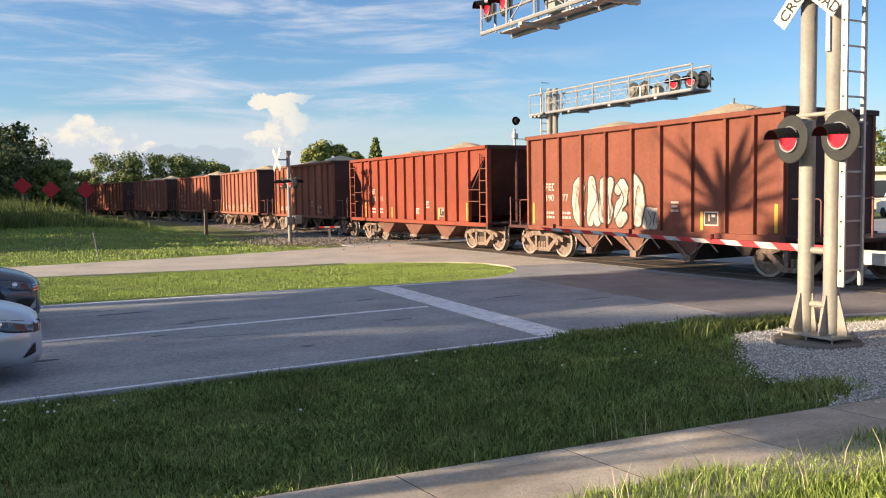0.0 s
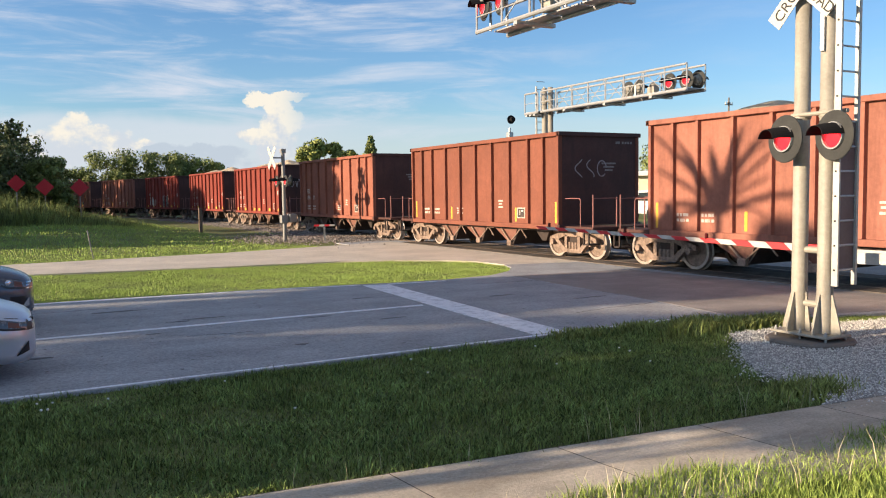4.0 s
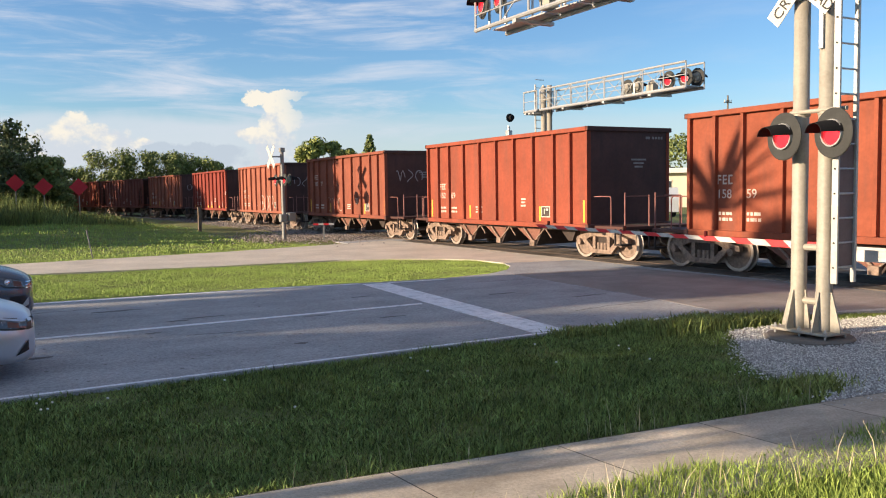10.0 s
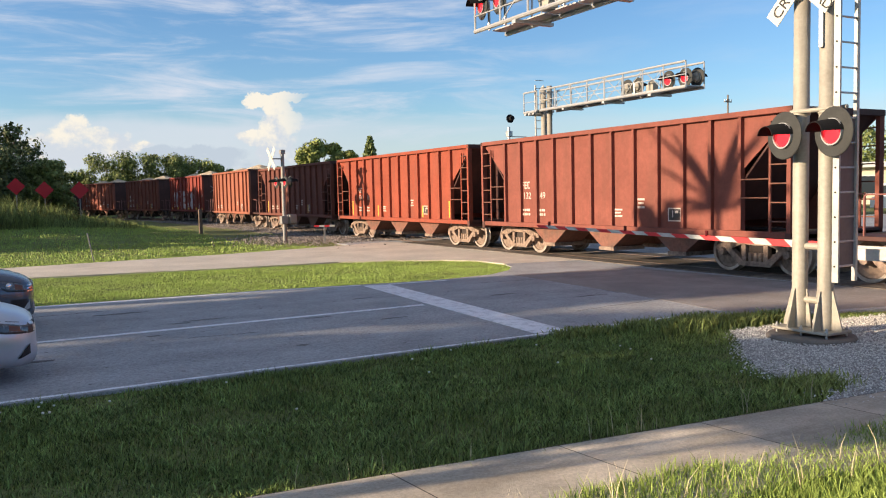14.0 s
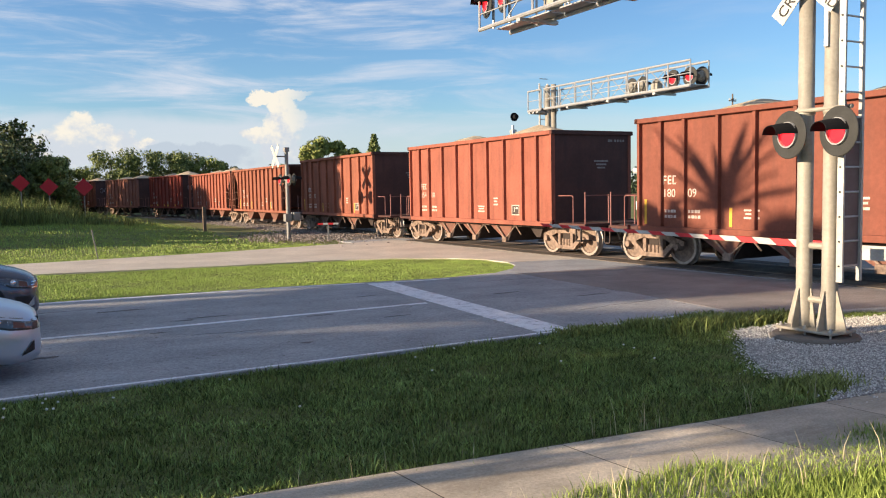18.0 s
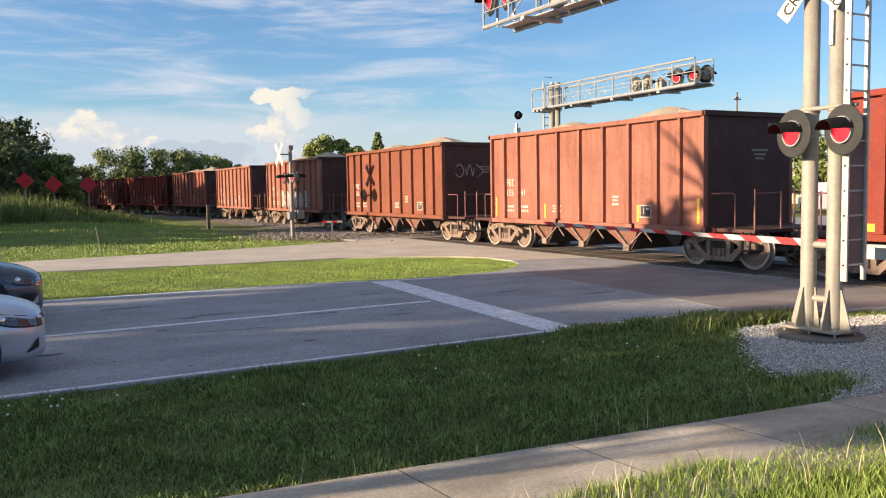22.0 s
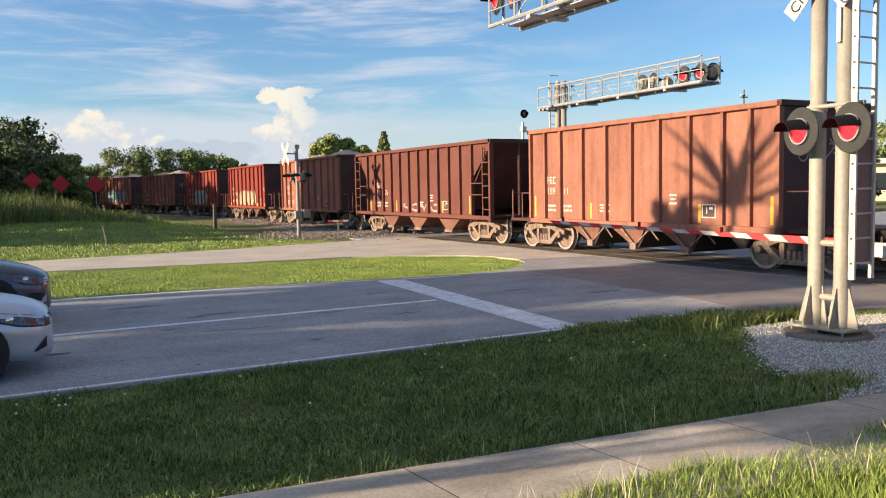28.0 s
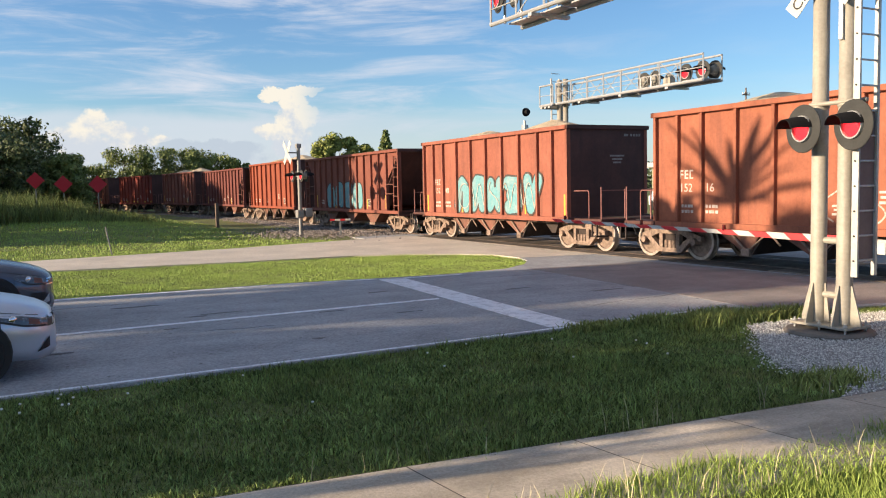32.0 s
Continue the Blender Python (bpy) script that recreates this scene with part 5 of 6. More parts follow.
        tagged(part("stencil", bars, M_LETTER, car, m=pose(1.35, y, 1.45) @ Matrix.Diagonal((0.6, 1, 1.2, 1))), kind="stuff")
        late = paint == "r" and kind == "A"
        px = 3.35 if late else 2.42
        part("inspection_stencil", panel, M_LETTER, car, m=pose(px, y, 1.14))
        part("inspection_panel", plate, M_TAG_DARK, car, "black panel", m=pose(px, y, 1.14))
        if late:
            for x in (-4.25, -2.55, -0.5, 0.5, 2.62, 4.35):
                part("yellow_patch", patch, M_YELLOW, car, m=pose(x, y, 1.02))
            part("placard", placard, M_LETTER, car, m=pose(4.28, y, 1.95))
        elif k % 3 != 1 or k == 1:
            for x, tall in ((-HALF + 0.24, 1.0), (-1.72, 0.7), (2.35, 0.7), (HALF - 0.26, 1.0)):
                part("yellow_stripe", stripe, M_YELLOW, car, m=pose(x, y, 1.03) @ Matrix.Diagonal((1, 1, tall, 1)))
        if tag != "-":
            add_tag(car, tag, 40 + k)
        if k == 33:
            mark = text_part("31", 0.62, car, pose(HALF - 0.012, -0.55, 2.72, 90, 0, 90), "end_graffiti")
            mark.data.materials[0] = M_TAG_CYAN
        elif kind == "A" and k in END_TAGS:
            part("end_graffiti", scrawl(3, 1.3, 0.55, 70 + k, 0.035), M_TAG_PALE, car, "thin sprayed scrawl on the end", m=pose(HALF - 0.014, -0.35, 2.35, 0, 0, 90))


# ---- crossing signals ----
def lamp_unit(parent, m, lit, r=0.29):
    """Flashing light: round background, hood, lens and housing; faces local -y."""
    d = part("lamp", Geo().lathe([(0.0, 0.0), (r - 0.01, 0.0), (r, 0.008), (r, 0.016), (0.0, 0.016)], 28), M_DISC, parent, m=m, label="dark round lamp background")
    part("lens", Geo().lathe([(0.0, -0.022), (0.08, -0.019), (0.145, -0.005), (0.152, 0.0)], 24), M_RED_ON if lit else M_RED_OFF, d, "glowing red lens" if lit else "unlit red lens", smooth=True)
    part("lens_ring", Geo().lathe([(0.150, 0.0), (0.150, -0.035), (0.168, -0.035), (0.168, 0.0)], 24), M_GALV, d)
    hood = Geo()
    n, v, f = 14, [], []
    for k, (yy, rr) in enumerate(((0.0, 0.165), (-0.16, 0.150), (-0.30, 0.128))):
        for i in range(n + 1):
            t = radians(4 + 172 * i / n)
            v.append((rr * math.cos(t), yy, 0.92 * rr * math.sin(t) + yy * 0.02))
    for k in range(2):
        for i in range(n):
            q = k * (n + 1) + i
            f.append((q, q + 1, q + n + 2, q + n + 1))
    vo = [(x * 1.06, y, z * 1.06) for x, y, z in v]
    m0 = len(v)
    fo = [tuple(i + m0 for i in q[::-1]) for q in f]
    rim = [(2 * (n + 1) + i, 2 * (n + 1) + i + 1, 2 * (n + 1) + i + 1 + m0, 2 * (n + 1) + i + m0) for i in range(n)]
    part("hood", hood.add(v + vo, f + fo + rim), M_BLACK, d, "black hood")
    part("back_plate", Geo().lathe([(0.0, 0.022), (r - 0.13, 0.022), (r - 0.12, 0.017)], 24), M_ALU, d)
    part("housing", Geo().lathe([(0.15, 0.02), (0.14, 0.10), (0.08, 0.15), (0.0, 0.15)], 16), M_ALU, d)
    return d


def crossbuck(parent, z, y, size=1.22, words=True, turn=0.0):
    """Two crossed white blades facing local -y."""
    for k, (ang, word) in enumerate(((45, "CROSSING"), (-45, "ROAD"))):
        bl = part("crossbuck_blade", Geo().box(-size / 2, size / 2, -0.004, 0.004, -0.115, 0.115), M_SIGN_WHITE, parent, "white blade with black letters", m=pose(0, y - 0.01 * k, z, 0, -ang + turn, 0))
        if words:
            if k == 0:
                t = text_part("CROSSING", 0.205, bl, pose(-size / 2 + 0.07, -0.007, -0.075, 90), "lettering")
                t.data.materials[0] = M_SIGN_BLACK
                t.data.space_character = 1.0
            else:
                for word, x in (("RAIL", -size / 2 + 0.05), ("ROAD", 0.09)):
                    t = text_part(word, 0.19, bl, pose(x, -0.007, -0.07, 90), "lettering")
                    t.data.materials[0] = M_SIGN_BLACK


def truss(parent, length, low, high, bays, x0, side, deck=-0.36):
    """Cantilever walkway along local x (sign of side): chords, posts, braces, deck, rails."""
    e = side
    for y in (-0.38, 0.38):
        for z in (low, high):
            part("chord", Geo().rod((x0, y, z), (x0 + e * length, y, z), 0.045 if z == low else 0.035, 8), M_GALV, parent)
        for i in range(bays + 1):
            x = x0 + e * length * i / bays
            part("upright", Geo().rod((x, y, low), (x, y, high), 0.024, 6), M_GALV, parent)
        for i in range(bays):
            xa, xb = x0 + e * length * i / bays, x0 + e * length * (i + 1) / bays
            if i < bays - 1:
                p, q = ((xa, y, low), (xb, y, high)) if i % 2 else ((xa, y, high), (xb, y, low))
                part("brace", Geo().rod(p, q, 0.012, 5), M_GALV, parent)
        part("mid_rail", Geo().rod((x0, y, (low + high) / 2), (x0 + e * length, y, (low + high) / 2), 0.014, 6), M_GALV, parent)
    for i in range(bays):
        xa, xb = sorted((x0 + e * length * i / bays + 0.03 * e, x0 + e * length * (i + 1) / bays - 0.03 * e))
        part("deck_plate", Geo().box(xa, xb, deck, 0.36, low + 0.035, low + 0.06), M_GALV, parent)
    for i in range(3):
        x = x0 + e * length * (0.2 + 0.3 * i)
        part("cross_beam", Geo().box(x - 0.06, x + 0.06, -0.45, 0.45, low - 0.11, low - 0.045), M_GALV, parent)


def make_cantilever(m, near):
    """Twin-pole cantilever over the lanes. Local: arm along -x, traffic that it serves comes from -y."""
    c = thing("cantilever_signal", "tall twin-pole aluminium cantilever with flashing crossing lights", "crossing signal", m, "crossing cantilevers")
    H = 6.3 if near else 5.9
    for px in (-0.172, 0.205):
        part("pole", Geo().lathe([(0.100, 0.16), (0.100, H), (0.0, H)], 24, (px, 0, 0), "z"), M_ALU, c, smooth=True)
        for t in range(4):
            a = radians(90 * t)
            ca, sa = math.cos(a), math.sin(a)
            far = 0.175 if px * ca < -0.1 else 0.24
            g = Geo().prism([(0.092, 0.15), (far, 0.15), (far, 0.20), (0.115, 0.66), (0.092, 0.66)], "y", -0.011, 0.011)
            g.v = [(px + x * ca - y * sa, x * sa + y * ca, z) for x, y, z in g.v]
            part("gusset", g, M_ALU, c)
    part("base_plate", Geo().box(-0.42, 0.42, -0.25, 0.25, 0.12, 0.155, 0.01), M_ALU, c)
    for by in (-0.20, 0.20):
        for bx in (-0.37, 0.0, 0.37):
            part("anchor_bolt", Geo().rod((bx, by, 0.02), (bx, by, 0.205), 0.014, 8).rod((bx, by, 0.155), (bx, by, 0.178), 0.026, 6), M_GALV, c)
    part("footing", Geo().lathe([(0.0, 0.075), (0.52, 0.075), (0.55, 0.05), (0.55, -0.1)], 32, (0, 0, 0), "z"), M_OLD_CONC, c, "round stained concrete footing")
    for z in (0.52, 1.22, 5.4):
        part("tie_bar", Geo().rod((-0.13, 0, z), (0.13, 0, z), 0.045, 10), M_ALU, c)
    # ladder beside the poles
    lad = part("ladder", Geo().box(0.43, 0.515, -0.20, -0.17, 0.80, H + 0.1), M_LADDER, c)
    bolt = Geo().rod((0.47, -0.21, 0), (0.47, -0.195, 0), 0.013, 6).mesh("bolt", M_TRIM)
    for i in range(18):
        part("bolt", bolt, M_TRIM, lad, m=pose(0, 0, 1.0 + 0.305 * i))
    part("stile", Geo().box(0.45, 0.505, 0.16, 0.20, 0.80, H + 0.1), M_LADDER, lad)
    part("climb_guard", Geo().box(0.462, 0.474, -0.168, 0.158, 0.98, 2.85), M_GUARD, lad, "plain sheet that bars the ladder")
    rung = Geo().rod((0.48, -0.17, 0), (0.48, 0.17, 0), 0.014, 6).mesh("rung", M_GALV)
    for i in range(18):
        part("rung", rung, M_GALV, lad, m=pose(0, 0, 1.0 + 0.305 * i))
    for z in (1.55, 3.1, 4.6):
        part("ladder_bracket", Geo().rod((0.30, 0, z), (0.47, -0.15, z), 0.02, 8), M_ALU, lad)
    part("conduit", Geo().box(0.165, 0.225, -0.135, -0.105, 3.72, 4.9, 0.006), M_GALV, c)
    L, low, high = (7.50, 5.29, 5.90) if near else (7.30, 4.98, 5.73)
    truss(c, L, low, high, 8, -0.1, -1, 0.02 if near else -0.36)
    truss(c, 0.85, low, high, 1, 0.1, 1)
    side = -1 if near else 1
    turn = -12 if near else 180
    zl, out = (low + 0.52, 0.26) if near else (low + 0.33, 0.05)
    for x in ((L + 0.02, L - 0.58) if near else (L - 0.25, L - 0.95)):
        part("lamp_bracket", Geo().rod((-x, side * (out - 0.17), low + 0.04), (-x, side * (out - 0.17), zl + 0.1), 0.03, 8), M_GALV, c)
        lamp_unit(c, pose(-x, side * out, zl, 0, 0, turn), True)
    lamp_unit(c, pose(-L + 1.5 if near else -L + 0.1, -side * 0.30, zl, 0, 0, 180 - turn), False)
    for x in (L - 2.45, L - 2.95):
        part("lamp_bracket", Geo().rod((-x, side * 0.06, low + 0.04), (-x, side * 0.06, zl + 0.1), 0.03, 8), M_GALV, c)
        lamp_unit(c, pose(-x, -side * 0.10, zl, 0, 0, 180 - turn), False)
    part("bell", Geo().lathe([(0.0, 0.0), (0.13, 0.0), (0.14, 0.05), (0.06, 0.11), (0.0, 0.12)], 16, (-5.6, 0.0, low + 0.31), "z"), M_ALU, c)
    part("junction_box", Geo().box(-5.75, -5.45, -0.12, 0.12, low + 0.06, low + 0.30, 0.02), M_ALU, c)
    for x in (-0.172, 0.205):
        part("pole_clamp", Geo().lathe([(0.101, 2.90), (0.112, 2.92), (0.112, 2.99), (0.101, 3.01)], 20, (x, 0, 0), "z"), M_ALU, c)
    return c


def build_signals():
    make_cantilever(at(9.30, 6.90, 0, -90), True)
    sign = thing("crossbuck_sign", "white crossbuck with black letters high on the mast", "crossing sign", at(9.12, 6.98, 0, -90))
    crossbuck(sign, 4.61, 0, turn=-3)
    part("bracket", Geo().box(-0.05, 0.05, 0.0, 0.18, 4.56, 4.66), M_ALU, sign)
    pair = thing("flashing_lights", "pair of lit red crossing lights with black hoods on the mast", "crossing light", at(9.02, 6.76, 0, -90))
    part("cross_arm", Geo().rod((-0.40, 0.19, 2.96), (0.40, 0.19, 2.96), 0.028, 10), M_ALU, pair)
    for x in (-0.36, 0.345):
        part("hanger", Geo().rod((x, 0.19, 2.96), (x, 0.12, 2.70), 0.025, 8), M_ALU, pair)
        part("mast_clip", Geo().rod((x * 0.5, 0.19, 2.96), (x * 0.5, 0.27, 2.96), 0.025, 8), M_ALU, pair)
        lamp_unit(pair, pose(x, 0, 2.655, 0, 0, -11), True, 0.308)
    make_cantilever(at(18.6, 25.2, 0, 90), False)


def build_gate():
    g = thing("crossing_gate", "lowered red and white striped crossing gate arm", "crossing gate", at(10.75, 6.15, 0, 90))
    part("pedestal", Geo().lathe([(0.06, 0.0), (0.06, 1.0)], 16, (0, 0, 0), "z").box(-0.2, 0.2, -0.2, 0.2, -0.05, 0.04), M_ALU, g)
    part("mechanism", Geo().box(-0.22, 0.22, -0.2, 0.2, 0.72, 1.28, 0.04), M_ALU, g, "silver gate machine housing")
    for y in (-0.24, 0.24):
        part("counterweight_arm", Geo().box(-1.3, 0.3, y - 0.02, y + 0.02, 0.98, 1.12), M_GATE_WHITE, g)
    part("counterweight", Geo().box(-1.35, -0.85, -0.30, 0.30, 0.86, 1.18, 0.03), M_GATE_WHITE, g)
    for y in (-0.24, 0.24):
        part("arm_bracket", Geo().box(0.25, 1.45, y - 0.02, y + 0.02, 0.96, 1.12), M_GATE_WHITE, g)
    n, L = 22, 7.75
    for i in range(n):
        x0, x1 = 1.365 + L * i / n, 1.365 + L * (i + 1) / n
        z0, z1 = 1.085 + 0.014 * (x0 - 1.365), 1.085 + 0.014 * (x1 - 1.365)
        k = max(0.034, 0.066 - 0.0037 * i)
        skew = 0.07
        v = []
        for y in (-0.26, -0.22):
            v += [(x0 - skew, y, z0 - k), (x1 - skew, y, z1 - k), (x1 + skew, y, z1 + k), (x0 + skew, y, z0 + k)]
        part("arm_stripe", Geo().add(v, [(0, 1, 2, 3), (7, 6, 5, 4), (0, 4, 5, 1), (1, 5, 6, 2), (2, 6, 7, 3), (3, 7, 4, 0)]), M_GATE_RED if i % 2 else M_GATE_WHITE, g)
    for x in (8.7, 6.2, 4.1):
        part("gate_lamp", Geo().rod((x, -0.24, 1.09 + 0.014 * x), (x, -0.24, 1.19 + 0.014 * x), 0.03, 10), M_RED_OFF, g)


def build_far_mast():
    m = thing("crossing_mast", "older crossing mast with crossbuck, lights and relay box", "crossing signal", at(11.14, 34.1, 0.0, -88))
    part("pole", Geo().lathe([(0.09, -0.1), (0.075, 3.98), (0.0, 4.0)], 16, (0, 0, 0), "z"), M_POST, m)
    part("pole_cap", Geo().box(-0.10, 0.10, -0.10, 0.10, 3.80, 3.98), M_POST, m)
    crossbuck(m, 3.6, -0.5, 1.25, False)
    part("sign_bracket", Geo().rod((0, -0.48, 3.6), (0, 0, 3.6), 0.03), M_POST, m)
    part("cross_arm", Geo().rod((-0.75, 0, 2.6), (0.75, 0, 2.6), 0.04, 8), M_POST, m)
    for x in (-0.55, 0.55):
        lamp_unit(m, pose(x, -0.12, 2.6), True, 0.26)
        lamp_unit(m, pose(x, 0.12, 2.6, 0, 0, 180), False, 0.26)
    part("relay_box", Geo().box(-0.15, 0.15, -0.18, 0.12, 0.80, 1.14, 0.03), M_POST, m)
    part("gate_machine", Geo().box(-0.19, 0.19, 0.17, 0.5, 0.82, 1.2, 0.04), M_POST, m)
    bar = thing("striped_barrier", "low red and white striped gate arm beside the rails", "crossing gate", at(12.0, 33.4, 0.0, -20))
    for i in range(4):
        part("arm_stripe", Geo().box(i * 0.22 + 0.2, i * 0.22 + 0.42, -0.02, 0.02, 0.64, 0.72), M_GATE_RED if i % 2 == 0 else M_GATE_WHITE, bar)
    part("support", Geo().box(0.6, 0.68, -0.04, 0.04, -0.1, 0.62), M_POST, bar)


def build_posts():
    for x, y, top in ((-25.6, 49.5, 2.38), (-23.6, 48.9, 2.12), (-21.25, 48.3, 2.12)):
        s = thing("red_marker_sign", "red diamond end-of-road marker on a steel post", "road sign", pose(x, y, ground_z(x, y), 0, 0, 18), "red markers")
        part("post", Geo().box(-0.03, 0.03, -0.02, 0.02, -0.3, top - 0.2), M_POST, s)
        part("plate", Geo().prism([(-0.52, top), (0, top - 0.52), (0.52, top), (0, top + 0.52)], "y", -0.045, -0.025), M_MARKER, s)
    st = thing("leaning_stake", "thin leaning wooden stake in the grass", "stake", at(2.95, 28.95))
    part("stake", Geo().rod((0, 0, -0.1), (-0.18, -0.1, 0.95), 0.022, 6), M_POST, st)
    bol = thing("wooden_bollard", "short weathered wooden post beside the track", "post", at(9.95, 44.8))
    part("post", Geo().box(-0.085, 0.085, -0.085, 0.085, -0.2, 1.38, 0.015), M_WOOD, bol)
    sg = thing("railway_signal", "railway colour-light signal head on a mast behind the track", "railway signal", at(21.55, 32.2))
    part("mast", Geo().rod((0, 0, -0.1), (0, 0, 5.0), 0.07, 10), M_GALV, sg)
    part("head", Geo().lathe([(0.0, -0.05), (0.20, -0.05), (0.20, 0.0), (0.0, 0.0)], 20, (0, -0.1, 5.38)), M_BLACK, sg)
    part("visor", Geo().rod((0, -0.1, 5.38), (0, -0.34, 5.38), 0.11, 12), M_BLACK, sg)
    part("bracket", Geo().rod((0, 0, 4.55), (1.0, 0, 4.55), 0.02, 6), M_GALV, sg)
    part("lower_unit", Geo().box(-0.12, 0.12, -0.15, 0.1, 4.55, 4.8, 0.02), M_GALV, sg)


# ---- cars waiting at the line ----
def make_sedan(name, label, m, paint, dark):
    """Four-door saloon; front at +x, origin on the road under the middle."""
    c = thing(name, label, "car", m)
    # body: cross-sections along x of half width and heights
    st = [(-2.25, 0.62, 0.42, 0.80), (-2.15, 0.80, 0.30, 0.98), (-1.6, 0.88, 0.24, 1.04), (-0.8, 0.90, 0.22, 1.00), (0.0, 0.90, 0.22, 0.98), (0.7, 0.90, 0.22, 0.97), (1.2, 0.89, 0.22, 0.93), (1.65, 0.875, 0.21, 0.865), (1.95, 0.84, 0.20, 0.795), (2.10, 0.78, 0.20, 0.745), (2.19, 0.69, 0.21, 0.705), (2.25, 0.56, 0.23, 0.66), (2.28, 0.40, 0.27, 0.58)]
    ring = []
    for x, w, z0, z1 in st:
        hh = z1 - z0
        ring.append([(x, -w * 0.86, z0), (x, -w * 0.98, z0 + hh * 0.22), (x, -w, z0 + hh * 0.55), (x, -w * 0.965, z0 + hh * 0.80), (x, -w * 0.86, z0 + hh * 0.95), (x, -w * 0.5, z1 + 0.012), (x, 0, z1 + 0.025),
                     (x, w * 0.5, z1 + 0.012), (x, w * 0.86, z0 + hh * 0.95), (x, w * 0.965, z0 + hh * 0.80), (x, w, z0 + hh * 0.55), (x, w * 0.98, z0 + hh * 0.22), (x, w * 0.86, z0)])
    n = len(ring[0])
    v = [p for r in ring for p in r]
    f = [(k * n + i, k * n + (i + 1) % n, (k + 1) * n + (i + 1) % n, (k + 1) * n + i) for k in range(len(ring) - 1) for i in range(n)]
    f += [tuple(range(n)), tuple(range((len(ring) - 1) * n, len(ring) * n))]
    part("body", Geo().add(v, f), paint, c, smooth=True)

    def flank(x, z):
        """Half width of the body at a place along it and a height."""
        ws = []
        for q in range(len(st) - 1):
            if st[q][0] <= x <= st[q + 1][0]:
                k = (x - st[q][0]) / (st[q + 1][0] - st[q][0])
                for r in (ring[q], ring[q + 1]):
                    zs = [p[2] for p in r[:7]]
                    ys = [-p[1] for p in r[:7]]
                    ws.append(float(np.interp(z, zs, ys)))
                return ws[0] * (1 - k) + ws[1] * k
        return 0.4

    def patch(x0, x1, low, high, off, sy, n=10, m_=4):
        """A panel that lies on the body's flank between two lines low(x), high(x)."""
        v, f = [], []
        for i in range(n + 1):
            x = x0 + (x1 - x0) * i / n
            for j in range(m_ + 1):
                z = low(x) + (high(x) - low(x)) * j / m_
                v.append((x + off * 0.5, sy * (flank(x, z) + off), z + off * 0.2))
        for i in range(n):
            for j in range(m_):
                q = i * (m_ + 1) + j
                f.append((q, q + 1, q + m_ + 2, q + m_ + 1))
        return Geo().add(v, f)

    cab = []
    for x, w, z in ((-1.55, 0.74, 1.03), (-0.95, 0.62, 1.40), (-0.2, 0.60, 1.45), (0.35, 0.62, 1.38), (1.15, 0.76, 0.94)):
        cab.append([(x, -w - 0.08, 0.93), (x, -w, z - 0.04), (x, -w * 0.6, z), (x, w * 0.6, z), (x, w, z - 0.04), (x, w + 0.08, 0.93)])
    v = [p for r in cab for p in r]
    f = [(k * 6 + i, k * 6 + i + 1, (k + 1) * 6 + i + 1, (k + 1) * 6 + i) for k in range(4) for i in range(5)]
    part("cabin", Geo().add(v, f), M_GLASS, c, smooth=False)
    part("roof", Geo().add([(x, w, z) for x, w2, z in ((-0.95, 0.6, 1.41), (-0.2, 0.6, 1.465), (0.35, 0.6, 1.39)) for w in (-w2, w2)], [(0, 1, 3, 2), (2, 3, 5, 4)]), paint, c)
    for sy in (-1, 1):
        for x in (-1.35, 1.45):
            part("wheel_arch", Geo().lathe([(0.0, 0.0), (0.375, 0.0), (0.385, 0.03)], 24, (x, sy * 0.885, 0.34)), M_TRIM, c)
            w = part("tyre", Geo().lathe([(0.20, -0.09), (0.30, -0.10), (0.325, -0.07), (0.325, 0.07), (0.30, 0.10), (0.20, 0.09)], 28), M_TYRE, c, m=pose(x, sy * 0.80, 0.325))
            rim = Geo().lathe([(0.205, sy * 0.085), (0.19, sy * 0.06), (0.06, sy * 0.07), (0.0, sy * 0.075)], 20)
            part("rim", rim, M_RIM, w)
        x0, x1 = (1.72, 2.17) if dark else (1.42, 2.19)

        def lo(x):
            return float(np.interp(x, [1.42, 1.7, 1.95, 2.17], [0.715, 0.655, 0.585, 0.56])) if not dark else float(np.interp(x, [1.72, 1.9, 2.17], [0.68, 0.59, 0.565]))

        def hi(x):
            return float(np.interp(x, [1.42, 1.6, 1.95, 2.17], [0.725, 0.735, 0.70, 0.645])) if not dark else float(np.interp(x, [1.72, 1.85, 2.17], [0.72, 0.735, 0.66]))
        part("headlamp", patch(x0, x1, lo, hi, 0.006, sy, 14), M_LAMP, c, "clear headlamp", smooth=True)
        part("lamp_surround", patch(x0 + (0.10 if dark else 0.30), x1 - 0.02, lambda x: lo(x) + 0.002, lambda x: lo(x) + 0.022, 0.009, sy, 14, 2), M_TRIM, c)
        xm = 1.93 if dark else 1.86
        zm = (lo(xm) + hi(xm)) / 2 + 0.01
        part("projector", Geo().lathe([(0.0, 0.010), (0.028, 0.008), (0.042, 0.0), (0.048, -0.012)], 16, (0, 0, 0), "x"), M_CHROME, c, "round chrome lamp projector", smooth=True,
             m=pose(xm, sy * (flank(xm, zm) + 0.004), zm, 0, 0, sy * 62))
        part("turn_signal", patch(2.00, 2.11, lambda x: lo(x) + 0.030, lambda x: hi(x) - 0.015, 0.009, sy, 5, 2), M_AMBER, c, "dark amber turn signal strip")
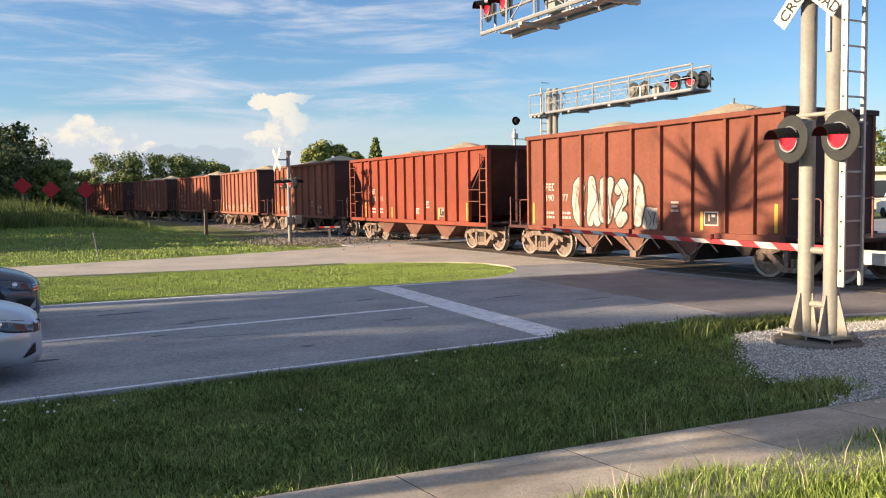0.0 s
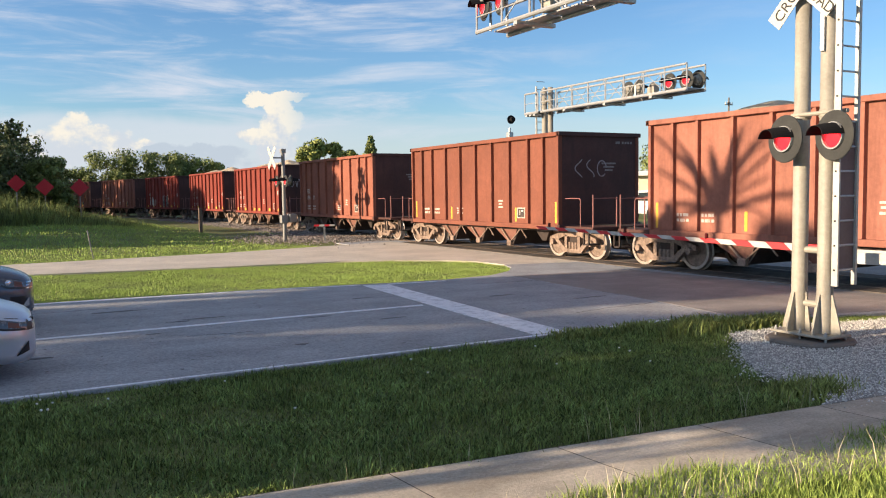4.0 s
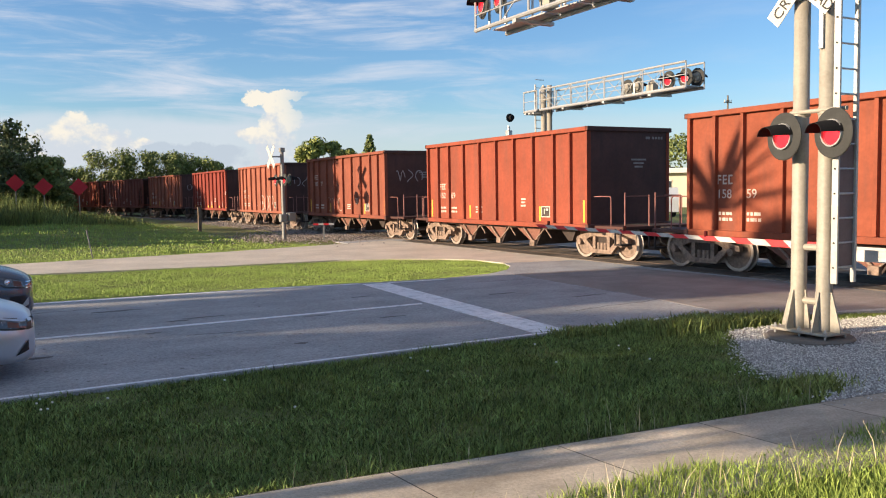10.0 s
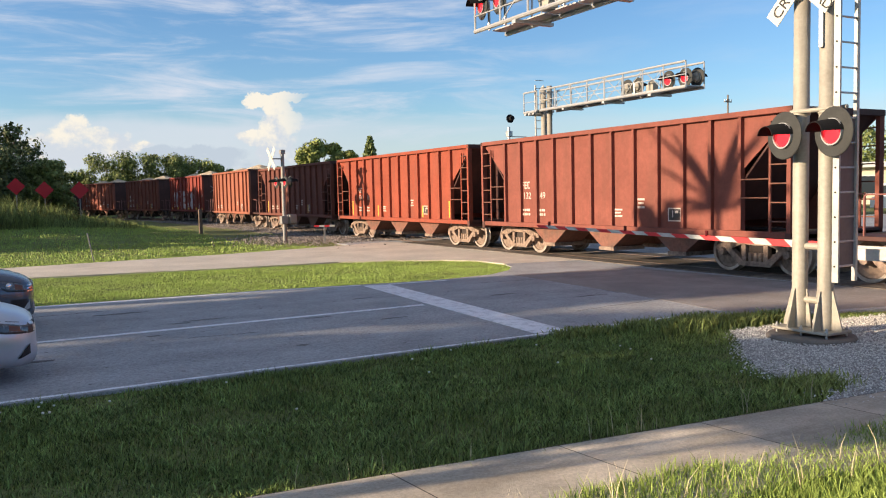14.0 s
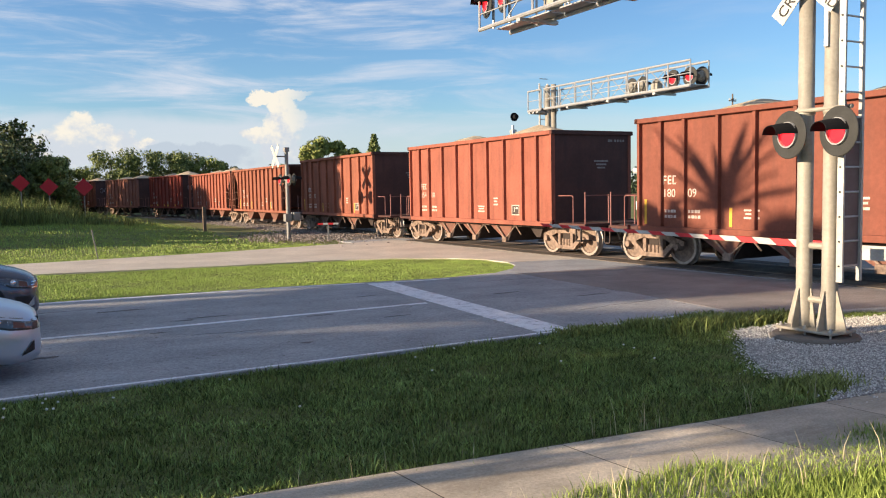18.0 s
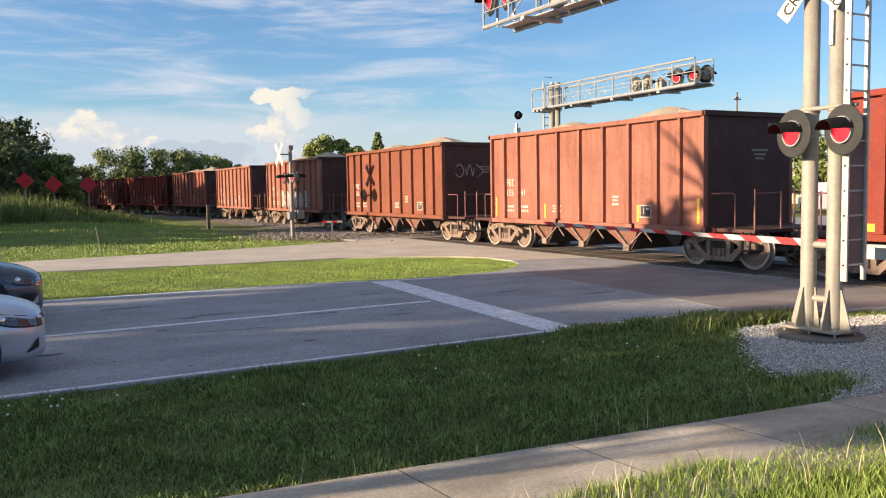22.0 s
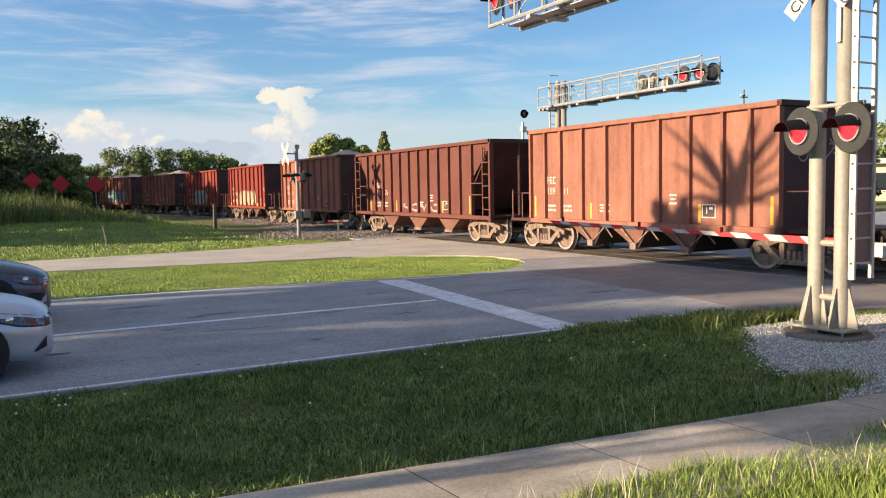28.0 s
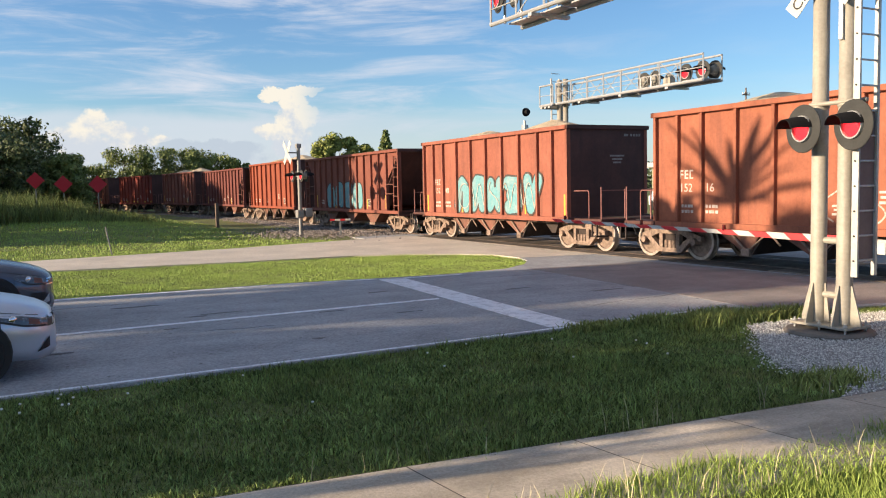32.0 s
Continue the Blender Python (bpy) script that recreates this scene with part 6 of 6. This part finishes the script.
        if dark:
            for zz in (0.575, 0.612, 0.650):
                part("grille_bar", patch(2.165, 2.245, lambda x: zz - 0.006, lambda x: zz + 0.008, 0.012, sy, 6, 1), M_CHROME, c, "chrome bar")
        else:
            part("grille_edge", patch(2.185, 2.255, lambda x: 0.555, lambda x: 0.668, 0.008, sy, 4, 3), M_TRIM, c, "black grille edge")
        if dark:
            part("fog_recess", patch(1.94, 2.16, lambda x: 0.30, lambda x: 0.47, 0.005, sy, 6, 3), M_TRIM, c)
        part("fog_trim", patch(2.07, 2.20, lambda x: 0.285 + (x - 2.07) * 0.35, lambda x: 0.295 + (x - 2.07) * 1.15, 0.010, sy, 6, 2), M_CHROME if dark else M_TRIM, c)
        part("bumper_seam", patch(1.725, 1.732, lambda x: 0.50, lambda x: 0.68, 0.004, sy, 1, 6), M_TRIM, c)
        part("hood_seam", patch(0.9, 2.1, lambda x: float(np.interp(x, [0.9, 2.1], [0.895, 0.690])), lambda x: float(np.interp(x, [0.9, 2.1], [0.900, 0.695])), 0.004, sy, 12, 1), M_TRIM, c)
        part("mirror", Geo().box(0.62, 0.80, min(sy * 0.93, sy * 1.10), max(sy * 0.93, sy * 1.10), 0.98, 1.12, 0.03), paint, c)
        part("door_seam", Geo().box(0.70, 0.708, min(sy * 0.90, sy * 0.904), max(sy * 0.90, sy * 0.904), 0.35, 0.95), M_TRIM, c)
    part("grille", Geo().prism([(-0.42, 0.57), (0.42, 0.57), (0.40, 0.665), (-0.40, 0.665)], "x", 2.13, 2.265), M_TRIM, c)
    for z in ((0.59, 0.62, 0.65) if dark else ()):
        part("grille_bar", Geo().box(2.20, 2.278, -0.35, 0.35, z - 0.006, z + 0.006), M_CHROME, c)
    part("lower_intake", Geo().prism([(-0.36, 0.30), (0.36, 0.30), (0.32, 0.40), (-0.32, 0.40)], "x", 2.18, 2.282), M_TRIM, c)
    return c


def build_cars():
    make_sedan("silver_sedan", "silver saloon waiting at the crossing, nose in view", at(-1.88, 10.72, 0.02), M_SILVER, False)
    make_sedan("grey_sedan", "dark grey saloon with chrome grille waiting beside it", at(-1.72, 14.72, 0.02) @ Matrix.Diagonal((1, 1, 1.10, 1)), M_GREY_CAR, True)


# ---- trees ----
def leaf_cloud(centres, per, leaf, seed, squash=0.8):
    """Leaves as small bent quads gathered in clumps; centres: x, y, z, radius."""
    rng = np.random.default_rng(seed)
    c = np.repeat(np.array([q[:3] for q in centres]), per, 0)
    r = np.repeat(np.array([q[3] for q in centres]), per)
    n = len(c)
    d = rng.normal(size=(n, 3))
    d /= np.linalg.norm(d, axis=1)[:, None]
    p = c + d * (r * rng.uniform(0.35, 1.05, n) ** 0.6)[:, None] * np.array([1, 1, squash])
    u = rng.normal(size=(n, 3))
    u -= d * (u * d).sum(1)[:, None] * 0.6
    u /= np.linalg.norm(u, axis=1)[:, None]
    w = np.cross(u, d + rng.normal(size=(n, 3)) * 0.5)
    w /= np.linalg.norm(w, axis=1)[:, None] + 1e-6
    s = leaf * rng.uniform(0.6, 1.4, n)[:, None]
    v = np.stack([p - u * s, p + w * s * 0.55, p + u * s, p - w * s * 0.55], 1)
    f = (np.arange(n) * 4)[:, None] + np.arange(4)[None]
    return v.reshape(-1, 3), f


def make_tree(name, label, m, height, spread, seed, material, clumps=60, per=70, leaf=0.16, low=0.3):
    t = thing(name, label, "tree", m)
    rng = random.Random(seed)
    g = Geo()
    r0 = 0.03 * height
    g.rod((0, 0, -0.3), (0.1, 0, height * 0.35), r0, 10, r0 * 0.7)
    tips = []
    for i in range(7):
        a, up = i * 2.4 + rng.random(), rng.uniform(0.5, 0.85)
        q = (math.cos(a) * spread * 0.55 * rng.uniform(0.5, 1), math.sin(a) * spread * 0.55 * rng.uniform(0.5, 1), height * up)
        g.rod((0.1, 0, height * rng.uniform(0.22, 0.36)), q, r0 * 0.5, 6, r0 * 0.15)
        tips.append(q)
    part("trunk", g, M_BARK, t)
    cl = []
    for i in range(clumps):
        a, z = rng.uniform(0, 6.283), rng.uniform(low, 1.0)
        k = math.sqrt(max(0.05, 1 - ((z - (low + 0.32)) / 0.72) ** 2)) * rng.uniform(0.25, 1.0) ** 0.6
        cl.append((math.cos(a) * spread * k, math.sin(a) * spread * k, height * z * 0.95, spread * rng.uniform(0.18, 0.36)))
    v, f = leaf_cloud(cl, per, leaf, seed)
    part("crown", raw_mesh("crown", v, f, material), material, t)
    return t


def make_palm(name, label, m, height, fronds, length, seed, fan=False):
    t = thing(name, label, "palm tree", m)
    rng = random.Random(seed)
    tr = Geo()
    prof = []
    for i in range(26):
        z = height * i / 25
        prof.append(((0.12 - 0.03 * i / 25) * (1.08 if i % 2 else 1.0), z - 0.3 if i == 0 else z))
    part("trunk", tr.lathe(prof, 12, (0, 0, 0), "z"), M_BARK, t)
    for k in range(fronds):
        a, up = k * 2.39996, rng.uniform(0.12, 1.5)
        L = length * rng.uniform(0.8, 1.1)
        g, pts = Geo(), []
        for i in range(11):
            s = i / 10
            rr = L * (s * math.cos(up * (1 - 0.55 * s)))
            zz = L * (s * math.sin(up) - 0.22 * s * s * (1.5 - 0.6 * up))
            pts.append(Vector((math.cos(a) * rr, math.sin(a) * rr, height + zz)))
        for p, q in zip(pts, pts[1:]):
            g.rod(p, q, 0.03, 4, caps=False)
        side = Vector((-math.sin(a), math.cos(a), 0))
        for i in range(2, 60):
            s = i / 60
            j = min(int(s * 10), 9)
            p = pts[j].lerp(pts[j + 1], s * 10 - j)
            d = (pts[j + 1] - pts[j]).normalized()
            ll = 0.27 * math.sin(math.pi * min(1, 0.15 + 0.85 * s)) ** 0.7 * length / 2.2
            for e in (-1, 1):
                tip = p + (side * e * 0.75 + d * 0.65 + Vector((0, 0, -0.28))) * ll
                wd = d * 0.05
                g.add([p - wd, p + wd, tip], [(0, 1, 2)])
        part("frond", g, M_PALM, t)
    return t


def build_trees():
    # tall growth left of the far lawn
    for i, (x, y, h, s) in enumerate(((-32.9, 59, 6.0, 2.6), (-36.5, 61, 7.3, 3.6), (-29.8, 62, 5.2, 1.9), (-42, 66, 7.8, 4.6), (-40, 74, 7.3, 4.2), (-33.5, 56, 4.2, 2.3))):
        make_tree("broadleaf_tree", "dense broadleaf tree beside the track, leaves darkened for shade", pose(x, y, 0), h, s, 20 + i, M_LEAF_SHADED if i != 2 else M_LEAF, 110, 190, 0.115, 0.06)
    # round trees beyond the train
    for i, (x, y, h, s, mt, per) in enumerate(((-43.9, 109.5, 7.8, 4.6, M_LEAF, 210), (-37.2, 111.8, 8.0, 3.9, M_LEAF, 210), (-32.6, 113.2, 7.0, 3.0, M_LEAF_YEL, 150), (-29.6, 114, 5.8, 2.2, M_LEAF, 120), (-49, 108, 5.8, 3.2, M_LEAF, 120),
                                            (-11.6, 79, 7.2, 2.3, M_LEAF_YEL, 190), (-9.2, 79, 6.3, 1.6, M_LEAF_YEL, 150), (38, 95, 8.5, 6, M_LEAF, 80), (28, 92, 8.0, 5, M_LEAF, 80), (31, 66, 5.6, 2.6, M_LEAF, 80), (45, 84, 7.5, 5, M_LEAF, 80))):
        make_tree("broadleaf_tree", "sunlit rounded broadleaf tree behind the train", pose(x, y, 0), h, s, 40 + i, mt, 80, per, 0.15 if per > 100 else 0.22, 0.15)
    t = thing("pine_tree", "slender dark conifer behind the train", "tree", pose(-7.4, 88, 0))
    part("trunk", Geo().rod((0, 0, -0.3), (0, 0, 8.0), 0.16, 8, 0.03), M_BARK, t)
    cl = [(math.cos(i * 2.4) * (8.2 - z) * 0.22, math.sin(i * 2.4) * (8.2 - z) * 0.22, z, 0.24 + (8.2 - z) * 0.07) for i, z in enumerate(np.linspace(2.5, 8.0, 46))]
    v, f = leaf_cloud(cl, 50, 0.16, 77)
    part("crown", raw_mesh("crown", v, f, M_LEAF), M_LEAF, t)
    # trees out of view whose shade lies on the road and verge: place on the plan, height, spread
    for i, (a, b, h, s, low) in enumerate(((-24, 18.7, 11.2, 1.7, 0.05), (-27, 22.4, 11.8, 0.6, 0.72), (-34, 20.0, 13.3, 1.3, 0.05), (-45, 19.0, 13.9, 2.1, 0.05), (-56, 18.8, 15.3, 2.0, 0.05), (-8, 8.95, 4.6, 1.45, 0.05),
                                           (-66, 21.2, 17.2, 2.0, 0.05), (-41, 17.7, 13.5, 1.9, 0.05), (-51, 19.8, 15.0, 1.9, 0.05), (-30, 21.4, 12.0, 1.0, 0.05), (-48, 21.5, 14.5, 1.1, 0.05), (-32, 20.4, 12.1, 1.1, 0.05), (-31, 21.7, 12.0, 1.1, 0.76), (-8, 7.0, 4.6, 0.45, 0.80), (-8, 7.85, 4.4, 0.38, 0.05))):
        w = W(a, b)
        make_tree("shade_tree", "leafy roadside tree shading the approach", pose(w.x, w.y, 0), h, s, 60 + i, M_LEAF, 75, 60, 0.26, low)
    # shrubs out of view, added to throw shade over the far lawn
    for i, (x, y, h, s) in enumerate(((-25.5, 37.5, 4.2, 2.6), (-29.5, 41.5, 4.6, 2.6), (-22.6, 30.6, 3.3, 1.5), (-24.2, 33.4, 3.7, 1.8))):
        make_tree("shrub", "unseen leafy shrub added to shade the far lawn", pose(x, y, 0), h, s, 90 + i, M_LEAF, 60, 60, 0.2, 0.05)
    # tall growth added up-sun so that the far cars fall in shade
    for i, (x, y, h, s) in enumerate(((-50, 59.0, 12.6, 2.6), (-54.5, 64.0, 13.0, 3.0), (-59, 70, 13.2, 3.2), (-64.5, 76, 13.4, 3.4), (-47, 77, 10.5, 5.0), (-54, 87, 11, 5.0), (-52, 97, 11, 5.0), (-46, 89, 8.5, 4.0))):
        make_tree("shade_tree", "leafy tree added to shade the far cars", pose(x, y, 0), h, s, 80 + i, M_LEAF_SHADED, 60, 60, 0.26, 0.05)
    # unseen high crown, placed so its shade falls on the passing cars
    make_tree("shade_tree", "unseen tall tree added to shade the passing cars", pose(*W(-6.9, 44.3)), 10.4, 3.5, 71, M_LEAF, 150, 70, 0.26, 0.52)
    w = Vector((6.21, 18.53, 0)) - Vector((0.951, 0.309, 0)) * 23.0
    # unseen, placed for the round shadow beside the palm's on the train
    make_tree("shade_tree", "unseen slender tree added to cast a round shadow", pose(*W(-8.15, 19.5)), 7.35, 0.55, 97, M_LEAF, 40, 60, 0.16, 0.78)
    make_palm("palm_tree", "feather-leaved palm on the median", pose(w.x, w.y, 0), 7.0, 24, 2.35, 5)


# ---- beyond the track ----
def build_beyond():
    b = thing("roadside_building", "low cream building with a pale flat roof beyond the track", "building", pose(33, 78, 0, 0, 0, -20))
    part("wall", Geo().box(-14, 14, 0, 10, 0, 3.4), M_STUCCO, b)
    part("roof", Geo().box(-14.6, 14.6, -0.8, 10.6, 3.4, 3.9, 0.05), M_ROOF, b)
    for i in range(7):
        wn = part("window", Geo().box(-12.5 + i * 3.7, -10.5 + i * 3.7, -0.06, 0.02, 1.0, 2.6), M_WINDOW, b)
        part("window_frame", Geo().box(-12.6 + i * 3.7, -10.4 + i * 3.7, -0.09, -0.03, 2.6, 2.72).box(-12.6 + i * 3.7, -10.4 + i * 3.7, -0.09, -0.03, 0.88, 1.0), M_ROOF, wn)
    for i, (x, y) in enumerate(((19.5, 55.0), (24.5, 53.5), (29.5, 52.0), (15.0, 57.0))):
        v = thing("parked_van", "white van parked beyond the track", "vehicle", pose(x, y, 0, 0, 0, 75 + 6 * i), "parked vehicles")
        part("body", Geo().prism([(-2.3, 0.35), (2.4, 0.35), (2.45, 0.95), (1.6, 1.15), (0.9, 1.95), (-2.2, 2.0), (-2.35, 1.2)], "y", -0.92, 0.92), M_VAN, v)
        part("windscreen", Geo().prism([(1.58, 1.17), (0.93, 1.90), (0.96, 1.92), (1.63, 1.18)], "y", -0.80, 0.80), M_WINDOW, v)
        for sy in (-1, 1):
            part("side_window", Geo().prism([(-1.9, 1.25), (1.1, 1.25), (0.75, 1.80), (-1.9, 1.85)], "y", sy * 0.921, sy * 0.93), M_WINDOW, v)
            for wx in (-1.4, 1.5):
                part("wheel", Geo().rod((wx, sy * 0.78, 0.34), (wx, sy * 0.95, 0.34), 0.34, 18), M_TYRE, v)
    for x, y, h in ((31, 88, 11.7), (50, 80, 11)):
        u = thing("utility_pole", "wooden utility pole with crossarm and insulators", "utility pole", pose(x, y, 0, 0, 0, 30))
        part("pole", Geo().rod((0, 0, -0.3), (0, 0, h), 0.13, 10, 0.08), M_WOOD, u)
        part("crossarm", Geo().box(-0.55, 0.55, -0.05, 0.05, h - 0.8, h - 0.70), M_WOOD, u)
        for q in (-0.5, -0.2, 0.2, 0.5):
            part("insulator", Geo().rod((q, 0, h - 0.68), (q, 0, h - 0.48), 0.05, 8), M_GALV, u)
    # distant woods along the horizon
    rng = random.Random(4)
    cl = []
    for i in range(260):
        az = radians(-75 + 150 * i / 260)
        d = rng.uniform(230, 300)
        cl.append((math.sin(az) * d, math.cos(az) * d, rng.uniform(1, 5), rng.uniform(4, 7)))
    v, f = leaf_cloud(cl, 90, 0.9, 9, 0.8)
    tagged(new("far_woods", raw_mesh("far_woods", v, f, M_HILL)), "distant line of green trees", "trees", kind="stuff")


build_ground()
build_roads()
build_signals()
build_gate()
build_far_mast()
build_posts()
build_train()
build_cars()
build_trees()
build_beyond()
build_gravel()
build_smears()
build_specks()
build_flowers()
build_grass()
build_track()
build_sidewalk()


# ---- what moves ----
def motions():
    for k, car in TRAIN:
        rows = []
        for t in range(33):
            p, h = track_at(car_s(k, t))
            rows.append((float(t), pose(p.x, p.y, RAIL_Z, 0, 0, h)))
        walk(car, rows)
        # wheels roll while the car passes the crossing
        t0, t1 = (-48 - car_s(k, 0)) / SPEED, (6 - car_s(k, 0)) / SPEED
        f0, f1 = max(0, math.ceil(t0 * FPS)), min(32 * FPS, math.floor(t1 * FPS))
        if f1 <= f0:
            continue
        spin = []
        for f in range(f0, f1 + 1):
            spin.append((f / FPS, math.degrees(car_s(k, f / FPS) / 0.457)))
        if f0 > 0:
            spin.insert(0, (0.0, spin[0][1]))
        if f1 < 32 * FPS:
            spin.append((32.0, spin[-1][1]))
        for tr in car.children:
            if tr.name.startswith("truck"):
                for ws in tr.children:
                    if ws.name.startswith("wheelset"):
                        x = ws.location.x
                        walk(ws, [(t, pose(x, 0, 0.457, 0, d % 360, 0)) for t, d in spin])


motions()
